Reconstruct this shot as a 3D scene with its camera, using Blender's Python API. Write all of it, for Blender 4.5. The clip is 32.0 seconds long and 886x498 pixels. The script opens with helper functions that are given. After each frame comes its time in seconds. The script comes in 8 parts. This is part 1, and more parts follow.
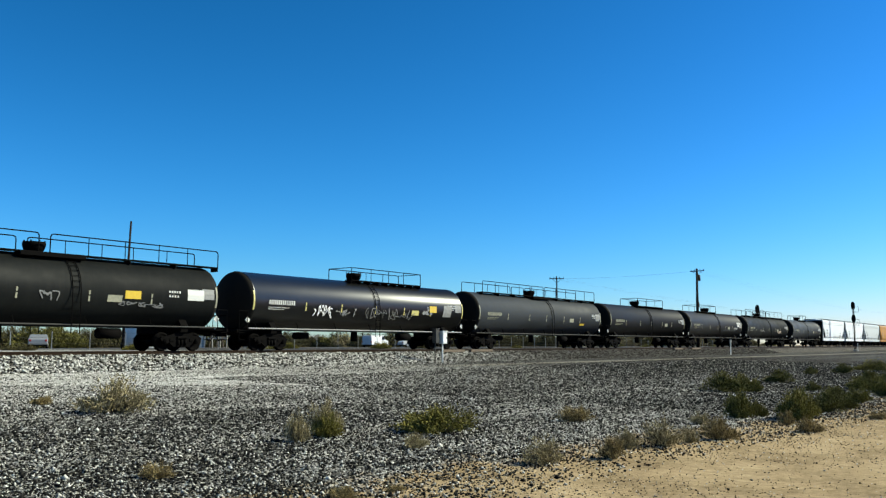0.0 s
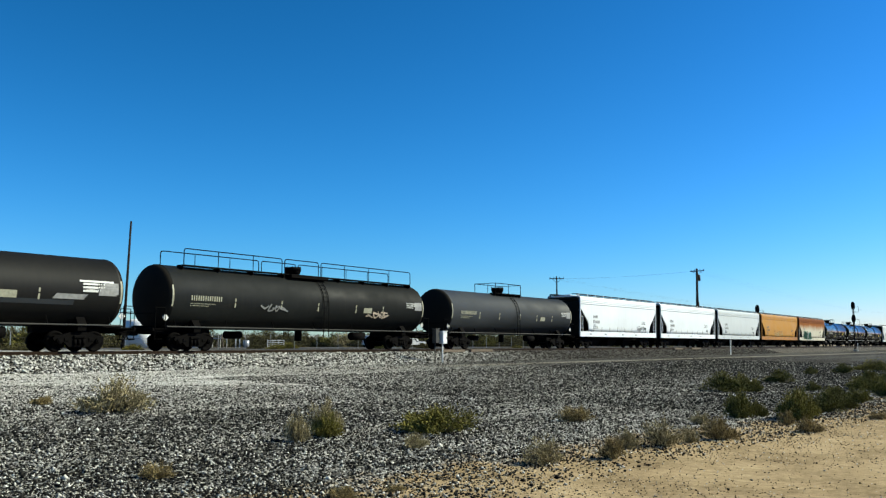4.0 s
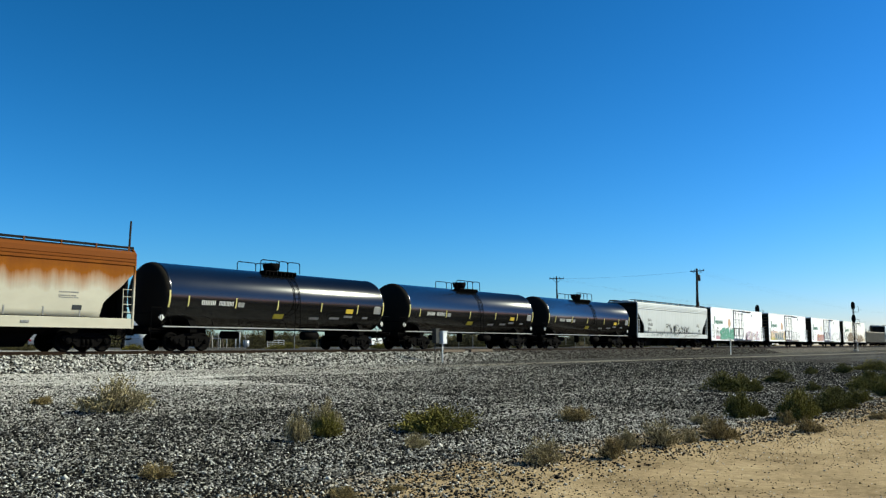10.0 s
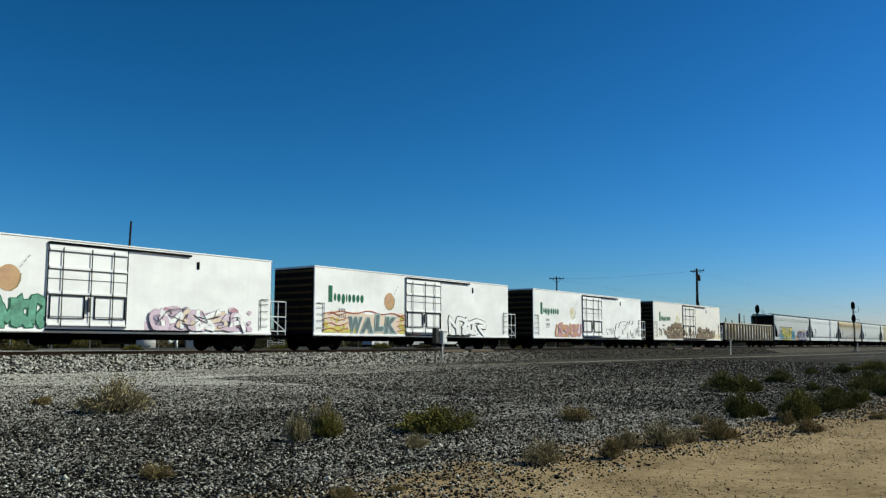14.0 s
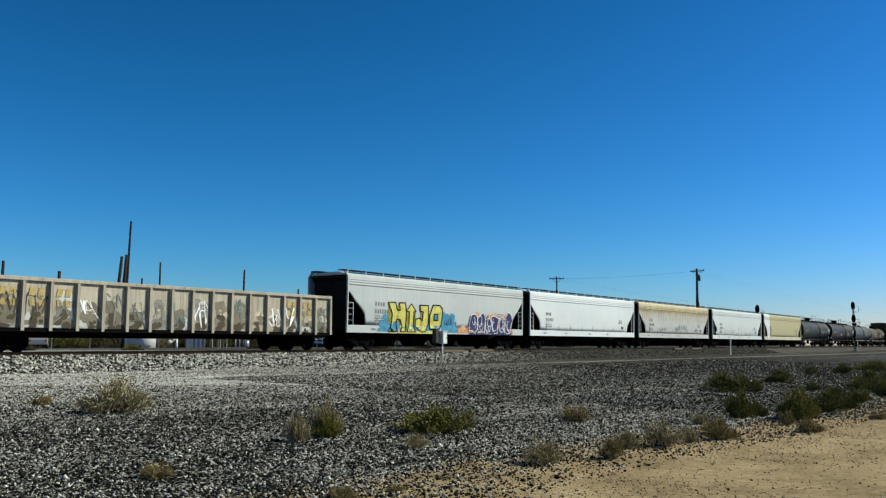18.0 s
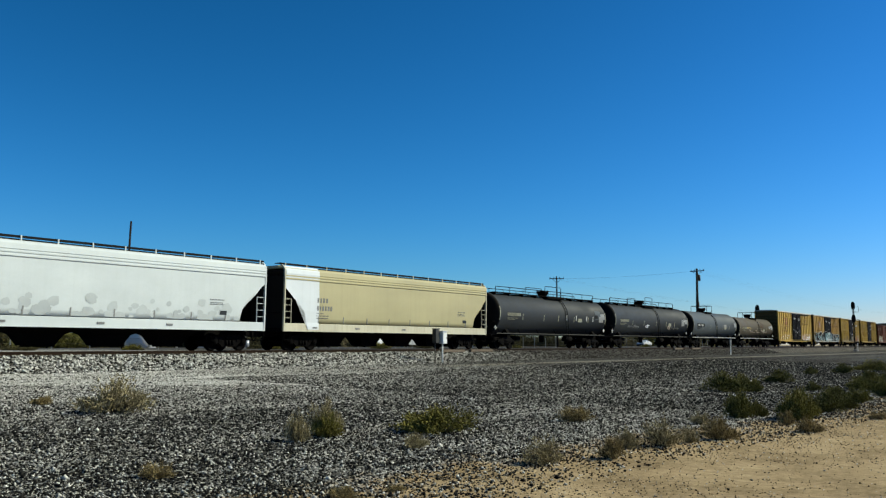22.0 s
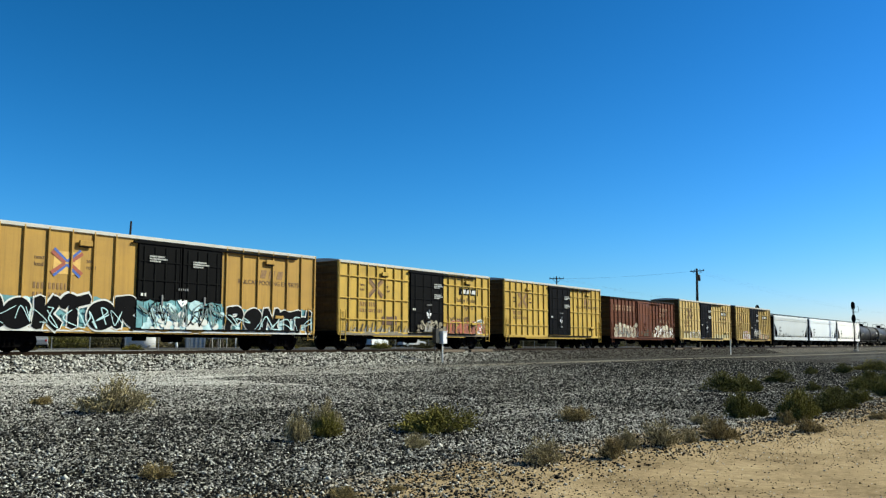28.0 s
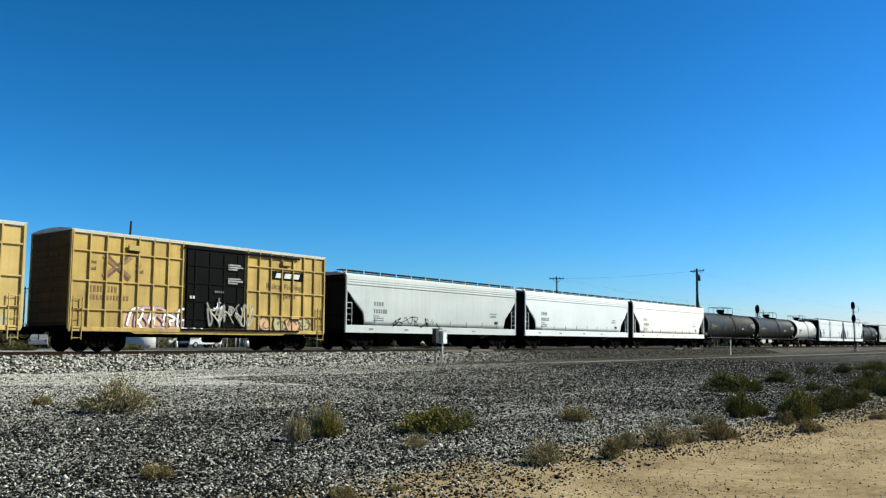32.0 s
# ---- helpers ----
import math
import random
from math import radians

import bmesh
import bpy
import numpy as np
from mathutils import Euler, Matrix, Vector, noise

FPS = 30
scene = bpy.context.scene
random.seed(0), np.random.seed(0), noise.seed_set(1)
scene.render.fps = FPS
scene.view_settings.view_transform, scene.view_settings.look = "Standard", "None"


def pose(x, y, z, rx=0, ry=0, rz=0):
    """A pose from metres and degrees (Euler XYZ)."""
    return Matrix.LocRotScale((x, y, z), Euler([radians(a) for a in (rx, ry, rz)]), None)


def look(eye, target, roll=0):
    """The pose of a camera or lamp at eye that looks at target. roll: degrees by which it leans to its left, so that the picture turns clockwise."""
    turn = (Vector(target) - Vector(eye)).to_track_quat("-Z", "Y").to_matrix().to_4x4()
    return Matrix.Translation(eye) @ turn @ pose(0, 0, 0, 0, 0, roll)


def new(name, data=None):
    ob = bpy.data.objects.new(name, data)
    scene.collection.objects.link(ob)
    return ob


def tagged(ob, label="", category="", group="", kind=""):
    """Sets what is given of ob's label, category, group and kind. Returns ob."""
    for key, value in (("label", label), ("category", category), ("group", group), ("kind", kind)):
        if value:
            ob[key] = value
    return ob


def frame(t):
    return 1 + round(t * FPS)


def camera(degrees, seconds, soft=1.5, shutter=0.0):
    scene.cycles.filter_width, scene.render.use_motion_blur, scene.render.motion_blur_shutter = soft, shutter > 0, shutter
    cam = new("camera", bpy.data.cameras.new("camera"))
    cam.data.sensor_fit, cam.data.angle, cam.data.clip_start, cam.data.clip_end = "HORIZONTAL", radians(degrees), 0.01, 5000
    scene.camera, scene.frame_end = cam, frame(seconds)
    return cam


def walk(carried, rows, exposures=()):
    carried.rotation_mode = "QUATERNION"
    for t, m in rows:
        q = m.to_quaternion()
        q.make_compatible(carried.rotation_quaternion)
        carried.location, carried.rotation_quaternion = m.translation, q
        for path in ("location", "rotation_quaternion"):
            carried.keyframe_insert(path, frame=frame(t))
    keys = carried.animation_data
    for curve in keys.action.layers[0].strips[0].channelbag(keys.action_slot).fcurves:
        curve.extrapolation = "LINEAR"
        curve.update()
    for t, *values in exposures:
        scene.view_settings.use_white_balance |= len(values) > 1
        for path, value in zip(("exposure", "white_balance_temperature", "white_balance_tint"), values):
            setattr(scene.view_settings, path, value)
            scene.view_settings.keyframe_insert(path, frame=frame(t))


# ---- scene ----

# ---------------------------------------------------------------- camera
EYE = (0.0, -35.3, 1.55)
HEADING, TILT = 35.94, 6.335      # degrees: left of the track's line, above level
AIM = (EYE[0] + math.cos(radians(HEADING)) * math.cos(radians(TILT)),
       EYE[1] + math.sin(radians(HEADING)) * math.cos(radians(TILT)),
       EYE[2] + math.sin(radians(TILT)))
cam = camera(54.26, 32.0, soft=1.28)
WARMTH, TINT = 7800, -8
EXPOSURES = [(t, e + 0.98, WARMTH, TINT) for t, e in [(0.0, -0.03), (3.5, -0.04), (6.0, -0.46), (7.5, -0.54), (8.2, -0.52), (9.0, -0.38), (11.0, -0.18), (12.0, -0.32), (13.0, -0.71), (14.0, -0.84), (17.0, -0.82), (18.0, -0.56), (19.0, -0.58), (20.0, -0.60), (22.0, -0.49), (23.0, -0.32), (25.0, -0.21), (28.0, -0.19), (30.0, -0.16), (32.0, -0.19)]]
walk(cam, [(0.0, look(EYE, AIM)), (32.0, look(EYE, AIM))], EXPOSURES)

# ---------------------------------------------------------------- world and sun
SUN_ELEV = 35.0
SUN_AZ = (0.70, -0.714)
world = bpy.data.worlds.new("world")
scene.world = world
world.use_nodes = True
wn, wl = world.node_tree.nodes, world.node_tree.links
sky = wn.new("ShaderNodeTexSky")
sky.sky_type = "NISHITA"
sky.sun_disc = False
sky.sun_elevation = radians(SUN_ELEV)
sky.sun_rotation = math.atan2(SUN_AZ[0], SUN_AZ[1])
sky.air_density, sky.dust_density, sky.ozone_density = 1.0, 0.15, 3.0
sep_sky = wn.new("ShaderNodeSeparateColor")
com_sky = wn.new("ShaderNodeCombineColor")
wl.new(sky.outputs[0], sep_sky.inputs[0])
for i, (power, gain) in enumerate(((2.5, 0.062), (1.40, 0.620), (1.6, 0.80))):
    pw = wn.new("ShaderNodeMath")
    pw.operation = "POWER"
    pw.inputs[1].default_value = power
    ml = wn.new("ShaderNodeMath")
    ml.operation = "MULTIPLY"
    ml.inputs[1].default_value = gain
    wl.new(sep_sky.outputs[i], pw.inputs[0])
    wl.new(pw.outputs[0], ml.inputs[0])
    wl.new(ml.outputs[0], com_sky.inputs[i])
wl.new(com_sky.outputs[0], wn["Background"].inputs["Color"])
wn["Background"].inputs["Strength"].default_value = 0.0435
sun_data = bpy.data.lights.new("sun", "SUN")
sun_data.energy, sun_data.angle, sun_data.color = 5.0, radians(0.55), (0.985, 0.97, 0.985)
sun = new("sun", sun_data)
ce = math.cos(radians(SUN_ELEV))
sun.matrix_world = look((SUN_AZ[0] * ce * 100, SUN_AZ[1] * ce * 100, math.sin(radians(SUN_ELEV)) * 100), (0, 0, 0))


# ---------------------------------------------------------------- materials
WORN = 0.62      # sun-bleached, dusty surfaces give back a little less than clean ones


def nodes_of(name, rough=0.7, metal=0.0, spec=0.5):
    m = bpy.data.materials.new(name)
    m.use_nodes = True
    b = m.node_tree.nodes["Principled BSDF"]
    b.inputs["Roughness"].default_value = rough
    b.inputs["Metallic"].default_value = metal
    b.inputs["Specular IOR Level"].default_value = spec
    return m, m.node_tree.nodes, m.node_tree.links, b


def coords(n, l, scale=(1, 1, 1), shuffle=True):
    tc = n.new("ShaderNodeTexCoord")
    mp = n.new("ShaderNodeMapping")
    mp.inputs["Scale"].default_value = scale
    l.new(tc.outputs["Object"], mp.inputs["Vector"])
    if shuffle:
        oi = n.new("ShaderNodeObjectInfo")
        mu = n.new("ShaderNodeMath")
        mu.operation = "MULTIPLY"
        mu.inputs[1].default_value = 60.0
        l.new(oi.outputs["Random"], mu.inputs[0])
        l.new(mu.outputs[0], mp.inputs["Location"])
    return mp.outputs[0]


def noise_of(n, l, vec, scale, detail=4.0, rough=0.6):
    t = n.new("ShaderNodeTexNoise")
    t.inputs["Scale"].default_value, t.inputs["Detail"].default_value, t.inputs["Roughness"].default_value = scale, detail, rough
    l.new(vec, t.inputs["Vector"])
    return t.outputs["Fac"]


def ramp_of(n, l, fac, stops):
    r = n.new("ShaderNodeValToRGB")
    while len(r.color_ramp.elements) < len(stops):
        r.color_ramp.elements.new(0.5)
    if any(len(set(c)) > 1 for _, c in stops):
        stops = [(p, tuple(v * WORN for v in c)) for p, c in stops]
    for e, (p, c) in zip(r.color_ramp.elements, stops):
        e.position, e.color = p, (*c, 1) if len(c) == 3 else c
    l.new(fac, r.inputs[0])
    return r.outputs[0]


def grey(v):
    return (v, v, v)


def mix_of(n, l, fac, a, b, mode="MIX"):
    m = n.new("ShaderNodeMix")
    m.data_type, m.blend_type = "RGBA", mode
    if isinstance(fac, (int, float)):
        m.inputs["Factor"].default_value = fac
    else:
        l.new(fac, m.inputs["Factor"])
    for sock, v in ((m.inputs[6], a), (m.inputs[7], b)):
        if isinstance(v, tuple):
            sock.default_value = (*v, 1)
        else:
            l.new(v, sock)
    return m.outputs[2]


def bump_of(n, l, b, height, strength, dist):
    u = n.new("ShaderNodeBump")
    u.inputs["Strength"].default_value, u.inputs["Distance"].default_value = strength, dist
    l.new(height, u.inputs["Height"])
    l.new(u.outputs[0], b.inputs["Normal"])


def paint(name, rgb, rough=0.5, streak=0.35, dirt=(0.12, 0.09, 0.06), dirt_amount=0.35, fade=0.12, metal=0.0, spec=0.18, relief=0.12, uneven=0.15):
    """Weathered coach paint: fading in broad patches, dirt running down in streaks, fine grain."""
    m, n, l, b = nodes_of(name, rough, metal, spec)
    broad = noise_of(n, l, coords(n, l, (0.35, 0.35, 0.6)), 1.0, 5.0)
    runs = noise_of(n, l, coords(n, l, (5.0, 5.0, 0.22)), 1.0, 6.0, 0.7)
    fine = noise_of(n, l, coords(n, l, (1, 1, 1)), 14.0, 4.0)
    c1 = ramp_of(n, l, broad, [(0.3, tuple(max(0.0, v * (1 - fade)) for v in rgb)), (0.7, tuple(min(1.0, v * (1 + fade)) for v in rgb))])
    f1 = ramp_of(n, l, runs, [(0.45, grey(0)), (0.78, grey(streak))])
    c2 = mix_of(n, l, f1, c1, tuple(WORN * v for v in dirt))
    f2 = ramp_of(n, l, fine, [(0.5, grey(0)), (0.8, grey(dirt_amount))])
    c3 = mix_of(n, l, f2, c2, tuple(WORN * (0.6 * v + 0.4 * d) for v, d in zip(rgb, dirt)))
    l.new(c3, b.inputs["Base Color"])
    rr = ramp_of(n, l, broad, [(0.3, grey(max(0.05, rough - 0.66 * uneven))), (0.7, grey(min(1, rough + uneven)))])
    l.new(rr, b.inputs["Roughness"])
    bump_of(n, l, b, fine, relief, 0.01)
    return m


def plain(name, rgb, rough=0.6, metal=0.0, var=0.2, scale=8.0):
    m, n, l, b = nodes_of(name, rough, metal, 0.04 if max(rgb) < 0.1 and rough > 0.3 else 0.3)
    f = noise_of(n, l, coords(n, l), scale, 5.0)
    c = ramp_of(n, l, f, [(0.3, tuple(v * (1 - var) for v in rgb)), (0.72, tuple(min(1, v * (1 + var)) for v in rgb))])
    l.new(c, b.inputs["Base Color"])
    bump_of(n, l, b, f, 0.15, 0.01)
    return m


def rust_top(name, body, top, line, soft, roof=None):
    """Paint whose roof edge has rusted and bled down the sides in ragged streaks; line is the height above the rail."""
    m, n, l, b = nodes_of(name, 0.75, 0.0, 0.08)
    tc = n.new("ShaderNodeTexCoord")
    sep = n.new("ShaderNodeSeparateXYZ")
    l.new(tc.outputs["Object"], sep.inputs[0])
    runs = noise_of(n, l, coords(n, l, (1.1, 1.1, 0.14)), 1.0, 6.0, 0.62)
    add = n.new("ShaderNodeMath")
    add.operation = "MULTIPLY_ADD"
    add.inputs[1].default_value, add.inputs[2].default_value = soft, -soft * 0.5
    l.new(runs, add.inputs[0])
    sm = n.new("ShaderNodeMath")
    sm.operation = "ADD"
    l.new(sep.outputs["Z"], sm.inputs[0])
    l.new(add.outputs[0], sm.inputs[1])
    mr = n.new("ShaderNodeMapRange")
    mr.inputs["From Min"].default_value, mr.inputs["From Max"].default_value = line - 0.28 * soft, line + 0.28 * soft
    l.new(sm.outputs[0], mr.inputs["Value"])
    broad = noise_of(n, l, coords(n, l, (0.5, 0.5, 0.9)), 1.2, 5.0)
    ctop = ramp_of(n, l, broad, [(0.3, tuple(v * 0.65 for v in top)), (0.7, top)])
    if roof:
        up = n.new("ShaderNodeMapRange")
        up.inputs["From Min"].default_value, up.inputs["From Max"].default_value = line + 0.25, line + 1.0
        l.new(sm.outputs[0], up.inputs["Value"])
        ctop = mix_of(n, l, up.outputs[0], ctop, roof)
    cb = ramp_of(n, l, broad, [(0.3, tuple(v * 0.85 for v in body)), (0.7, body)])
    l.new(mix_of(n, l, mr.outputs[0], cb, ctop), b.inputs["Base Color"])
    return m


M = {}
M["white"] = paint("paint_white", (0.82, 0.865, 0.89), 0.5, 0.12, (0.30, 0.26, 0.21), 0.15, 0.06)
M["light_grey"] = paint("paint_light_grey", (0.64, 0.67, 0.655), 0.5, 0.3, (0.22, 0.20, 0.16), 0.25, 0.08)
M["pale"] = paint("paint_pale_grey", (0.60, 0.64, 0.645), 0.5, 0.25, (0.28, 0.26, 0.22), 0.2, 0.07)
M["cool_white"] = paint("paint_cool_white", (0.70, 0.75, 0.75), 0.5, 0.10, (0.34, 0.33, 0.30), 0.2, 0.08)
M["scuff"] = paint("grey_scuffs", (0.56, 0.60, 0.60), 0.6, 0.2, (0.34, 0.33, 0.30), 0.2, 0.12)
M["cream"] = paint("paint_cream", (0.53, 0.475, 0.275), 0.5, 0.14, (0.30, 0.22, 0.12), 0.2, 0.08)
M["cream_sill"] = paint("paint_cream_sill", (0.66, 0.62, 0.47), 0.55, 0.4, (0.2, 0.15, 0.09), 0.4, 0.12)
M["orange"] = paint("paint_orange", (0.50, 0.235, 0.026), 0.5, 0.25, (0.25, 0.11, 0.03), 0.3, 0.1)
M["orange_sill"] = paint("paint_orange_grimy", (0.43, 0.185, 0.03), 0.6, 0.7, (0.10, 0.05, 0.025), 0.6, 0.25)
# Near-black that paints in the shade of car ends turned from the sun.
M["soot"] = paint("end_shade_black", (0.020, 0.018, 0.015), 0.8, 0.4, (0.035, 0.026, 0.018), 0.35, 0.25, 0.0, 0.04)
# Dark brown with the unlit side's shade mixed into the colour.
M["end_shade_brown"] = paint("end_shaded_brown_paint", (0.15, 0.092, 0.035), 0.8, 0.6, (0.02, 0.014, 0.010), 0.5, 0.3, 0.0, 0.05)
# Steel made pale to carry the sunlight that the side pipe catches.
M["pipe_lit_steel"] = paint("pipe_sunlit_steel", (0.42, 0.42, 0.41), 0.5, 0.3, (0.12, 0.10, 0.08), 0.3, 0.15)
M["dull_black"] = paint("paint_dull_black", (0.009, 0.0105, 0.0100), 0.62, 0.3, (0.03, 0.028, 0.022), 0.25, 0.25, 0.0, 0.07)
M["rusty"] = rust_top("paint_rusting", (0.62, 0.58, 0.46), (0.36, 0.115, 0.009), 3.0, 1.5, (0.12, 0.034, 0.005))
M["tan_top"] = rust_top("paint_tan_streaked", (0.62, 0.63, 0.62), (0.56, 0.45, 0.25), 3.45, 0.9, (0.50, 0.44, 0.33))
M["black_gloss"] = paint("paint_black_gloss", (0.0020, 0.0023, 0.0025), 0.185, 0.06, (0.02, 0.018, 0.016), 0.05, 0.2, 0.0, 0.5, 0.01, 0.012)
M["black_satin"] = paint("paint_black_satin", (0.003, 0.0035, 0.0037), 0.33, 0.12, (0.02, 0.018, 0.016), 0.1, 0.2, 0.0, 0.3, 0.02, 0.02)
M["black"] = paint("paint_black", (0.0045, 0.005, 0.005), 0.55, 0.15, (0.02, 0.018, 0.014), 0.15, 0.2, 0.0, 0.08, 0.05, 0.03)
M["slate"] = paint("paint_slate", (0.028, 0.033, 0.0375), 0.6, 0.35, (0.05, 0.045, 0.038), 0.3, 0.25, 0.0, 0.12)
M["charcoal"] = paint("paint_charcoal", (0.015, 0.016, 0.0155), 0.55, 0.35, (0.05, 0.04, 0.028), 0.3, 0.25, 0.0, 0.12)
M["brown_black"] = paint("paint_brown_black", (0.0105, 0.0105, 0.0095), 0.55, 0.3, (0.03, 0.025, 0.018), 0.3, 0.2, 0.0, 0.12, 0.08, 0.05)
M["mid_grey"] = paint("paint_mid_grey", (0.078, 0.092, 0.10), 0.6, 0.3, (0.05, 0.046, 0.04), 0.3, 0.15, 0.0, 0.12)
M["dark_grey"] = paint("paint_dark_grey", (0.062, 0.062, 0.058), 0.55, 0.4, (0.06, 0.05, 0.04), 0.3, 0.15)
M["tan_grey"] = paint("paint_tan_grey", (0.105, 0.088, 0.062), 0.65, 0.6, (0.06, 0.035, 0.02), 0.5, 0.25, 0.0, 0.08)
M["yellow"] = paint("paint_yellow", (0.60, 0.39, 0.078), 0.55, 0.55, (0.20, 0.115, 0.038), 0.45, 0.2)
M["yellow_old"] = paint("paint_yellow_faded", (0.475, 0.278, 0.066), 0.6, 0.5, (0.15, 0.08, 0.03), 0.4, 0.15)
M["yellow_dirty"] = paint("paint_yellow_grimy", (0.56, 0.385, 0.125), 0.7, 0.55, (0.12, 0.065, 0.03), 0.6, 0.3)
M["yellow_pale"] = paint("paint_yellow_pale", (0.64, 0.455, 0.17), 0.6, 0.4, (0.24, 0.14, 0.05), 0.35, 0.15)
M["iron_oxide"] = paint("rust_stain", (0.088, 0.060, 0.038), 0.75, 0.5, (0.05, 0.03, 0.02), 0.5, 0.3, 0.0, 0.05)
M["brown"] = paint("paint_oxide_brown", (0.155, 0.040, 0.0145), 0.7, 0.6, (0.07, 0.035, 0.02), 0.35, 0.2)
M["reefer"] = paint("paint_reefer_white", (1.36, 1.37, 1.36), 0.4, 0.06, (0.45, 0.38, 0.28), 0.1, 0.04)
M["reefer_dirty"] = paint("paint_reefer_cream", (1.24, 1.18, 1.04), 0.45, 0.1, (0.40, 0.30, 0.18), 0.2, 0.06)
M["grime"] = paint("wall_grime", (0.27, 0.235, 0.18), 0.8, 0.5, (0.10, 0.075, 0.05), 0.6, 0.3, 0.0, 0.05)
M["gondola"] = paint("paint_gondola", (0.53, 0.475, 0.38), 0.7, 0.75, (0.10, 0.075, 0.05), 0.8, 0.25)
M["roof_white"] = paint("roof_galvanised", (0.62, 0.60, 0.54), 0.45, 0.3, (0.25, 0.2, 0.12), 0.3, 0.1)
M["roof_dark"] = paint("roof_dark", (0.011, 0.011, 0.012), 0.7, 0.2, (0.05, 0.04, 0.03), 0.2, 0.2, 0.0, 0.05)
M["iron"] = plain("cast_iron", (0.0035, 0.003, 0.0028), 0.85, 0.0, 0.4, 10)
M["black_door"] = paint("door_black", (0.0032, 0.0034, 0.004), 0.6, 0.25, (0.014, 0.012, 0.010), 0.25, 0.3, 0.0, 0.035)
M["letter_white"] = plain("lettering_white", (0.72, 0.72, 0.68), 0.6, 0, 0.1, 20)
M["letter_dark"] = plain("lettering_dark", (0.05, 0.055, 0.06), 0.6, 0, 0.1, 20)
M["letter_faint"] = plain("lettering_worn", (0.13, 0.13, 0.13), 0.6, 0, 0.4, 9)
M["letter_green"] = plain("lettering_green", (0.01, 0.17, 0.075), 0.5, 0, 0.1, 10)
M["logo_ground"] = plain("logo_ground", (0.72, 0.44, 0.12), 0.5, 0, 0.2, 5)
M["letter_bleached"] = plain("lettering_bleached", (0.27, 0.145, 0.05), 0.6, 0, 0.35, 6)
M["letter_brown"] = plain("lettering_brown", (0.12, 0.06, 0.03), 0.6, 0, 0.15, 10)
M["stripe_yellow"] = plain("reflector_yellow", (0.72, 0.50, 0.06), 0.4, 0, 0.1, 10)
M["stripe_dull"] = plain("reflector_dull", (0.34, 0.33, 0.24), 0.6, 0, 0.25, 10)
M["stripe_pale"] = plain("reflector_pale", (0.68, 0.60, 0.22), 0.5, 0, 0.2, 10)
M["stripe_mustard"] = plain("panel_mustard", (0.33, 0.27, 0.03), 0.5, 0, 0.2, 6)
M["panel_grey"] = plain("data_panel_grey", (0.26, 0.26, 0.25), 0.6, 0, 0.3, 6)
M["tan_streak"] = paint("tan_streak", (0.42, 0.33, 0.17), 0.6, 0.4, (0.25, 0.18, 0.1), 0.3, 0.2)
M["tan_faint"] = paint("tan_streak_faint", (0.50, 0.425, 0.28), 0.6, 0.4, (0.30, 0.25, 0.18), 0.4, 0.2)
M["g_blush"] = plain("spray_blush", (1.05, 0.78, 0.62), 0.6, 0, 0.12, 2)
M["g_sand"] = plain("road_dust", (0.98, 0.80, 0.56), 0.7, 0, 0.15, 2)
M["g_bone"] = plain("spray_bone", (0.60, 0.53, 0.40), 0.7, 0, 0.4, 2)
M["g_tan"] = plain("spray_tan", (0.52, 0.42, 0.32), 0.6, 0, 0.35, 2)
M["g_faded_orange"] = plain("lettering_faded_orange", (0.42, 0.25, 0.15), 0.7, 0, 0.4, 3)
M["g_red"] = plain("spray_red", (0.50, 0.13, 0.06), 0.5, 0, 0.3, 3)
M["g_brick"] = plain("spray_brick_red", (0.30, 0.095, 0.05), 0.6, 0, 0.35, 3)
M["g_green"] = plain("spray_green", (0.03, 0.19, 0.09), 0.5, 0, 0.3, 3)
M["g_ice"] = plain("spray_ice_blue", (0.50, 0.72, 0.76), 0.5, 0, 0.35, 3)
M["g_deep"] = plain("spray_deep_green", (0.008, 0.05, 0.03), 0.5, 0, 0.3, 3)
M["g_mint"] = plain("spray_mint", (0.16, 0.44, 0.31), 0.5, 0, 0.4, 3)
M["g_teal"] = plain("spray_teal", (0.13, 0.33, 0.36), 0.5, 0, 0.4, 3)
M["g_aqua"] = plain("spray_aqua", (0.05, 0.30, 0.48), 0.5, 0, 0.3, 3)
M["g_pink"] = plain("spray_pink", (0.66, 0.36, 0.42), 0.5, 0, 0.25, 3)
M["g_lilac"] = plain("spray_lilac", (0.86, 0.66, 0.78), 0.5, 0, 0.2, 2)
M["g_violet"] = plain("spray_violet_grey", (0.44, 0.38, 0.50), 0.5, 0, 0.25, 2)
M["g_orange"] = plain("spray_orange", (0.75, 0.30, 0.10), 0.5, 0, 0.3, 3)
M["g_yellow"] = plain("spray_yellow", (0.74, 0.66, 0.16), 0.5, 0, 0.3, 3)
M["g_mustard"] = plain("sprayed_mustard", (0.50, 0.37, 0.13), 0.6, 0, 0.4, 3)
M["g_umber"] = plain("spray_umber", (0.105, 0.065, 0.038), 0.6, 0, 0.25, 3)
M["g_brown"] = plain("spray_brown", (0.27, 0.19, 0.115), 0.6, 0, 0.2, 3)
M["g_grey"] = plain("spray_grey", (0.16, 0.22, 0.22), 0.5, 0, 0.3, 3)
M["g_navy"] = plain("spray_navy", (0.02, 0.025, 0.12), 0.5, 0, 0.3, 3)
M["g_black"] = plain("spray_black", (0.004, 0.004, 0.0048), 0.6, 0, 0.3, 3)
M["g_white"] = plain("spray_white", (0.72, 0.72, 0.72), 0.5, 0, 0.15, 3)
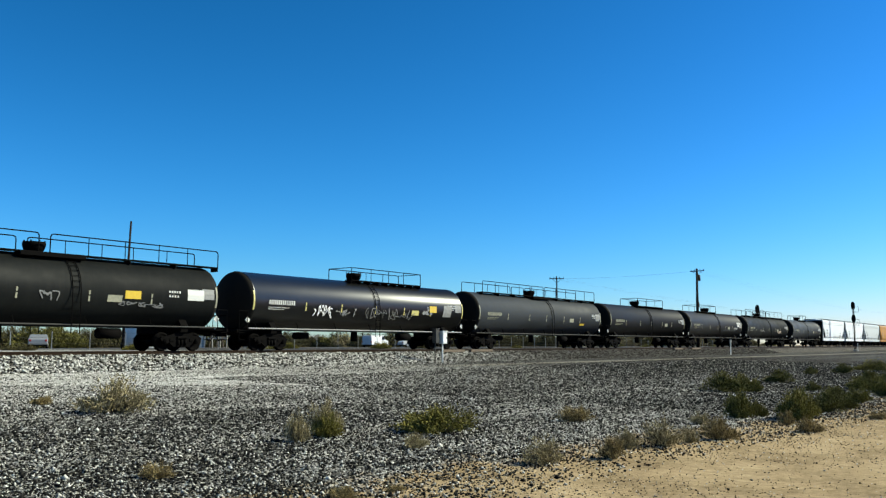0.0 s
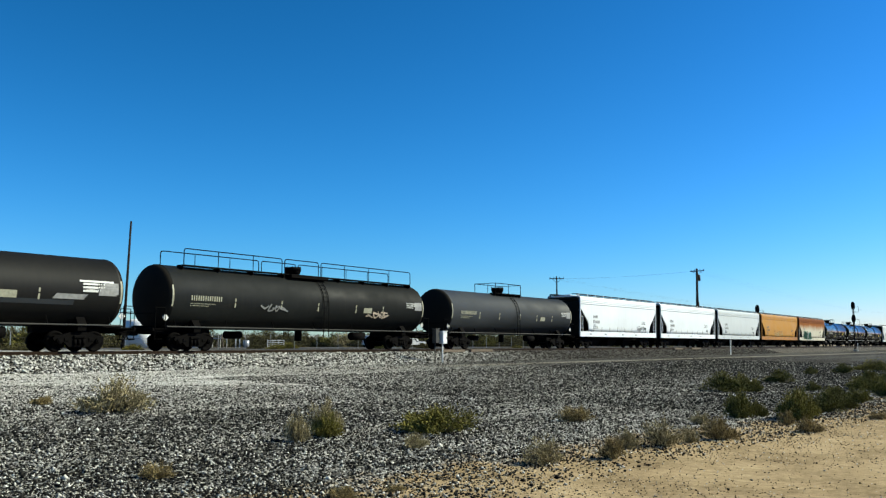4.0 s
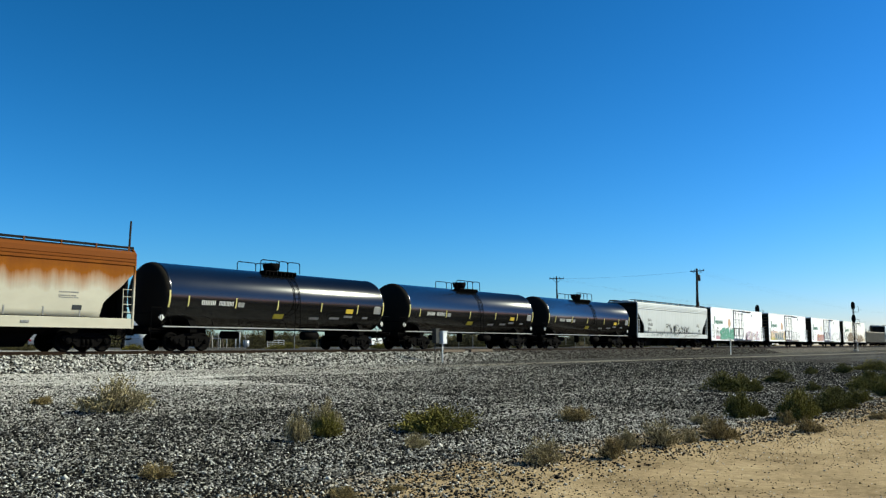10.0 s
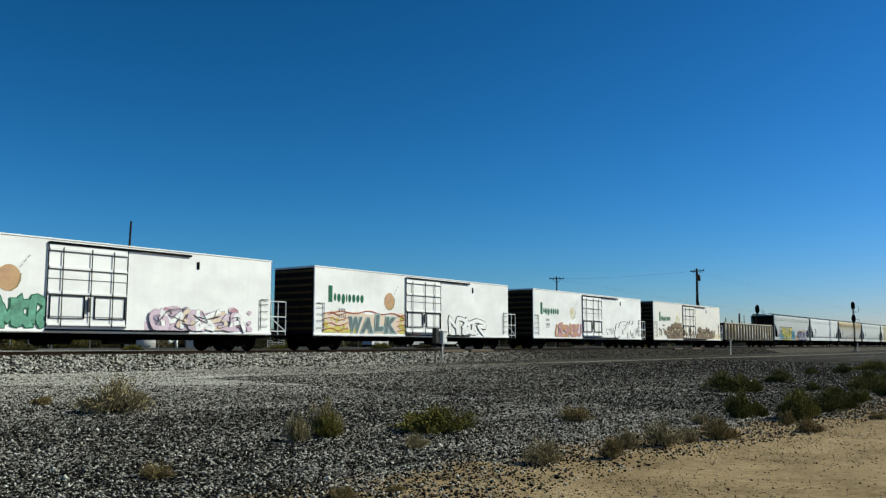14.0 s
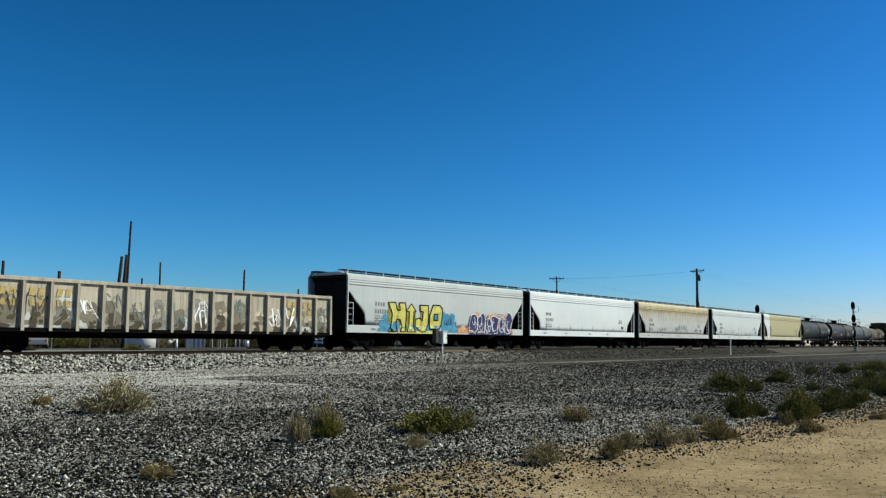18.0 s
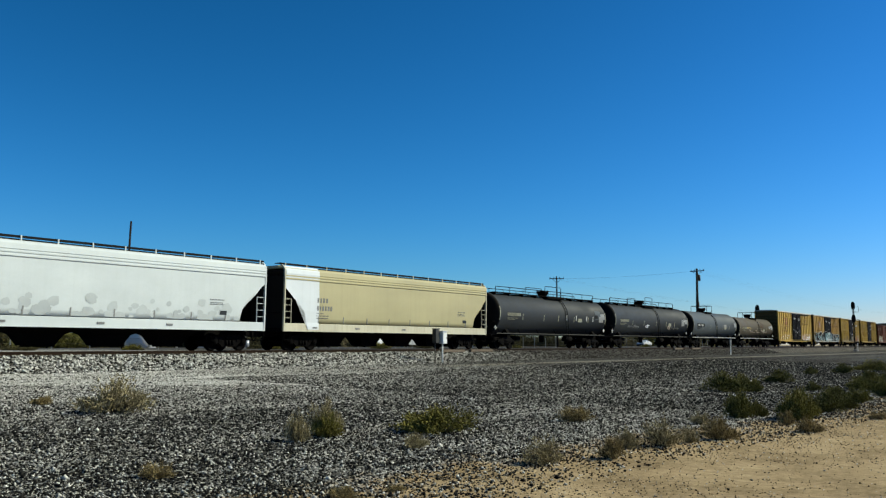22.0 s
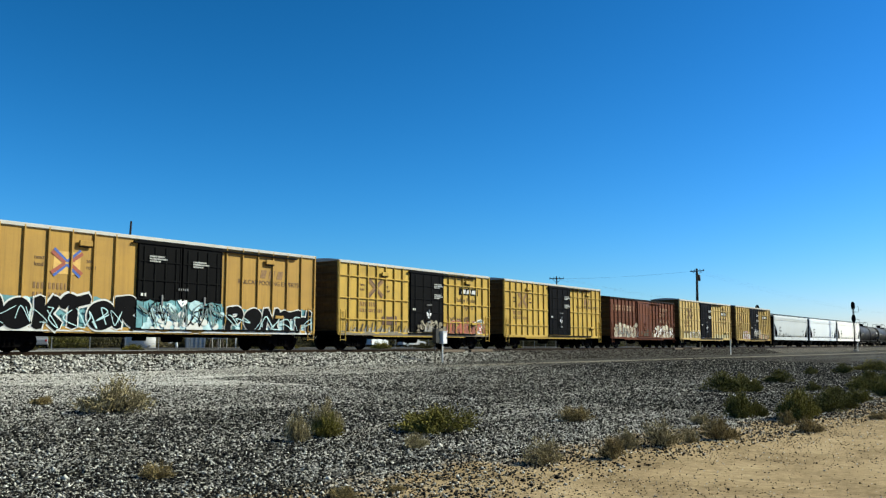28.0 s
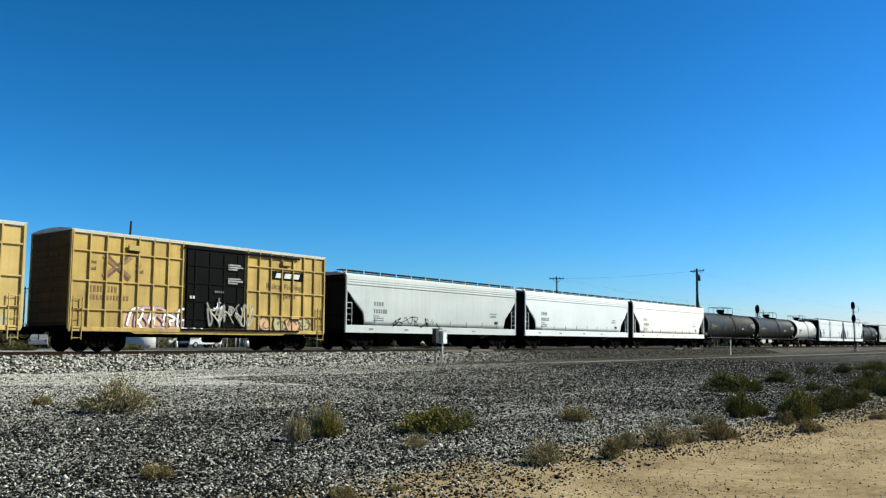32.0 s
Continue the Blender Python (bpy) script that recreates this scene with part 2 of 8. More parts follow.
M["g_peach"] = plain("spray_peach", (0.70, 0.42, 0.25), 0.5, 0, 0.2, 3)
M["logo_red"] = plain("logo_red", (0.36, 0.09, 0.05), 0.5, 0, 0.1, 10)
M["logo_blue"] = plain("logo_blue", (0.05, 0.12, 0.40), 0.5, 0, 0.1, 10)
M["fruit"] = plain("fruit_orange", (0.72, 0.45, 0.24), 0.5, 0, 0.12, 4)
M["fruit_faded"] = plain("fruit_faded", (1.05, 0.95, 0.74), 0.5, 0, 0.1, 4)
M["wood_dark"] = plain("creosoted_wood", (0.045, 0.032, 0.022), 0.85, 0, 0.4, 9)
M["wood_grey"] = plain("weathered_timber", (0.16, 0.12, 0.085), 0.85, 0, 0.35, 9)


# ---------------------------------------------------------------- mesh tools
class Geo:
    """Vertices and faces of one part."""

    def __init__(self):
        self.v, self.f, self.smooth = [], [], []

    def add(self, vs, fs, smooth=False):
        o = len(self.v)
        self.v += [tuple(p) for p in vs]
        self.f += [tuple(i + o for i in q) for q in fs]
        self.smooth += [smooth] * len(fs)
        return self

    def box(self, c, s, ch=0.0):
        hx, hy, hz = s[0] / 2, s[1] / 2, s[2] / 2
        if ch <= 0 or ch * 2.2 > min(s):
            vs = [(c[0] + a * hx, c[1] + b * hy, c[2] + d * hz) for a in (-1, 1) for b in (-1, 1) for d in (-1, 1)]
            return self.add(vs, [(0, 1, 3, 2), (4, 6, 7, 5), (0, 4, 5, 1), (2, 3, 7, 6), (0, 2, 6, 4), (1, 5, 7, 3)])
        vs, idx = [], {}
        for a in (-1, 1):
            for b in (-1, 1):
                for d in (-1, 1):
                    for k in range(3):
                        q = [hx, hy, hz]
                        q = [q[i] - (ch if i != k else 0) for i in range(3)]
                        idx[a, b, d, k] = len(vs)
                        vs.append((c[0] + a * q[0], c[1] + b * q[1], c[2] + d * q[2]))
        fs = []
        for s0 in (-1, 1):
            fs.append([idx[s0, b, d, 0] for b, d in ((-1, -1), (1, -1), (1, 1), (-1, 1))][::s0])
            fs.append([idx[a, s0, d, 1] for a, d in ((-1, -1), (-1, 1), (1, 1), (1, -1))][::s0])
            fs.append([idx[a, b, s0, 2] for a, b in ((-1, -1), (1, -1), (1, 1), (-1, 1))][::s0])
        for a in (-1, 1):
            for b in (-1, 1):
                fs.append([idx[a, b, -1, 0], idx[a, b, 1, 0], idx[a, b, 1, 1], idx[a, b, -1, 1]][::a * b])
                fs.append([idx[a, -1, b, 0], idx[a, -1, b, 2], idx[a, 1, b, 2], idx[a, 1, b, 0]][::a * b])
                fs.append([idx[-1, a, b, 1], idx[1, a, b, 1], idx[1, a, b, 2], idx[-1, a, b, 2]][::a * b])
                for d in (-1, 1):
                    fs.append([idx[a, b, d, 0], idx[a, b, d, 1], idx[a, b, d, 2]][::a * b * d])
        return self.add(vs, fs)

    def rod(self, p, q, r, n=6, caps=True, r2=None):
        p, q = Vector(p), Vector(q)
        d = (q - p).normalized()
        u = d.orthogonal().normalized()
        w = d.cross(u)
        r2 = r if r2 is None else r2
        vs = []
        for k in range(n):
            a = 2 * math.pi * k / n
            e = u * math.cos(a) + w * math.sin(a)
            vs += [p + e * r, q + e * r2]
        fs = [(2 * k, 2 * ((k + 1) % n), 2 * ((k + 1) % n) + 1, 2 * k + 1) for k in range(n)]
        self.add(vs, fs, n > 6)
        if caps:
            o = len(self.v) - 2 * n
            self.f += [tuple(o + 2 * k for k in range(n))[::-1], tuple(o + 2 * k + 1 for k in range(n))]
            self.smooth += [False, False]
        return self

    def path(self, pts, r, n=5):
        for a, b in zip(pts[:-1], pts[1:]):
            self.rod(a, b, r, n)
        return self

    def prism(self, poly, y0, y1, axis="y"):
        """A polygon of (x, z) pulled from y0 to y1 (axis x: a polygon of (y, z) pulled along x)."""
        n = len(poly)
        put = (lambda a, b, t: (a, t, b)) if axis == "y" else (lambda a, b, t: (t, a, b)) if axis == "x" else (lambda a, b, t: (a, b, t))
        vs = [put(a, b, y0) for a, b in poly] + [put(a, b, y1) for a, b in poly]
        fs = [tuple(range(n)), tuple(range(2 * n - 1, n - 1, -1))] + [(k, k + n, (k + 1) % n + n, (k + 1) % n) for k in range(n)]
        return self.add(vs, fs)

    def lathe_x(self, prof, z0, n=40, y0=0.0):
        """A profile of (x, radius) turned round the x axis at height z0."""
        vs, fs = [], []
        for x, r in prof:
            for k in range(n):
                a = 2 * math.pi * k / n
                vs.append((x, y0 + r * math.cos(a), z0 + r * math.sin(a)))
        for i in range(len(prof) - 1):
            for k in range(n):
                a, b = i * n + k, i * n + (k + 1) % n
                fs.append((a, b, b + n, a + n))
        return self.add(vs, fs, True)

    def lathe_z(self, prof, x0=0.0, y0=0.0, n=20):
        vs, fs = [], []
        for z, r in prof:
            for k in range(n):
                a = 2 * math.pi * k / n
                vs.append((x0 + r * math.cos(a), y0 + r * math.sin(a), z))
        for i in range(len(prof) - 1):
            for k in range(n):
                a, b = i * n + k, i * n + (k + 1) % n
                fs.append((a, b, b + n, a + n))
        return self.add(vs, fs, True)

    def mesh(self, name, mat):
        me = bpy.data.meshes.new(name)
        me.from_pydata(self.v, [], self.f)
        me.polygons.foreach_set("use_smooth", self.smooth)
        bm = bmesh.new()
        bm.from_mesh(me)
        bmesh.ops.recalc_face_normals(bm, faces=bm.faces)
        bm.to_mesh(me)
        bm.free()
        me.materials.append(mat)
        return me


def part(name, geo, mat, parent, label="", at=None):
    """Links a Geo (or a mesh already made) as one object under a thing or a part."""
    me = geo.mesh(name, mat) if isinstance(geo, Geo) else geo
    ob = new(name, me)
    ob.parent = parent
    if at is not None:
        ob.matrix_local = at
    if label:
        ob["label"] = label
    return ob


def thing(name, label, category, group="", at=(0, 0, 0), rz=0.0):
    e = new(name)
    e.empty_display_size = 0.3
    e.matrix_world = pose(*at, 0, 0, rz)
    return tagged(e, label, category, group)


CACHE = {}


def shared(key, make, mat):
    k = (key, mat.name)
    if k not in CACHE:
        CACHE[k] = make().mesh(key if isinstance(key, str) else key[0], mat)
    return CACHE[k]


# ---------------------------------------------------------------- running gear
RAIL = 1.27           # height of the rail head over the ground by the camera
WHEEL = 0.43


def g_wheel():
    g = Geo()
    prof = [(-0.07, 0.02), (-0.07, 0.14), (-0.03, 0.16), (-0.025, 0.33), (-0.065, 0.36), (-0.065, WHEEL), (0.04, WHEEL - 0.005), (0.055, WHEEL + 0.025), (0.07, WHEEL + 0.02), (0.07, 0.36), (0.02, 0.33), (0.03, 0.16), (0.07, 0.14), (0.07, 0.02)]
    n = 20
    vs, fs = [], []
    for y, r in prof:
        for k in range(n):
            a = 2 * math.pi * k / n
            vs.append((r * math.cos(a), y, r * math.sin(a)))
    for i in range(len(prof) - 1):
        for k in range(n):
            a, b = i * n + k, i * n + (k + 1) % n
            fs.append((a, b, b + n, a + n))
    return g.add(vs, fs, True)


def g_axle():
    return Geo().rod((0, -1.02, 0), (0, 1.02, 0), 0.085, 10)


def g_side_frame():
    g = Geo()
    outer = [(-1.16, 0.10), (-1.10, 0.20), (-0.72, 0.26), (-0.42, 0.36), (0.42, 0.36), (0.72, 0.26), (1.10, 0.20), (1.16, 0.10), (1.08, -0.02), (0.78, 0.02), (0.45, -0.26), (-0.45, -0.26), (-0.78, 0.02), (-1.08, -0.02)]
    g.prism(outer, -0.07, 0.07)
    for x in (-0.89, 0.89):
        g.rod((x, -0.16, 0.0), (x, 0.08, 0.0), 0.135, 12)
        g.rod((x, -0.19, 0.0), (x, -0.16, 0.0), 0.085, 10)
    for x in (-0.2, 0.0, 0.2):
        g.rod((x, -0.085, -0.18), (x, -0.085, 0.06), 0.075, 8)
    g.box((0, -0.1, 0.17), (0.55, 0.1, 0.12), 0.02)
    g.box((-0.56, -0.08, 0.05), (0.22, 0.05, 0.14), 0.01)
    g.box((0.56, -0.08, 0.05), (0.22, 0.05, 0.14), 0.01)
    return g


def g_bolster():
    g = Geo()
    g.prism([(-1.05, 0.10), (-0.5, 0.02), (0.5, 0.02), (1.05, 0.10), (1.05, 0.28), (0.35, 0.36), (-0.35, 0.36), (-1.05, 0.28)], -0.19, 0.19, "x")
    g.rod((0, 0, 0.34), (0, 0, 0.48), 0.2, 14)
    for x in (-0.55, 0.55):
        g.box((x, 0, -0.06), (0.12, 1.7, 0.12), 0.02)
    return g


def bogie(parent, x, mat=None):
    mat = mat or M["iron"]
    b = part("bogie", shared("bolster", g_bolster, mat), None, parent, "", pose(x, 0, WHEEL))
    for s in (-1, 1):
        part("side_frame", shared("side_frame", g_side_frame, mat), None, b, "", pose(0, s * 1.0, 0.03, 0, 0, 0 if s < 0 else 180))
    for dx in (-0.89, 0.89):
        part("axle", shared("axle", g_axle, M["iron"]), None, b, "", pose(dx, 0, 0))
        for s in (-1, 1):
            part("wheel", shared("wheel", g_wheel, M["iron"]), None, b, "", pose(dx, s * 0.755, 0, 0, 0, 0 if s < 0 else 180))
    return b


def g_coupler():
    g = Geo()
    g.box((0.2, 0, 0), (0.75, 0.2, 0.24), 0.03)
    g.prism([(0.5, -0.14), (0.78, -0.2), (0.9, -0.1), (0.82, -0.02), (0.88, 0.1), (0.8, 0.2), (0.5, 0.14)], -0.15, 0.15, "z")
    g.rod((0.62, -0.55, 0.16), (0.62, 0.05, 0.16), 0.018, 5)
    g.path([(0.45, 0.25, -0.05), (0.75, 0.3, -0.35), (1.0, 0.2, -0.3)], 0.03, 6)
    return g


def couplers(parent, x0, x1):
    me = shared("coupler", g_coupler, M["iron"])
    part("coupler", me, None, parent, "", pose(x1, 0, 0.86))
    part("coupler", me, None, parent, "", pose(x0, 0, 0.86, 0, 0, 180))


def ladder(parent, x, y, z0, z1, mat, w=0.42, step=0.38, lean=None):
    g = Geo()
    for s in (-1, 1):
        g.box((x + s * w / 2, y, (z0 + z1) / 2), (0.04, 0.05, z1 - z0), 0.008)
    k = int((z1 - z0) / step)
    for i in range(k + 1):
        z = z0 + 0.08 + (z1 - z0 - 0.16) * i / max(1, k)
        g.rod((x - w / 2, y, z), (x + w / 2, y, z), 0.016, 5)
    return part("ladder", g, mat, parent)


def bars(parent, x, z, rows, mat, surf, name="lettering", rng=None):
    """Writing that cannot be read: rows of (width, height, gap below, characters) as small bars laid on the surface surf(z)."""
    rng = rng or random.Random(7)
    zz = z
    for w, h, gap, chars in rows:
        g = Geo()
        cw = w / max(1, chars)
        for i in range(chars):
            k = cw * (0.42 + 0.2 * rng.random())
            xc = x + cw * (i + 0.5)
            y, y2 = surf(zz), surf(zz - h)
            g.add([(xc - k / 2, -y - 0.014, zz), (xc + k / 2, -y - 0.014, zz), (xc + k / 2, -y2 - 0.014, zz - h), (xc - k / 2, -y2 - 0.014, zz - h),
                   (xc - k / 2, -y + 0.01, zz), (xc + k / 2, -y + 0.01, zz), (xc + k / 2, -y2 + 0.01, zz - h), (xc - k / 2, -y2 + 0.01, zz - h)],
                  [(0, 1, 2, 3), (0, 4, 5, 1), (1, 5, 6, 2), (2, 6, 7, 3), (3, 7, 4, 0)])
        part(name, g, mat, parent)["kind"] = "stuff"
        zz -= h + gap


def plate(parent, name, x, z, w, h, mat, surf, lift=0.016, label="", shear=0.0):
    g = Geo()
    n = max(1, int(h / 0.25))
    vs, fs = [], []
    for i in range(n + 1):
        zz = z - h / 2 + h * i / n
        y = -surf(zz) - lift
        sx = shear * (zz - z)
        vs += [(x - w / 2 + sx, y, zz), (x + w / 2 + sx, y, zz), (x - w / 2 + sx, y + lift + 0.005, zz), (x + w / 2 + sx, y + lift + 0.005, zz)]
    for i in range(n):
        a = 4 * i
        fs += [(a, a + 1, a + 5, a + 4), (a, a + 4, a + 6, a + 2), (a + 1, a + 3, a + 7, a + 5)]
    fs += [(0, 2, 3, 1), (4 * n, 4 * n + 1, 4 * n + 3, 4 * n + 2)]
    return part(name, g.add(vs, fs), mat, parent, label)


# ---------------------------------------------------------------- spray paint
def ribbon(g, pts, w, surf, lift, closed=False):
    """A flat band of paint along pts (x, z), with mitred bends."""
    line = []
    n = len(pts)
    for i in range(n if closed else n - 1):
        (x0, z0), (x1, z1) = pts[i], pts[(i + 1) % n]
        k = max(1, int(abs(z1 - z0) / 0.28) + 1)
        line += [(x0 + (x1 - x0) * j / k, z0 + (z1 - z0) * j / k) for j in range(k)]
    if not closed:
        line.append(pts[-1])
    n, vs = len(line), []
    for i, (x, z) in enumerate(line):
        (xa, za), (xb, zb) = (line[i - 1], line[(i + 1) % n]) if closed or 0 < i < n - 1 else (line[max(0, i - 1)], line[min(n - 1, i + 1)])
        da, db = Vector((x - xa, z - za)), Vector((xb - x, zb - z))
        da = da.normalized() if da.length > 1e-6 else db.normalized()
        db = db.normalized() if db.length > 1e-6 else da
        t = da + db
        t = t.normalized() if t.length > 1e-3 else da
        m = Vector((-t.y, t.x)) * (w / 2 * min(1.7, 1 / max(0.3, t.dot(da))))
        if not closed and i in (0, n - 1):
            x, z = x + t.x * w * 0.35 * (1 if i else -1), z + t.y * w * 0.35 * (1 if i else -1)
        up = lift + 0.0006 * i
        vs += [(x + m.x, -surf(z + m.y) - up, z + m.y), (x - m.x, -surf(z - m.y) - up, z - m.y)]
    fs = [(2 * i, (2 * i + 2) % (2 * n), (2 * i + 3) % (2 * n), 2 * i + 1) for i in range(n if closed else n - 1)]
    g.add(vs, fs)


def blot(g, pts, surf, lift):
    """A filled outline of (x, z) points laid on the surface."""
    bm = bmesh.new()
    bm.faces.new([bm.verts.new((x, 0, z)) for x, z in pts])
    bmesh.ops.triangulate(bm, faces=bm.faces[:])
    z = min(q for _, q in pts) + 0.2
    while z < max(q for _, q in pts):
        bmesh.ops.bisect_plane(bm, geom=bm.verts[:] + bm.edges[:] + bm.faces[:], plane_co=(0, 0, z), plane_no=(0, 0, 1))
        z += 0.2
    bm.verts.index_update()
    g.add([(v.co.x, -surf(v.co.z) - lift, v.co.z) for v in bm.verts], [tuple(v.index for v in f.verts) for f in bm.faces])
    bm.free()


def block_letters(parent, shapes, x, z, w, h, fill, line, surf, edge=0.07, lift=0.02):
    """Sprayed block letters given as outlines on a unit square; the fill and the outline of each are parts of their own."""
    for k, s in enumerate(shapes):
        pts = [(x + a * w, z + b * h) for a, b in s]
        g = Geo()
        blot(g, pts, surf, lift + 0.003 * k)
        part("graffiti_fill", g, fill, parent)
        g = Geo()
        ribbon(g, pts, edge, surf, lift + 0.014 + 0.003 * k, True)
        part("graffiti_outline", g, line, parent)


def wildstyle(parent, x, z, w, h, count, fill, line, surf, seed, edge=0.05, splash=None, curls=2, lift=0.012):
    """A sprayed piece of jagged interlocking letters, outlined, with curls inside and ragged clouds behind."""
    rng = random.Random(seed)
    cw = w / count

    def ragged(cx, cz, rx, rz, n, jag):
        a0 = rng.random() * 6.28
        return [(min(x + w + 0.1, max(x - 0.1, cx + rx * q * math.cos(a0 + 6.283 * k / n))), min(z + h * 1.25, max(z, cz + rz * q * math.sin(a0 + 6.283 * k / n)))) for k, q in ((k, rng.uniform(1 - jag, 1.0 + jag * 0.5)) for k in range(n))]
    if splash:
        for i, mt in enumerate(splash):
            cloud(parent, x - 0.2, z, w + 0.4, h * 1.25, mt, surf, seed + i, 30, lift + 0.004 * i)
    for i in range(count):
        cx, cz = x + cw * (i + 0.5), z + h * rng.uniform(0.42, 0.56)
        rx, rz = cw * rng.uniform(0.5, 0.66), h * rng.uniform(0.48, 0.62)
        box = rng.uniform(0.05, 0.2)
        pts = ragged(cx, cz, rx, rz, rng.choice((7, 8, 9)), 0.42)
        pts = [(a + box * (b - cz), b) for a, b in pts]
        top = lift + 0.022 + 0.004 * (i % 3)
        g = Geo()
        blot(g, pts, surf, top)
        part("graffiti_fill", g, fill[i % len(fill)], parent)
        g = Geo()
        ribbon(g, pts, edge, surf, top + 0.012, True)
        for k in range(curls):
            a0, turn = rng.random() * 6.28, rng.choice((-1, 1)) * rng.uniform(2.0, 4.2)
            ox, oz, r = cx + rng.uniform(-0.3, 0.3) * rx, cz + rng.uniform(-0.3, 0.3) * rz, rng.uniform(0.25, 0.5)
            arc = [(ox + r * rx * math.cos(a0 + turn * j / 6), oz + r * rz * math.sin(a0 + turn * j / 6)) for j in range(7)]
            ribbon(g, [p for p in arc if p[1] > z], edge * 0.8, surf, top + 0.016 + 0.003 * k) if sum(p[1] > z for p in arc) > 1 else None
        part("graffiti_outline", g, line, parent)["kind"] = "stuff"


def curve_through(ctl, steps=4):
    """A smooth line through the points."""
    ctl, pts = [ctl[0]] + list(ctl) + [ctl[-1]], []
    for a, b, c, d in zip(ctl[:-3], ctl[1:-2], ctl[2:-1], ctl[3:]):
        for j in range(steps):
            t = j / steps
            pts.append(tuple(0.5 * (2 * b[i] + (c[i] - a[i]) * t + (2 * a[i] - 5 * b[i] + 4 * c[i] - d[i]) * t * t + (3 * b[i] - a[i] - 3 * c[i] + d[i]) * t ** 3) for i in (0, 1)))
    return pts + [ctl[-1]]


def scrawl(parent, x, z, w, h, mat, surf, seed, strokes=6, weight=0.05, lift=0.014):
    """A quick sprayed tag: looping lines that run along the wall."""
    rng = random.Random(seed)
    g = Geo()
    cw = w / strokes
    for k in range(strokes):
        ctl = [(x + cw * (k + rng.uniform(-0.15, 1.25)), z + h * rng.random() ** 0.8) for _ in range(rng.choice((4, 5, 6)))]
        pts = [(a, min(z + 1.15 * h, max(z, b))) for a, b in curve_through(ctl, 5)]
        ribbon(g, pts, weight * rng.uniform(0.6, 1.3), surf, lift + 0.003 * (k % 4))
    part("graffiti_scrawl", g, mat, parent)["kind"] = "stuff"


def throw_up(parent, x, z, w, h, fill, line, surf, seed, strokes=6, weight=0.24, edge=0.11, lift=0.02):
    """Fat sprayed strokes, each with an outline of another colour, piled on one another."""
    rng = random.Random(seed)
    strokes = int(strokes * 1.6)
    cw = w / (strokes + 0.4)
    for k in range(strokes):
        top, low = rng.uniform(0.82, 1.05), rng.uniform(0.0, 0.12)
        a, b = cw * (k + rng.uniform(-0.1, 0.3)), cw * (k + rng.uniform(1.1, 1.6))
        m = (a + b) / 2
        way = rng.choice(([(a, low), (a, top), (b, top * 0.9), (b, 0.5), (m, 0.45), (b, low)],
                          [(b, top), (a, top * 0.9), (a, 0.55), (b, 0.5), (b, low), (a, low)],
                          [(a, top), (a, low), (b, low), (b, top)],
                          [(a, low), (m, top), (b, low), (m + 0.2 * cw, 0.4), (a + 0.2 * cw, 0.42)],
                          [(b, top), (a, top), (a, low), (b, low), (b, 0.45), (m, 0.45)],
                          [(a, low), (a, top), (m, 0.4), (b, top), (b, low)],
                          [(b, top), (a, 0.5), (b, low), (m, 0.3), (a, low), (a, top)]))
        pts = [(x + p + rng.uniform(-0.22, 0.22) * cw + 0.12 * q * h, z + h * min(1.05, max(0.06, q + rng.uniform(-0.16, 0.16)))) for p, q in way]
        pts = [(p, min(z + 1.08 * h, max(z + 0.06 * h, q))) for p, q in curve_through(pts)]
        for name, mat, wd, up in (("graffiti_outline", line, weight * 0.85 + edge, 0.0), ("graffiti_fill", fill[k % len(fill)], weight * 0.85, 0.020)):
            g = Geo()
            ribbon(g, pts, wd, surf, lift + up + 0.003 * (k % 5))
            part(name, g, mat, parent)


GLYPHS = {      # brush strokes of fat rounded letters on a unit square
    "m": [[(0.0, 0.02), (0.05, 0.75), (0.2, 1.0), (0.36, 0.9), (0.44, 0.45), (0.46, 0.1)], [(0.46, 0.4), (0.52, 0.8), (0.68, 1.0), (0.84, 0.88), (0.94, 0.4), (1.0, 0.02)]],
    "e": [[(0.2, 0.5), (0.8, 0.6), (0.82, 0.82), (0.55, 0.98), (0.22, 0.82), (0.12, 0.45), (0.28, 0.1), (0.6, 0.03), (0.92, 0.2)]],
    "k": [[(0.2, 1.0), (0.22, 0.5), (0.2, 0.0)], [(0.85, 1.0), (0.6, 0.62), (0.28, 0.48)], [(0.4, 0.5), (0.7, 0.25), (0.95, 0.0)]],
    "t": [[(0.0, 0.8), (0.25, 1.0), (0.6, 0.9), (1.0, 1.0)], [(0.5, 0.92), (0.48, 0.5), (0.52, 0.0)]],
    "r": [[(0.15, 0.0), (0.18, 0.5), (0.2, 0.95)], [(0.2, 0.95), (0.7, 1.0), (0.85, 0.75), (0.6, 0.5), (0.3, 0.48)], [(0.5, 0.5), (0.75, 0.2), (1.0, 0.02)]],
    "p": [[(0.15, 0.0), (0.16, 0.5), (0.18, 0.95)], [(0.15, 0.92), (0.65, 1.0), (0.92, 0.72), (0.7, 0.4), (0.25, 0.36)]],
    "n": [[(0.1, 0.0), (0.12, 0.5), (0.18, 0.98)], [(0.18, 0.98), (0.5, 0.5), (0.82, 0.02)], [(0.82, 0.02), (0.86, 0.5), (0.9, 1.0)]],
    "h": [[(0.12, 1.0), (0.14, 0.5), (0.12, 0.0)], [(0.86, 1.0), (0.84, 0.5), (0.9, 0.0)], [(0.15, 0.5), (0.5, 0.56), (0.84, 0.5)]]}


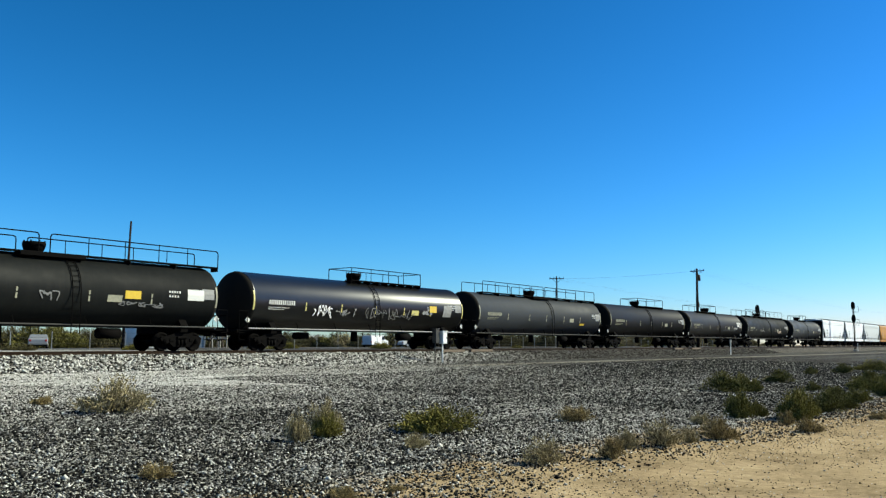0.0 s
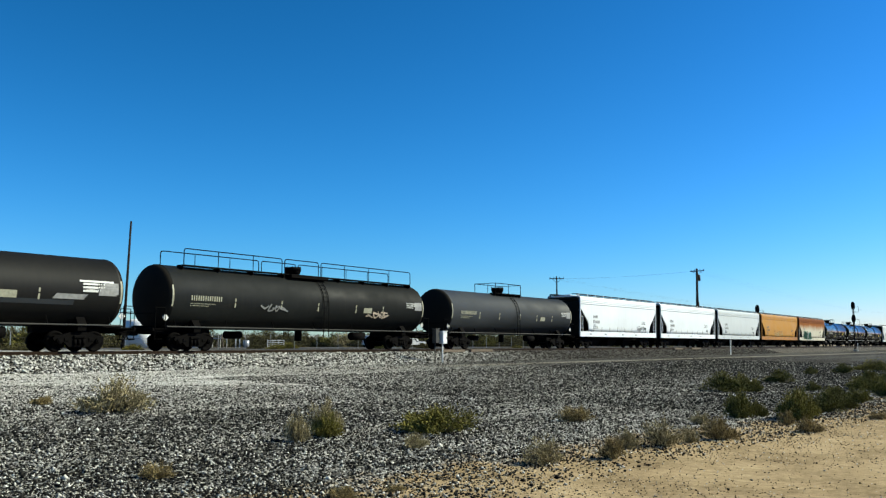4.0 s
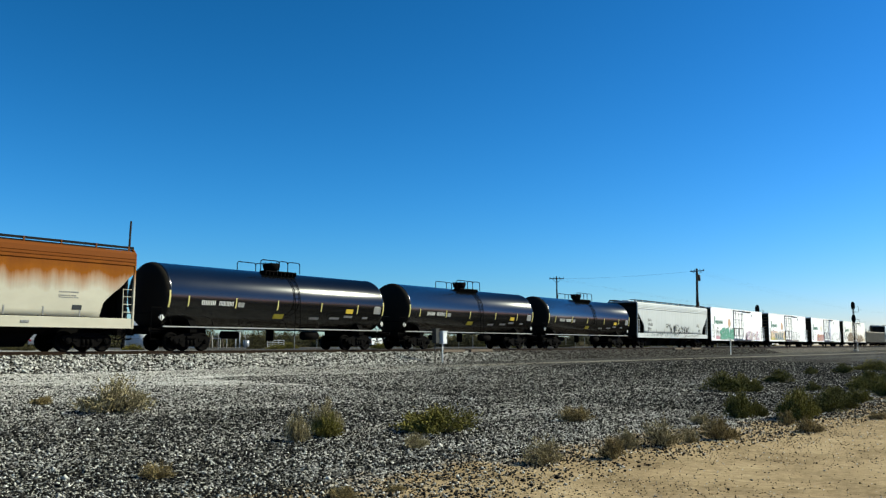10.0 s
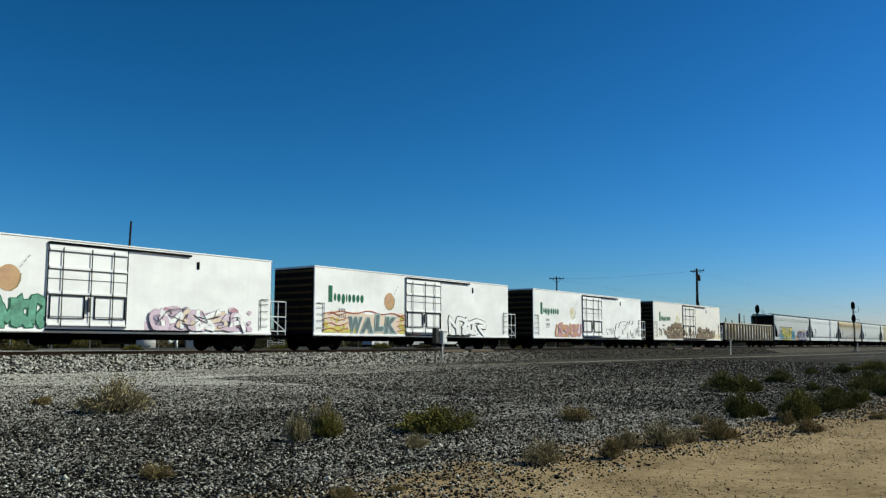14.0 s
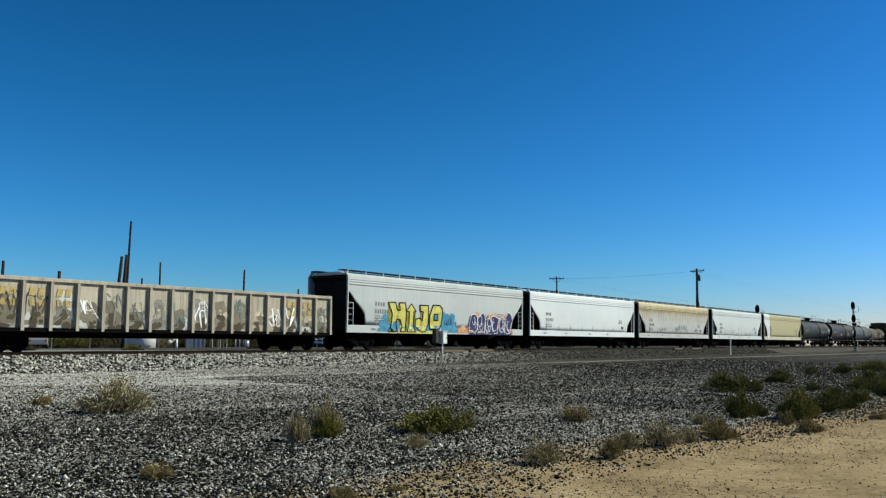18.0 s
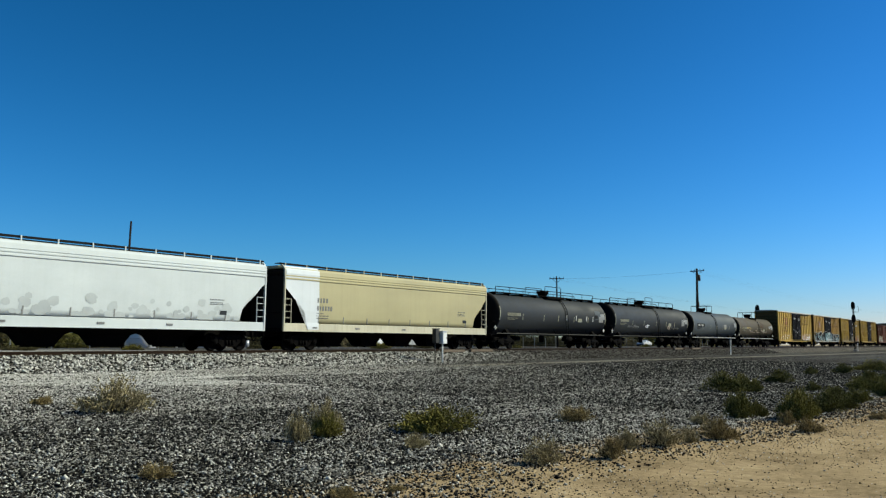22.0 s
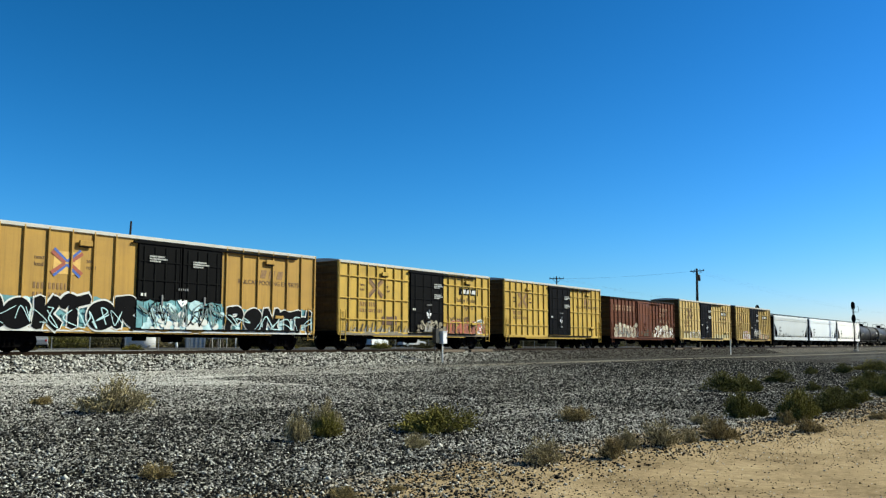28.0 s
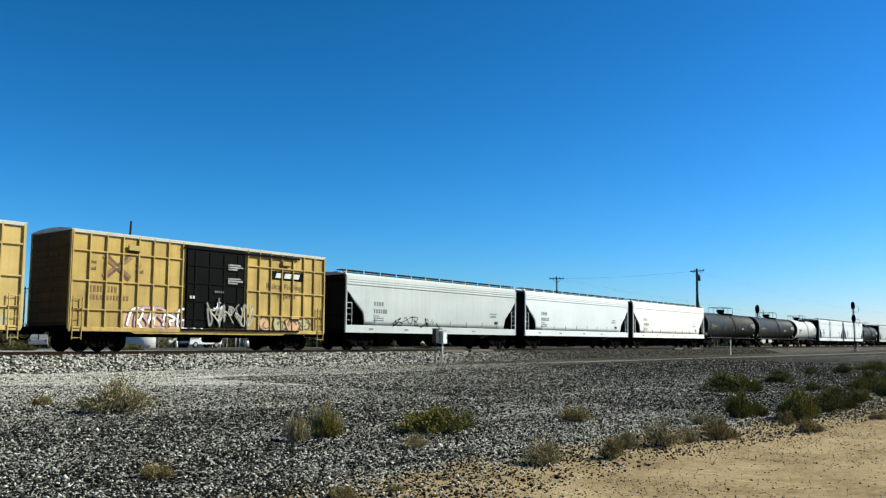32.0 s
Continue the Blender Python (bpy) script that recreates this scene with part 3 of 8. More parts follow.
def fat_letters(parent, text, x, z, w, h, fill, line, surf, seed, weight=0.36, edge=0.2, lift=0.02):
    """Bubble letters in fat strokes: a pale outline under each letter, the dark strokes over it."""
    rng = random.Random(seed)
    cw = w / len(text)
    for k, ch in enumerate(text):
        sx, sz, dz = cw * rng.uniform(0.80, 0.92), h * rng.uniform(0.84, 0.98), rng.uniform(0, 0.08) * h
        lines = [curve_through([(x + cw * k + sx * a + 0.06 * h * b + rng.uniform(-0.03, 0.03), z + dz + weight * 0.4 + (sz - weight * 0.8) * b) for a, b in way], 5) for way in GLYPHS[ch]]
        for name, mat, wd, up in (("graffiti_outline", line, weight + edge, 0.0), ("graffiti_fill", fill, weight, 0.022)):
            g = Geo()
            for i, pts in enumerate(lines):
                ribbon(g, pts, wd * rng.uniform(0.92, 1.08), surf, lift + up + 0.004 * (k % 3) + 0.0015 * i)
                for p in (pts[0], pts[-1]):
                    blot(g, [(p[0] + wd * 0.5 * math.cos(q * 0.785), p[1] + wd * 0.5 * math.sin(q * 0.785)) for q in range(8)], surf, lift + up + 0.004 * (k % 3) + 0.0008 + 0.0015 * i)
            part(name, g, mat, parent)["kind"] = "stuff"


def cloud(parent, x, z, w, h, mat, surf, seed, count=26, lift=0.008):
    """Sprayed mist: many overlapping dabs with a ragged edge."""
    rng = random.Random(seed)
    g = Geo()
    for i in range(count):
        r = rng.uniform(0.10, 0.26) * h
        cx, cz = x + w * min(1, max(0, rng.gauss(0.5, 0.24))), z + h * min(0.9, abs(rng.gauss(0, 0.42)))
        a = rng.random()
        blot(g, [(cx + 1.3 * r * rng.uniform(0.75, 1.1) * math.cos(a + 0.785 * k), max(z, cz + r * rng.uniform(0.75, 1.1) * math.sin(a + 0.785 * k))) for k in range(8)], surf, lift + 0.0005 * i)
    part("graffiti_cloud", g, mat, parent)["kind"] = "stuff"


def scratches(parent, x0, x1, z0, z1, count, mat, surf, seed, lift=0.02):
    """Short upright swipes of paint."""
    rng = random.Random(seed)
    g = Geo()
    for i in range(count):
        x, h = x0 + (x1 - x0) * (i + rng.random()) / count, (z1 - z0) * rng.uniform(0.3, 1)
        ribbon(g, [(x, z0), (x + rng.uniform(0.0, 0.25), z0 + h)], rng.uniform(0.03, 0.1), surf, lift + 0.003 * (i % 4))
    part("paint_scrawl", g, mat, parent)["kind"] = "stuff"


def sprayed_word(parent, text, x, z, w, h, fill, line, surf, lift=0.02, fat=0.055, edge=0.045, shear=0.12, seed=1):
    """A sprayed word that can be read: fat letters, each with an outline, fitted to a width and a height."""
    rng = random.Random(seed)
    cw = w / len(text)
    for i, ch in enumerate(text):
        dz, sc, tilt = rng.uniform(-0.05, 0.05) * h, rng.uniform(0.92, 1.08), rng.uniform(-0.06, 0.06)
        for name, mat, off, lf in (("graffiti_outline", line, fat + edge, lift), ("graffiti_fill", fill, fat, lift + 0.008)):
            cu = bpy.data.curves.new("letter", "FONT")
            cu.body, cu.size, cu.offset, cu.resolution_u = ch, 1.0, off, 3
            tmp = bpy.data.objects.new("letter", cu)
            me = bpy.data.meshes.new_from_object(tmp)
            bpy.data.objects.remove(tmp)
            co = np.empty(3 * len(me.vertices))
            me.vertices.foreach_get("co", co)
            co = co.reshape(-1, 3)
            if name == "graffiti_outline":
                lo, hi = co.min(0), co.max(0)
                wide = min(cw * 1.12, 1.25 * h * (hi[0] - lo[0]) / (hi[1] - lo[1]))
            u = (co[:, 0] - lo[0]) / (hi[0] - lo[0])
            v = (co[:, 1] - lo[1]) / (hi[1] - lo[1])
            zz = z + dz + v * h * sc + tilt * u * h
            xx = x + cw * (i + 0.5) + (u - 0.5) * wide + shear * v * h
            out = np.stack([xx, [-surf(q) - lf for q in zz], zz], 1)
            me.vertices.foreach_set("co", out.reshape(-1))
            me.materials.clear()
            me.materials.append(mat)
            part(name, me, None, parent)


def spray_band(parent, x0, x1, z0, z1, mat, surf, seed, lift=0.006, name="paint_band"):
    """A sprayed background with a ragged upper edge."""
    rng = random.Random(seed)
    n = max(4, int((x1 - x0) / 0.22))
    lo, hi = [], []
    for i in range(n + 1):
        x = x0 + (x1 - x0) * i / n
        t = z1 + 0.16 * noise.noise((x * 0.9, seed * 3.7, 0)) + rng.uniform(-0.05, 0.05)
        lo.append((x, -surf(z0) - lift, z0))
        hi.append((x, -surf(t) - lift, t))
    g = Geo().add(lo + hi, [(i, i + 1, n + 2 + i, n + 1 + i) for i in range(n)])
    return part(name, g, mat, parent)


# ---------------------------------------------------------------- tank cars
TANK_R, TANK_Z = 1.53, 2.58


def tank_car(name, label, length, mat, rail, dome, seed, letters=None, frame_line=False, radius=TANK_R, zc=TANK_Z, marks="", hoops=(), rail_h=0.74, shift=0.0):
    """length: over the tank heads. Origin: the middle, on the rail head. rail: the stretch of roof walkway with railings;
    dome: place of the valve housing; hoops: taller guards beside it; shift moves the stencils along the shell."""
    car = thing(name, label, "tank car", "freight train")
    rng = random.Random(seed)
    half, hd, r = length / 2, radius * 0.30, radius
    surf = lambda z: math.sqrt(max(0.0, r * r - (z - zc) ** 2))
    cap = [(-half + hd - hd * math.cos(a), r * math.sin(a)) for a in [i * math.pi / 20 for i in range(0, 11)]]
    cap[0] = (-half, 0.01)
    belt = [(-half + hd, r - 0.003), (-half + hd + 0.03, r + 0.014), (-half + hd + 0.10, r + 0.014), (-half + hd + 0.13, r)]
    part("tank", Geo().lathe_x(belt + [(-x, q) for x, q in belt[::-1]], zc, 56), mat, car)
    for e in (1, -1):
        # Head shade is put into the colour, whatever the shell's paint.
        part("tank_head", Geo().lathe_x([(e * x, q) for x, q in cap], zc, 56), M["soot"], car, "domed tank head coloured near-black for its shade")
    g = Geo()
    top = zc + r
    dx = dome
    g.lathe_z([(top - 0.15, 0.30), (top + 0.08, 0.30), (top + 0.14, 0.40), (top + 0.34, 0.47), (top + 0.46, 0.47), (top + 0.50, 0.42), (top + 0.52, 0.01)], dx, 0, 20)
    for k in range(8):
        a = k * math.pi / 4
        g.rod((dx + 0.43 * math.cos(a), 0.43 * math.sin(a), top + 0.4), (dx + 0.43 * math.cos(a), 0.43 * math.sin(a), top + 0.55), 0.03, 6)
    part("manway", g, M["iron"], car, "black valve housing on top of the tank")
    x0, x1 = rail
    long_walk = x1 - x0 > 10
    g = Geo()
    for s in (-1, 1):
        g.box(((x0 + x1) / 2, s * 0.66, top + 0.0), (x1 - x0, 0.52, 0.05))
        for i in range(9):
            xx = x0 + (x1 - x0) * i / 8
            g.box((xx, s * 0.66, top - 0.11), (0.05, 0.5, 0.18))
    part("platform", g, M["iron"], car)
    rails = M["iron"]
    for s in (-1, 1):
        y = s * 0.92
        stretches = [(x0, x1, rail_h)] if not hoops or rail_h < 0.7 else []
        for a, b, h in stretches + [(p, q, 0.80 if marks != "fleet" else 0.56) for p, q in hoops]:
            g = Geo()
            zt, n = top + h, max(1, round((b - a) / 1.9))
            g.path([(a, y, top - 0.05), (a, y, zt - 0.12), (a + 0.04, y, zt - 0.03), (a + 0.14, y, zt), (b - 0.14, y, zt), (b - 0.04, y, zt - 0.03), (b, y, zt - 0.12), (b, y, top - 0.05)], 0.026, 6)
            for i in range(1, n):
                xx = a + (b - a) * i / n + rng.uniform(-0.1, 0.1)
                g.rod((xx, y, top - 0.05), (xx, y, zt), 0.02, 5)
            part("railing", g, rails, car)
    for e in (x0, x1):
        if rail_h > 0.7 and not hoops:
            part("end_railing", Geo().path([(e, -0.92, top), (e, -0.92, top + rail_h), (e, 0.92, top + rail_h), (e, 0.92, top)], 0.022, 5), rails, car)
    if long_walk:
        part("dome_stand", Geo().box((dx + 0.3, -0.85, top - 0.09), (2.9, 0.5, 0.2), 0.02), M["iron"], car)
    # ladders that follow the curve of the shell
    for s in (-1, 1):
        g = Geo()
        lx = dx + (0.45 if not long_walk else 1.1)
        for e in (-0.19, 0.19):
            pts = [(lx + e, s * (r + 0.06) * math.cos(a), zc + (r + 0.06) * math.sin(a)) for a in [radians(q) for q in (52, 35, 18, 0)]]
            pts += [(lx + e, s * (r + 0.08), zc - 0.9), (lx + e, s * (r + 0.05), 0.75)]
            g.path(pts, 0.022, 5)
        for i in range(11):
            a = radians(50 - i * 9)
            z = zc + (r + 0.06) * math.sin(a) if a > 0 else zc - (i - 5.5) * 0.34
            y = s * ((r + 0.06) * math.cos(a) if a > 0 else r + 0.07)
            g.rod((lx - 0.19, y, z), (lx + 0.19, y, z), 0.014, 5)
        part("ladder", g, rails, car)
    bx = half - 2.1
    for s in (-1, 1):
        g = Geo()
        g.prism([(-1.25, 0.88), (1.25, 0.88), (1.3, 1.15), (1.0, 1.55), (0.6, 1.3), (-0.6, 1.3), (-1.0, 1.55), (-1.3, 1.15)], s * bx - 0.2, s * bx + 0.2, "x")
        part("saddle", g, M["iron"], car)
        g = Geo()
        a, b = sorted((s * (half + 0.55), s * (bx - 1.6)))
        g.box(((a + b) / 2, 0, 0.98), (b - a, 0.42, 0.4), 0.03)
        g.box((s * (half + 0.42), 0, 0.98), (0.12, 2.7, 0.16), 0.02)
        g.box((s * (half - 0.1), 0, 1.02), (0.95, 2.5, 0.05))
        part("stub_sill", g, M["iron"], car)
        g = Geo()
        xe = s * (half + 0.35)
        for y in (-1.35, 1.35):
            g.path([(xe, y, 0.5), (xe, y, 2.0), (xe - s * 0.55, y, 2.0), (xe - s * 0.55, y, 1.0)], 0.02, 5)
            for z in (0.55, 0.9):
                g.rod((xe, y, z), (xe - s * 0.4, y, z), 0.016, 5)
        g.path([(xe, -1.35, 1.75), (xe, 1.35, 1.75)], 0.02, 5)
        part("end_handrail", g, rails, car)
        bogie(car, s * bx)
        g = Geo()
        g.add([(s * (half - 0.25) + q[0], -1.3, 1.55 + q[1]) for q in ((0, 0.17), (0.17, 0), (0, -0.17), (-0.17, 0))] +
              [(s * (half - 0.25) + q[0], -1.27, 1.55 + q[1]) for q in ((0, 0.17), (0.17, 0), (0, -0.17), (-0.17, 0))],
              [(0, 1, 2, 3), (0, 4, 5, 1), (1, 5, 6, 2), (2, 6, 7, 3), (3, 7, 4, 0), (7, 6, 5, 4)])
        part("placard", g, M["letter_white"], car, "white diamond placard")
    couplers(car, -half - 0.5, half + 0.5)
    posts = Geo()
    g = Geo()
    for s in (-1, 1):
        g.rod((-half + 0.3, s * 1.34, 1.13), (half - 0.3, s * 1.34, 1.13), 0.045 if frame_line else 0.032, 6)
        for i in range(7):
            xx = -half + 0.8 + (length - 1.6) * i / 6
            posts.rod((xx, s * 1.34, 1.13), (xx, s * 1.16, zc - r * 0.72), 0.022, 5)
    # Bright sunlit line along the pipe comes from its paler colour here.
    part("side_pipe", g, M["pipe_lit_steel"] if frame_line or mat in (M["black_gloss"], M["black_satin"]) else M["dark_grey"], car)
    part("pipe_brackets", posts, M["iron"], car)["kind"] = "stuff"
    g = Geo()
    g.rod((0.0, 0, 0.5), (0.0, 0, zc - r + 0.1), 0.2, 12)
    part("outlet_valve", g, M["iron"], car)
    part("brake_reservoir", Geo().rod((bx - 4.0, -0.4, 0.8), (bx - 2.9, -0.4, 0.8), 0.24, 10), M["iron"], car)
    part("brake_cylinder", Geo().rod((3.0 - bx, 0.3, 0.8), (4.0 - bx, 0.3, 0.8), 0.2, 10), M["iron"], car)
    stripe = M["stripe_pale"] if mat is M["black_satin"] else M["stripe_dull"]
    fleet = marks == "fleet"
    for e in (-1, 1):
        plate(car, "reflector", e * (half - hd), zc - (0.2 if fleet else 0.0), 0.09, 0.8 if fleet else 1.0, M["stripe_pale"] if fleet else stripe, surf, 0.02)
    if fleet:
        for xx in (-6.6, -3.72, -0.9, 2.37, 5.38):
            plate(car, "reflector", xx, zc - 0.27, 0.07, 0.5, M["stripe_pale"], surf)
    else:
        for k in (-0.58, -0.27, 0.02, 0.30, 0.58):
            plate(car, "reflector", k * half + shift + rng.uniform(-0.25, 0.25), zc - 0.22, 0.08, 0.46, stripe, surf)
    lm = letters or M["letter_white"]
    if fleet:
        bars(car, -5.85, zc - 0.2, [(0.86, 0.22, 0.1, 8)], lm, surf, rng=rng)
        bars(car, -4.8, zc - 0.2, [(0.93, 0.22, 0.1, 10)], lm, surf, rng=rng)
        plate(car, "data_panel", -3.4, zc - 0.34, 0.4, 0.24, M["panel_grey"], surf)
        plate(car, "data_panel", 7.15, zc - 0.3, 0.62, 0.4, M["panel_grey"], surf)
        bars(car, 6.9, zc - 0.06, [(0.5, 0.05, 0.05, 6)], lm, surf, rng=rng)
        plate(car, "warning_panel", 4.71, zc - 0.42, 0.58, 0.24, M["stripe_yellow"], surf)
        plate(car, "warning_panel", -0.69, zc - 0.84, 0.7, 0.24, M["stripe_mustard"], surf)
        for xx, zz, w in ((2.0, 0.88, 0.75), (3.6, 0.84, 0.8), (4.7, 0.72, 0.7), (6.2, 0.76, 0.45)):
            plate(car, "scuff_patch", xx, zc - zz, w, 0.12, M["letter_faint"], surf)
    else:
        bars(car, -half + hd + 1.0 + shift, zc + 0.05, [(1.9, 0.24, 0.12, 14), (1.5, 0.05, 0.05, 18), (1.1, 0.05, 0.05, 14)], lm if letters else M["stripe_dull"], surf, rng=rng)
        bars(car, half - hd - 1.7, zc + 0.32, [(0.9, 0.07, 0.06, 8), (0.9, 0.07, 0.06, 8), (0.7, 0.06, 0.06, 8)], lm, surf, rng=rng)
        plate(car, "data_panel", half - hd - 0.5, zc + 0.12, 0.7, 0.5, M["panel_grey"], surf)
        plate(car, "warning_panel", half * 0.42 + shift, zc - 0.28, 0.72, 0.3, stripe, surf)
    return car


# ---------------------------------------------------------------- covered hopper cars
HOP = [(1.00, 1.552), (1.45, 1.552), (1.47, 1.53), (1.70, 1.55), (2.1, 1.58), (2.8, 1.60), (3.76, 1.585), (3.79, 1.63), (3.85, 1.63), (3.87, 1.605), (3.92, 1.605), (3.94, 1.63), (4.00, 1.63), (4.02, 1.605), (4.05, 1.605), (4.08, 1.625), (4.30, 1.60), (4.40, 1.53), (4.44, 1.42)]
GAP = [(0.0, 3.42), (0.28, 3.22), (0.6, 2.86), (1.2, 2.36), (1.46, 2.12), (1.58, 1.85), (1.62, 1.47)]     # lower edge of the side sheet over the end openings


def hop_y(z):
    for (a, p), (b, q) in zip(HOP[:-1], HOP[1:]):
        if z <= b:
            return p + (q - p) * max(0.0, (z - a) / (b - a))
    return HOP[-1][1]


def hopper_car(name, label, length, mat, seed, bays=3, board=None, sill=None):
    car = thing(name, label, "hopper car", "freight train")
    rng = random.Random(seed)
    half = length / 2
    sill = sill or mat
    open_w = 1.62
    upper = [z for z, _ in HOP if z > 3.7]

    def zb(d):
        for (p, u), (q, v) in zip(GAP[:-1], GAP[1:]):
            if d <= q:
                return u + (v - u) * max(0.0, (d - p) / (q - p))
        return GAP[-1][1]
    cols = [-half + 0.06] + [-half + 0.06 + open_w * k / 12 for k in range(1, 13)]
    cols += [-half + open_w + 0.06 + (length - 2 * open_w - 0.12) * k / 14 for k in range(1, 14)]
    cols += [-x for x in cols[12::-1]]
    for s in (-1, 1):
        g = Geo()
        rows = 8 + len(upper)
        vs, fs = [], []
        for x in cols:
            d = half - abs(x) - 0.06
            lo = zb(d)
            for i in range(rows + 1):
                z = lo + (3.6 - lo) * (i / 8) if i <= 8 else upper[i - 9]
                vs.append((x, s * hop_y(z), z))
        n = rows + 1
        for i in range(len(cols) - 1):
            for k in range(rows):
                a = i * n + k
                fs.append((a, a + 1, a + n + 1, a + n))
        g.add(vs, fs, True)
        g.smooth = [i % rows < 8 for i in range(len(fs))]
        o = len(vs)
        g.add([(x, y - s * 0.05, z) for x, y, z in vs], [q[::-1] for q in fs], True)
        rim = [i * n for i in range(len(cols))]
        for a, b in zip(rim[:-1], rim[1:]):
            g.f.append((a, b, b + o, a + o))
            g.smooth.append(False)
        part("side_sheet", g, mat, car)
        g = Geo()
        g.box((0, s * 1.49, 1.23), (length - 0.1, 0.12, 0.42), 0.02)
        g.box((0, s * 1.53, 1.02), (length - 0.1, 0.10, 0.05), 0.01)
        part("side_sill", g, sill, car)
        for e in (-1, 1):
            g = Geo()
            g.prism([(s * 1.46, 1.0), (s * 1.57, 1.0), (s * 1.62, 3.9), (s * 1.61, 4.30), (s * 1.46, 4.49), (s * 1.26, 4.60), (s * 1.24, 4.52), (s * 1.42, 4.41), (s * 1.50, 4.26), (s * 1.52, 3.9)], e * (half - 0.04) - 0.04, e * (half - 0.04) + 0.04, "x")
            part("corner_post", g, sill, car)
        for e in (-1, 1):
            g = Geo()
            xa, xb = e * (half - 0.08), e * (half - 0.56)
            g.box((xb, s * 1.53, 2.1), (0.035, 0.045, 1.3), 0.006)
            for z in (1.72, 2.06, 2.40, 2.72):
                g.rod((xa, s * 1.54, z), (xb, s * 1.54, z), 0.016, 5)
            part("ladder", g, sill, car)
            g = Geo()
            g.path([(xa, s * 1.53, 1.0), (xa, s * 1.53, 0.55), (xb, s * 1.53, 0.55), (xb, s * 1.53, 1.0)], 0.02, 5)
            part("step", g, M["iron"], car)
    g = Geo()
    sec = [(-1.42, 4.435), (-0.9, 4.50), (-0.3, 4.54), (0.3, 4.54), (0.9, 4.50), (1.42, 4.435), (1.42, 4.38), (-1.42, 4.38)]
    g.prism(sec, -half + 0.05, half - 0.05, "x")
    part("roof", g, mat, car)
    g = Geo()
    g.box((0, 0, 4.57), (length - 1.4, 0.62, 0.10), 0.02)
    k = int(length / 1.4)
    for i in range(k):
        g.box((-half + 0.9 + (length - 1.8) * i / (k - 1), 0, 4.62), (0.06, 0.7, 0.05))
    part("hatch_cover", g, mat, car)
    for s in (-1, 1):
        g = Geo()
        g.box((0, s * 1.06, 4.645), (length + 0.1, 0.48, 0.04), 0.01)
        g.box((0, s * 1.305, 4.60), (length + 0.1, 0.03, 0.09))
        g.box((0, s * 1.33, 4.487), (length - 0.2, 0.03, 0.055))
        part("running_board", g, board or M["roof_dark"], car, "dark steel grating walkway along the roof edge")
        k = int(length / 1.55)
        me = shared(("bracket", s, sill.name), lambda: Geo().box((0, s * 1.36, 4.55), (0.06, 0.03, 0.22)).box((0, s * 1.18, 4.61), (0.055, 0.34, 0.03)), sill)
        for i in range(k + 1):
            part("bracket", me, None, car, "", pose(-half + 0.25 + (length - 0.5) * i / k, 0, 0))
    for e in (-1, 1):
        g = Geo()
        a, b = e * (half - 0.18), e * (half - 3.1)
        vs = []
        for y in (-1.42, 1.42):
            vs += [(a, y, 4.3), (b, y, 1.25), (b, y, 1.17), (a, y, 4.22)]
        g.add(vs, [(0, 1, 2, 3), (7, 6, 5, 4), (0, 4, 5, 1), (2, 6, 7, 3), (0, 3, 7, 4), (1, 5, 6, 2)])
        # The recess's shade is painted on the slope sheet.
        part("slope_sheet", g, M["soot"], car, "end slope sheet coloured near-black for the recess's shade")
        g = Geo()
        g.box((e * (half - 0.12), 0, 1.08), (0.3, 2.9, 0.2), 0.02)
        g.box((e * (half - 0.6), 0, 1.16), (1.1, 2.6, 0.04))
        g.box((e * (half - 1.9), 0, 0.9), (3.4, 0.5, 0.34), 0.02)
        for y in (-0.75, 0.75):
            g.rod((e * (half - 0.35), y, 1.1), (e * (half - 0.35), y, 4.1), 0.06, 6)
        g.path([(e * (half - 0.02), -1.3, 2.0), (e * (half + 0.02), 1.3, 2.0)], 0.02, 5)
        part("end_frame", g, M["iron"], car)
        bogie(car, e * (half - 1.9))
        g = Geo()
        g.box((e * (half - 0.9), 0.4, 1.9), (0.5, 0.5, 0.5), 0.08)
        g.rod((e * (half - 1.1), -0.9, 1.35), (e * (half - 1.1), 0.0, 1.35), 0.2, 10)
        part("brake_gear", g, M["iron"], car)
        g = Geo()
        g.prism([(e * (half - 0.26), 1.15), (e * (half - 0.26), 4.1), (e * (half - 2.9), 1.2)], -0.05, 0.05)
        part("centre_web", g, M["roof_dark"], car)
        # Upright sheet added behind the opening, coloured as the shade inside.
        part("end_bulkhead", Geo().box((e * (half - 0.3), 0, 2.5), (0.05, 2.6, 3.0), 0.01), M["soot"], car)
    span = 2 * (half - 3.3)
    for i in range(bays):
        xc = -span / 2 + span * (i + 0.5) / bays
        w0, w1 = span / bays / 2 - 0.05, 0.5
        g = Geo()
        vs = []
        for w, y, z in ((w0, 1.40, 1.30), (w0 * 0.92, 1.12, 1.0), (w0 * 0.58, 0.62, 0.72), (w0 * 0.40, 0.42, 0.27)):
            vs += [(xc - w, -y, z), (xc + w, -y, z), (xc + w, y, z), (xc - w, y, z)]
        fs = [(0, 1, 2, 3), (12, 15, 14, 13)]
        for k in range(3):
            for q in range(4):
                fs.append((4 * k + q, 4 * k + (q + 1) % 4, 4 * k + 4 + (q + 1) % 4, 4 * k + 4 + q))
        g.add(vs, fs)
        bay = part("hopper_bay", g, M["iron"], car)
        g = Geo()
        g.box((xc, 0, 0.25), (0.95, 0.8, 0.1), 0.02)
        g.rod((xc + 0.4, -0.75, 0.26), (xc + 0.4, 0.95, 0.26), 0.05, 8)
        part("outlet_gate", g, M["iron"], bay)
    couplers(car, -half - 0.15, half + 0.15)
    lx = -half + 2.42
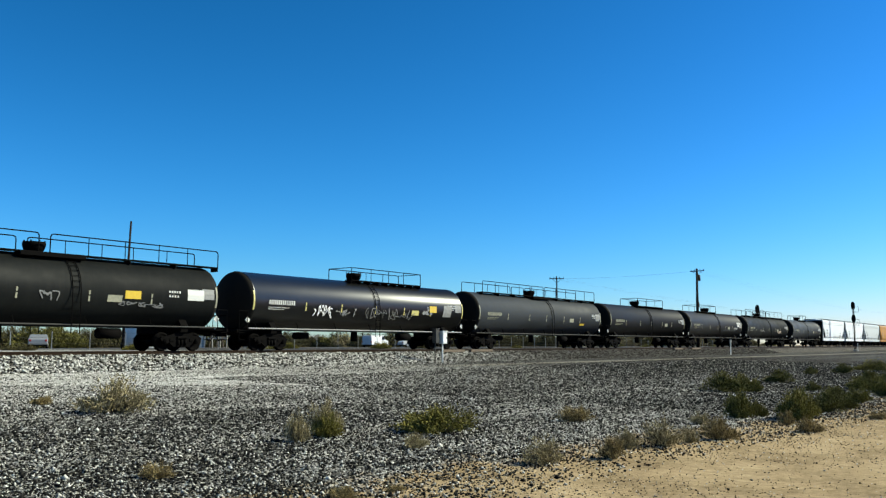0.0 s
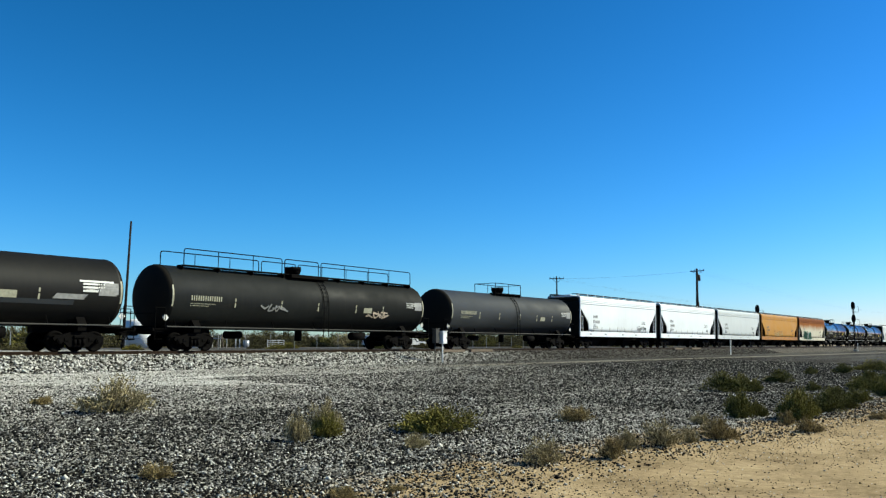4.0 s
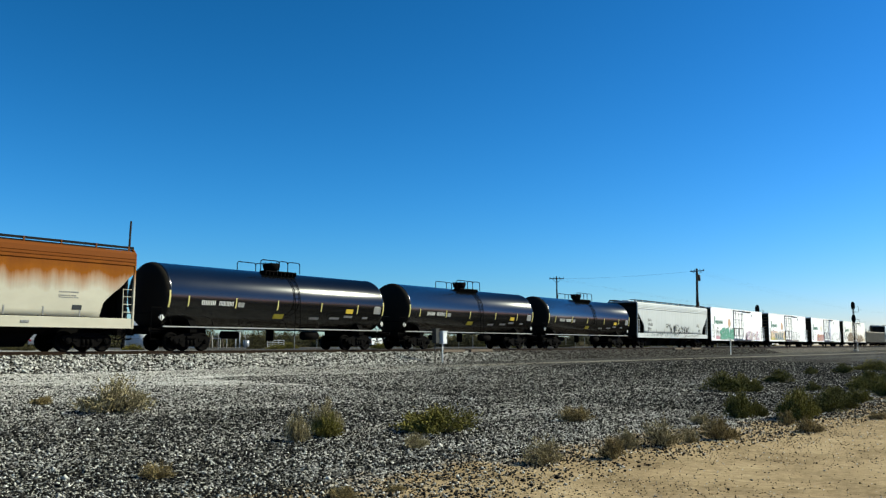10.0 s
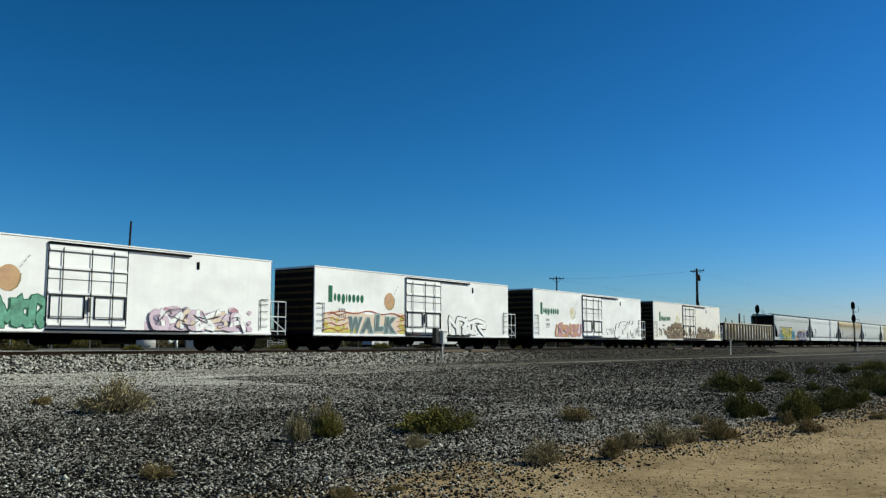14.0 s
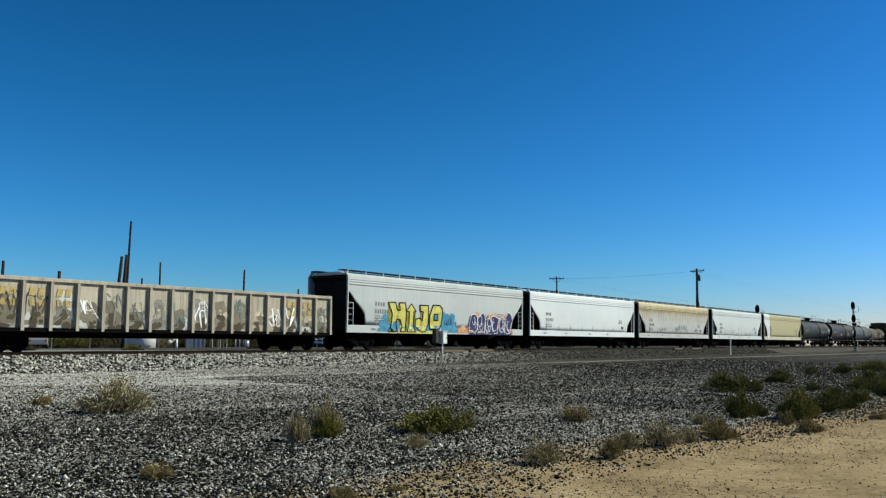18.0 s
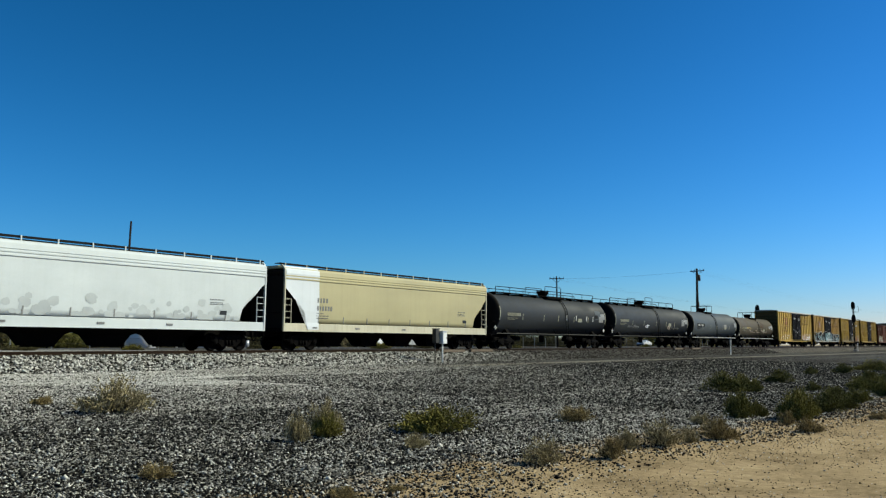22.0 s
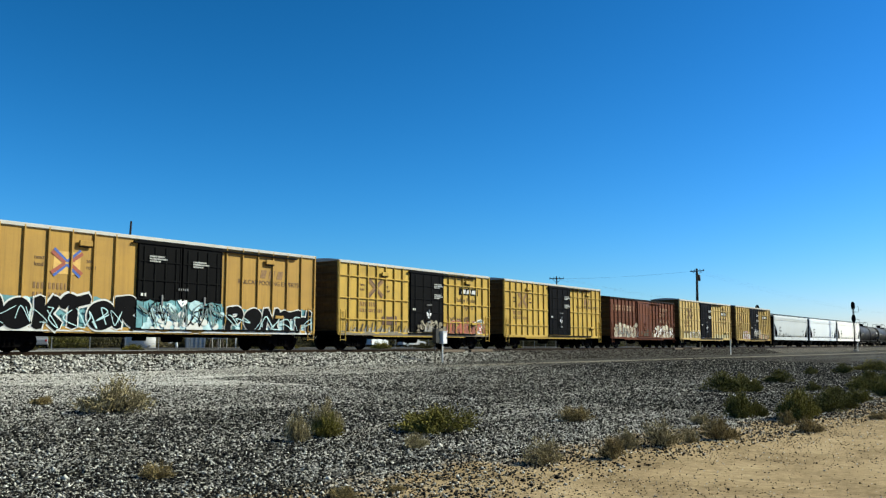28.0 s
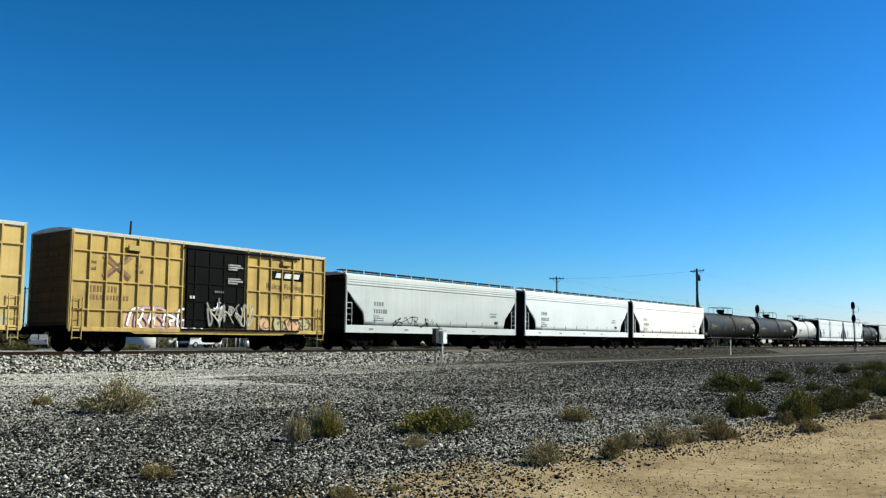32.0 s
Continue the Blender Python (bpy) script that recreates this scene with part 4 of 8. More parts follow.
    bars(car, lx, 2.86, [(0.95, 0.25, 0.19, 4), (1.3, 0.25, 0.13, 6), (0.6, 0.06, 0.07, 6), (1.0, 0.06, 0.07, 12), (1.0, 0.06, 0.05, 12)], M["letter_faint"], hop_y, rng=rng)
    bars(car, half - 3.6, 2.5, [(0.9, 0.05, 0.10, 10), (0.8, 0.04, 0.04, 12), (0.9, 0.04, 0.04, 12)], M["letter_faint"], hop_y, rng=rng)
    plate(car, "data_panel", half - 2.75, 1.85, 0.42, 0.2, M["letter_dark"], hop_y)
    for i in range(8):
        plate(car, "reflector", -half + 2.6 + (length - 5.2) * i / 7, 1.66, 0.06, 0.36, M["panel_grey"], hop_y)
    for k in (0.12, 0.3, 0.52, 0.7):
        plate(car, "sill_plate", -half + length * k, 1.22, 0.34, 0.09, M["letter_faint"], lambda z: 1.56)
    return car


# ---------------------------------------------------------------- box cars
def box_car(name, label, length, mat, seed, door_x, door_w, doors=1, eave=5.13, bottom=0.78, posts=19, h_ribs=(1.78, 3.01, 4.28), door_mat=None, roof=None, width=1.6, rib_h=0.07):
    car = thing(name, label, "box car", "freight train")
    rng = random.Random(seed)
    half = length / 2
    # Ends get a darker paint than the sides to stand for their shade.
    end_mat = M["end_shade_brown"]
    g = Geo()
    g.box((0, 0, (eave + 1.0) / 2), (length - 0.08, 2 * width - 0.12, eave - 1.0), 0.02)
    part("body", g, mat, car)
    for s in (-1, 1):
        y = s * (width - 0.03)
        d0, d1 = door_x - door_w / 2, door_x + door_w / 2
        for i in range(posts + 1):
            x = -half + 0.06 + (length - 0.12) * i / posts
            if s < 0 and d0 - 0.15 < x < d1 + 0.15 or s > 0 and d0 - 0.15 < x < d1 + 0.15:
                continue
            g = Geo()
            g.box((x, y - s * 0.01, (eave + 1.0) / 2), (0.075, 0.15, eave - 1.05), 0.012)
            part("side_post", g, mat, car)
        for z in h_ribs:
            for a, b in ((-half + 0.1, d0 - 0.1), (d1 + 0.1, half - 0.1)):
                part("belt_rib", Geo().box(((a + b) / 2, y - s * 0.005, z), (b - a, 0.12 if rib_h > 0.05 else 0.08, rib_h), 0.012), mat, car)
        g = Geo()
        g.box((0, s * (width - 0.02), 0.95), (length, 0.08, 0.2), 0.02)
        g.prism([(-half + 2.7, 0.9), (half - 2.7, 0.9), (half - 3.2, bottom), (-half + 3.2, bottom)], s * (width - 0.05), s * (width - 0.01))
        part("side_sill", g, mat, car)
        g = Geo()
        g.box((0, s * (width - 0.02), eave - 0.05), (length, 0.1, 0.16), 0.02)
        part("eave_rail", g, roof or M["roof_white"], car)
        for e in (-1, 1):
            ladder(car, e * (half - 0.35), s * (width + 0.05), 0.5, 2.3, mat, 0.42, 0.42)
        dw = door_w / doors
        for i in range(doors):
            xc = d0 + dw * (i + 0.5)
            g = Geo().box((xc, s * (width + 0.0), (eave + 1.05) / 2 - 0.05), (dw - 0.04, 0.09, eave - 1.25), 0.02)
            door = part("door", g, door_mat or M["black_door"], car, "sliding plug door")
            for z in (1.5, 2.35, 3.2, 4.05):
                if z < eave - 0.6:
                    part("door_rib", Geo().box((xc, s * (width + 0.06), z), (dw - 0.12, 0.05, 0.07), 0.01), door_mat or M["black_door"], door)
            for q in (-1, 1):
                part("door_stile", Geo().box((xc + q * (dw / 2 - 0.08), s * (width + 0.05), (eave + 1.05) / 2 - 0.05), (0.08, 0.04, eave - 1.3), 0.01), door_mat or M["black_door"], door)
            g = Geo()
            for q in (-0.36, -0.12, 0.12, 0.36):
                g.rod((xc + dw * q, s * (width + 0.085), 1.1), (xc + dw * q, s * (width + 0.085), eave - 0.4), 0.02, 6)
            g.box((xc, s * (width + 0.1), 1.95), (0.5, 0.05, 0.12), 0.01)
            part("lock_bar", g, door_mat or M["dull_black"], door)
            part("lock_handle", Geo().box((xc + 0.1, s * (width + 0.12), 2.3), (0.1, 0.06, 0.5), 0.01).box((xc + 0.1, s * (width + 0.12), 1.75), (0.34, 0.06, 0.12), 0.01), M["letter_faint"] if not door_mat else door_mat, door)
        for z in (eave - 0.26, 1.0):
            part("door_track", Geo().box((door_x + door_w / 2, s * (width + 0.05), z), (door_w * 2.1, 0.11, 0.09), 0.01), M["black_door"] if door_mat is None else door_mat, car)
    g = Geo()
    sec = [(-width - 0.02, eave), (-0.8, eave + 0.1), (0, eave + 0.13), (0.8, eave + 0.1), (width + 0.02, eave), (width + 0.02, eave - 0.03), (-width - 0.02, eave - 0.03)]
    g.prism(sec, -half - 0.02, half + 0.02, "x")
    k = int(length / 1.1)
    for i in range(k + 1):
        x = -half + length * i / k
        g.prism([(a, z + 0.035) if j < 5 else (a, z) for j, (a, z) in enumerate(sec)], x - 0.04, x + 0.04, "x")
    part("roof", g, roof or M["roof_white"], car)
    for e in (-1, 1):
        for i in range(9):
            z = 1.3 + (eave - 1.6) * i / 8
            part("end_rib", Geo().prism([(e * (half - 0.06), z - 0.14), (e * (half + 0.03), z - 0.05), (e * (half + 0.03), z + 0.05), (e * (half - 0.06), z + 0.14)], -width + 0.12, width - 0.12), end_mat, car)
        part("end_wall", Geo().box((e * (half - 0.028), 0, (eave + 1.0) / 2), (0.03, 2 * width - 0.2, eave - 1.1)), end_mat, car, "ribbed end wall coloured dark brown for its shade")
        for y in (-1, 1):
            part("corner_post", Geo().box((e * (half - 0.02), y * (width - 0.05), (eave + 0.9) / 2), (0.12, 0.12, eave - 0.95), 0.02), mat, car)
        g = Geo()
        g.box((e * (half - 0.05), 0, 0.98), (0.2, 2 * width - 0.1, 0.24), 0.02)
        g.box((e * (half + 0.18), 0, 1.05), (0.35, 2.2, 0.04))
        part("end_sill", g, M["iron"], car)
        bogie(car, e * (half - 1.95))
    g = Geo()
    g.box((0, 0, 0.82), (length - 0.4, 0.5, 0.36), 0.03)
    for i in range(9):
        g.box((-half + 2 + (length - 4) * i / 8, 0, 0.9), (0.12, 2 * width - 0.3, 0.18))
    g.rod((1.2, 0.7, 0.62), (2.2, 0.7, 0.62), 0.22, 10)
    g.box((-1.2, -0.8, 0.62), (0.6, 0.3, 0.3), 0.03)
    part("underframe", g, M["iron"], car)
    couplers(car, -half - 0.3, half + 0.3)
    return car


def reefer_car(name, label, length, mat, seed):
    car = thing(name, label, "refrigerator car", "freight train")
    half, width, eave = length / 2, 1.58, 4.6
    g = Geo()
    g.box((0, 0, (eave + 0.78) / 2), (length - 0.06, 2 * width, eave - 0.78), 0.035)
    part("body", g, mat, car)
    g = Geo()
    g.box((0, 0, eave + 0.03), (length - 0.02, 2 * width + 0.04, 0.07), 0.015)
    for i in range(16):
        g.box((-half + 0.4 + (length - 0.8) * i / 15, 0, eave + 0.075), (0.06, 2 * width - 0.1, 0.03))
    part("roof", g, mat, car)
    for s in (-1, 1):
        part("side_sill", Geo().box((0, s * (width + 0.01), 0.86), (length, 0.06, 0.12), 0.015), mat, car)
        d0, d1, t0, t1 = -2.1, 1.62, 1.0, 4.42
        g = Geo().box(((d0 + d1) / 2, s * (width + 0.025), (t0 + t1) / 2), (d1 - d0, 0.07, t1 - t0), 0.015)
        door = part("door", g, mat, car, "wide white plug door with lock bars")
        yo = width + 0.06
        for x in (d0 + 0.02, d1 - 0.02):
            part("door_stile", Geo().box((x, s * yo, (t0 + t1) / 2), (0.035, 0.06, t1 - t0), 0.01), M["dull_black"], door)
        for z in (4.2, 3.46, 2.42, 1.12):
            part("door_beam", Geo().box(((d0 + d1) / 2, s * (yo + 0.01), z), (d1 - d0 - 0.1, 0.09, 0.10), 0.01), mat, door)
            # Dark strip right below each beam, painted as the beam's shadow.
            part("door_seam", Geo().box(((d0 + d1) / 2, s * (yo + 0.004), z - 0.075), (d1 - d0 - 0.1, 0.06, 0.025)), M["dark_grey"], door)
        for z in (3.0, 1.45):
            part("door_seam", Geo().box(((d0 + d1) / 2, s * (yo - 0.006), z), (d1 - d0 - 0.1, 0.05, 0.03)), M["panel_grey"], door)
        for q in (0.17, 0.52, 0.80):
            part("lock_bar", Geo().rod((d0 + q * (d1 - d0), s * (yo + 0.07), 1.0), (d0 + q * (d1 - d0), s * (yo + 0.07), 4.3), 0.024, 6), M["mid_grey"], door)
        for q0, q1 in ((0.04, 0.45), (0.58, 0.97)):
            xa, xb = d0 + q0 * (d1 - d0), d0 + q1 * (d1 - d0)
            g = Geo()
            for x in (xa, xb):
                g.box((x, s * (yo + 0.02), 1.85), (0.04, 0.06, 0.95))
            for z in (2.3, 1.38):
                g.box(((xa + xb) / 2, s * (yo + 0.02), z), (xb - xa, 0.05, 0.03))
            part("lock_frame", g, M["dull_black"], door)
        part("lock_handle", Geo().box((d0 + 0.5 * (d1 - d0), s * (yo + 0.09), 1.95), (0.16, 0.05, 0.6), 0.02), M["dark_grey"], door)
        part("door_track", Geo().box(((d0 + 5.0) / 2, s * (width + 0.07), 4.47), (5.0 - d0, 0.1, 0.09), 0.015), M["black_door"], car)
        part("door_track", Geo().box(((d0 + 5.0) / 2, s * (width + 0.07), 0.9), (5.0 - d0, 0.1, 0.08), 0.015), M["black_door"], car)
        part("vent_slot", Geo().box((half - 4.75, s * (width + 0.02), 4.05), (0.13, 0.05, 0.36), 0.01), M["black_door"], car)
        for e in (-1, 1):
            g = Geo()
            for z in (1.25, 1.62, 1.99, 2.36):
                g.path([(e * (half - 0.75), s * width, z), (e * (half - 0.75), s * (width + 0.07), z), (e * (half - 0.3), s * (width + 0.07), z), (e * (half - 0.3), s * width, z)], 0.014, 5)
            part("grab_irons", g, M["dark_grey"], car)["kind"] = "stuff"
            part("grab_rail", Geo().path([(e * (half - 0.25), s * (width + 0.06), 2.6), (e * (half - 0.78), s * (width + 0.06), 2.6), (e * (half - 0.78), s * (width + 0.06), 1.05)], 0.022, 5), M["dark_grey"], car)
        # porch railings at the machinery end
        g = Geo()
        x0, x1 = half, half + 1.15
        for z in (1.0, 1.75, 2.55):
            g.rod((x0, s * 1.45, z), (x1, s * 1.45, z), 0.03, 6)
        for x in (x0 + 0.1, x0 + 0.6, x1):
            g.rod((x, s * 1.45, 0.8), (x, s * 1.45, 2.55), 0.03, 6)
        g.rod((x0, s * 1.45, 1.75), (x1, s * 1.45, 1.0), 0.03, 6)
        part("porch_railing", g, M["white"], car)
    for e in (-1, 1):
        # White car's ends are coloured dark in place of their shade.
        wall = part("end_wall", Geo().box((e * (half - 0.02), 0, 2.7), (0.04, 2 * width - 0.08, 3.7), 0.01), M["soot"], car, "ribbed end wall coloured near-black for its shade")
        for i in range(9):
            part("end_rib", Geo().box((e * (half + 0.01), 0, 1.2 + 3.2 * i / 8), (0.07, 2 * width - 0.2, 0.14), 0.025), M["end_shade_brown"], wall)
        g = Geo()
        g.box((e * (half - 0.2), 0, 0.78), (0.4, 2 * width - 0.1, 0.3), 0.02)
        bogie(car, e * (half - 1.7))
        part("end_sill", g, M["iron"], car)
    g = Geo()
    g.box((half + 0.55, 0, 0.82), (1.25, 2.9, 0.12), 0.02)
    g.box((half + 0.45, 0.35, 1.9), (0.75, 1.7, 1.9), 0.05)
    part("machinery_box", g, M["black"], car, "black cooling unit on the end porch")
    g = Geo()
    g.box((0, 0, 0.68), (length - 0.3, 0.6, 0.34), 0.03)
    g.rod((-2.2, -0.9, 0.55), (-0.6, -0.9, 0.55), 0.26, 12)
    g.box((1.8, -0.9, 0.52), (1.4, 0.6, 0.42), 0.04)
    part("underframe", g, M["iron"], car)
    couplers(car, -half - 0.5, half + 1.2)
    return car


def fruit_mark(car, length, dirty, surf, mark):
    """The shipper's mark in plain shapes: a tall green block, a row of green ovals, a round orange fruit and its straw."""
    x0 = -length / 2 + mark
    ink = M["letter_green"]

    def oval(cx, cz, w, h, mat=ink, lift=0.012, name="brand_mark"):
        g = Geo()
        n = 22
        blot(g, [(cx + w / 2 * math.cos(2 * math.pi * k / n), cz + h / 2 * math.sin(2 * math.pi * k / n)) for k in range(n)], surf, lift)
        part(name, g, mat, car)
    plate(car, "brand_mark", x0 + 0.33, 3.16, 0.30, 0.92, ink, surf)
    xx = x0 + 0.60
    for w, h in ((0.22, 0.44), (0.32, 0.48), (0.32, 0.60), (0.14, 0.46), (0.28, 0.48), (0.32, 0.48), (0.30, 0.46), (0.32, 0.48)):
        oval(xx + w / 2, 2.97 - (h - 0.46) / 2, w * 0.9, h)
        xx += w + 0.05
    cx = -length / 2 + 6.55
    oval(cx, 2.92, 0.98, 1.06, M["fruit"] if not dirty else M["fruit_faded"], 0.012, "fruit_mark")
    oval(cx - 0.12, 3.05, 0.5, 0.5, M["g_peach"] if not dirty else M["g_sand"], 0.018, "fruit_shine")
    g = Geo()
    ribbon(g, [(cx + 0.47, 3.1), (cx + 0.46, 2.85), (cx + 0.36, 2.6), (cx + 0.12, 2.43)], 0.06, surf, 0.024)
    part("fruit_shade", g, M["tan_streak"] if not dirty else M["panel_grey"], car)
    for k in range(3):
        g = Geo()
        ribbon(g, [(cx + 0.44 + 0.15 * k, 3.38 + 0.2 * k), (cx + 0.52 + 0.15 * k, 3.48 + 0.2 * k)], 0.05, surf, 0.02)
        part("straw_mark", g, M["light_grey"], car)
    bars(car, x0 + 1.0, 2.36, [(0.6, 0.17, 0.2, 4), (0.65, 0.17, 0.1, 4), (0.55, 0.05, 0.06, 6)], M["panel_grey"], surf)


def gondola_car(name, label, length, mat, seed):
    car = thing(name, label, "gondola car", "freight train")
    rng = random.Random(seed)
    half, width, top = length / 2, 1.55, 2.92
    for s in (-1, 1):
        g = Geo()
        g.box((0, s * (width - 0.06), (top + 0.9) / 2), (length, 0.08, top - 0.9))
        part("side_sheet", g, mat, car)
        for i in range(18):
            g = Geo()
            x = -half + 0.1 + (length - 0.2) * i / 17
            g.prism([(x - 0.07, 0.85), (x + 0.07, 0.85), (x + 0.06, top - 0.08), (x - 0.06, top - 0.08)], s * (width - 0.04), s * (width + 0.14))
            part("side_post", g, mat, car)
        g = Geo()
        g.box((0, s * (width - 0.0), top), (length + 0.05, 0.2, 0.16), 0.02)
        part("top_chord", g, mat, car)
        g = Geo()
        g.box((0, s * (width - 0.0), 0.88), (length, 0.18, 0.18), 0.02)
        part("side_sill", g, M["iron"], car)
    side = lambda z: width - 0.02
    for i in range(17):
        x = -half + 0.22 + (length - 0.2) * i / 17
        wide = (length - 0.2) / 17 - 0.24
        tone = rng.choice((M["pale"], M["light_grey"], M["g_tan"], M["panel_grey"]))
        cloud(car, x + 0.1, 1.0, wide - 0.2, rng.uniform(0.8, 1.7), tone, side, seed + i, 7, 0.004)
        cloud(car, x + 0.1, rng.uniform(0.98, 1.3), wide - 0.2, rng.uniform(0.7, 1.4), M["grime"], side, seed + 200 + i, 9, 0.009)
        cloud(car, x + 0.15, 0.98, wide - 0.3, rng.uniform(0.5, 0.9), M["tan_grey"], side, seed + 300 + i, 6, 0.014)
        if rng.random() < 0.6:
            cloud(car, x + 0.15, rng.uniform(1.4, 2.0), wide - 0.3, rng.uniform(0.4, 0.7), M["g_bone"], side, seed + 400 + i, 4, 0.018)
        if rng.random() < 0.75:
            scrawl(car, x, 1.1, wide, rng.uniform(0.8, 1.5), rng.choice((M["g_grey"], M["panel_grey"], M["tan_grey"], M["g_white"], M["panel_grey"])), side, seed + 40 + i, 3, 0.05, 0.02)
        if i in (1, 2, 3, 14, 15):
            for q in (0.3, 0.7):
                plate(car, "yellow_patch", x + wide * q, 2.42, wide * 0.26, 0.32, M["g_mustard"], side, 0.028, shear=0.2)
                plate(car, "yellow_patch", x + wide * q, 1.98, wide * 0.22, 0.26, M["g_mustard"], side, 0.028, shear=-0.2)
    for e in (-1, 1):
        g = Geo()
        g.box((e * (half - 0.06), 0, (top + 0.9) / 2), (0.1, 2 * width - 0.1, top - 0.9))
        for y in (-1.0, -0.35, 0.35, 1.0):
            g.box((e * (half + 0.03), y, (top + 0.9) / 2), (0.12, 0.12, top - 0.9), 0.02)
        part("end_wall", g, M["dark_grey"], car)
        bogie(car, e * (half - 1.9))
    g = Geo()
    g.box((0, 0, 0.95), (length - 0.1, 2 * width - 0.2, 0.12))
    g.box((0, 0, 0.75), (length - 0.2, 0.5, 0.34), 0.03)
    part("floor", g, M["iron"], car)
    for x, zt, lean, r in ((-8.3, 3.6, 0.0, 0.07), (-5.95, 3.35, 0.02, 0.08), (-3.3, 4.2, 0.28, 0.085), (-3.0, 4.3, 0.22, 0.09), (-1.0, 4.1, 0.0, 0.05), (4.0, 4.1, 0.06, 0.06), (-2.0, 3.3, 0.05, 0.05), (7.9, 3.3, 0.0, 0.06)):
        part("stake", Geo().rod((x, -1.2, 1.0), (x + lean, -1.2, zt), r, 7, r2=r * 0.8), M["wood_dark"], car, "upright dark timber stake")
    couplers(car, -half - 0.3, half + 0.3)
    return car


def words(parent, text, x, z, size, mat, y):
    """Readable words as a flat mesh on the near side."""
    cu = bpy.data.curves.new("words", "FONT")
    cu.body, cu.size, cu.extrude = text, size, 0.006
    tmp = bpy.data.objects.new("words", cu)
    me = bpy.data.meshes.new_from_object(tmp)
    bpy.data.objects.remove(tmp)
    me.materials.clear()
    me.materials.append(mat)
    ob = part("lettering", me, None, parent)
    ob["kind"] = "stuff"
    ob.matrix_local = pose(x, -y, z, 90, 0, 0)
    return ob


def pool_marks(car, length, door_x, door_w, logo, brand, slogan, seed, lx=-5.45, bx=4.8, body=None):
    """Crossed-arrow logo, brand blocks and data lines of the pool's box cars. lx: middle of the logo, bx: of the brand blocks."""
    surf = flat_box
    d0 = door_x - door_w / 2
    lz = 3.68
    if logo[1] is M["logo_blue"]:
        plate(car, "logo_ground", lx, lz, 1.2, 0.95, M["logo_ground"], surf, 0.010)
    for sx in (-1, 1):
        for sz in (-1, 1):
            g = Geo()
            ribbon(g, [(lx + sx * 0.03, lz + sz * 0.09), (lx + sx * 0.56, lz + sz * 0.54)], 0.11, surf, 0.022)
            part("pool_logo", g, logo[1], car)
            g = Geo()
            ribbon(g, [(lx + sx * 0.14, lz + sz * 0.04), (lx + sx * 0.64, lz + sz * 0.41)], 0.15, surf, 0.026)
            part("pool_logo", g, logo[0], car)
    rng = random.Random(seed)
    for k, text in enumerate(("next", "load", "any", "road")):
        words(car, text, lx - 1.42 if k < 2 else lx + 0.88, lz + (0.08 if k % 2 == 0 else -0.2), 0.24, M["letter_brown"], 1.548)
    bars(car, lx - 1.45, 2.82, [(1.5, 0.26, 0.14, 9), (2.1, 0.20, 0.2, 13)], M["letter_bleached"], surf, rng=rng)
    if brand == "plate":
        plate(car, "brand_plate", bx, 3.92, 2.3, 0.46, M["black_door"], surf, 0.02)
        for k in range(3):
            plate(car, "brand_mark", bx - 0.62 + 0.62 * k, 3.92, 0.46, 0.26, M["letter_white"], lambda z: 1.566, 0.012, shear=0.3)
    else:
        for k in range(3):
            plate(car, "brand_mark", bx - 0.55 + 0.58 * k, 3.92, 0.36, 0.42, M["letter_bleached"], surf, 0.010, shear=0.25)
    if slogan:
        words(car, "RAILCAR POOLING EXPERTS", bx - 2.25, 3.36, 0.33, M["letter_brown"], 1.548)
    else:
        words(car, "Railcar Pooling", bx - 1.5, 3.2, 0.42, M["letter_brown"], 1.548)
        words(car, "Experts", bx - 0.7, 2.72, 0.42, M["letter_brown"], 1.548)
    dr = lambda z: 1.71
    for k in range(2):
        xx, zz = (d0 + door_w * (0.12 + 0.5 * k), 4.32 - 0.1 * k) if door_w > 4 else (d0 + door_w * 0.68, 4.25 - 0.68 * k)
        bars(car, xx, zz, [(0.8, 0.07, 0.04, 12), (0.95, 0.07, 0.04, 14), (0.6, 0.07, 0.04, 9)], M["letter_white"], dr, rng=rng)
    bars(car, d0 + door_w * 0.45, 2.9, [(0.6, 0.1, 0.1, 5)], M["letter_faint"], dr, rng=rng)
    scrawl(car, d0 + door_w * 0.45, 2.0, 0.5, 0.35, M["g_white"], dr, seed + 900, 2, 0.06)
    bars(car, d0 + 0.15, 2.6, [(0.35, 0.14, 0.1, 2)], M["letter_white"], dr, rng=rng)
    for q, zz in ((lx + 0.75, 4.56), (bx - 0.2, 4.56), (bx + 0.5, 1.72)):
        part("bracket_plate", Geo().box((q, -1.66, zz), (0.6, 0.1, 0.24 if zz > 3 else 0.16), 0.02), body, car)
        # Black strip for the shaded underside of the bracket.
        part("bracket_foot", Geo().box((q, -1.64, zz - (0.15 if zz > 3 else 0.1)), (0.56, 0.09, 0.05), 0.01), M["black_door"], car)


flat_box = lambda z: 1.542


# ---------------------------------------------------------------- ground and track
def ground_z(x, y):
    """Height of the open ground: level by the camera, rising gently to the foot of the ballast."""
    if y < -30:
        base = 0.0
    elif y < -4.3:
        base = 0.5 * (y + 30) / 25.7
    elif y < 5.0:
        base = 0.5
    else:
        base = 0.5 + 0.7 * min(1.0, (y - 5.0) / 5.0)
    near = max(0.0, 1 - math.hypot(x - 20, y + 20) / 60)
    return base + near * (0.05 * noise.noise((x * 0.25, y * 0.25, 3.1)) + 0.02 * noise.noise((x * 0.9, y * 0.9, 7.7)))


def sand_edge(x):
    """Where the stony ground gives way to sand, in y."""
    return -28.6 - 0.115 * x


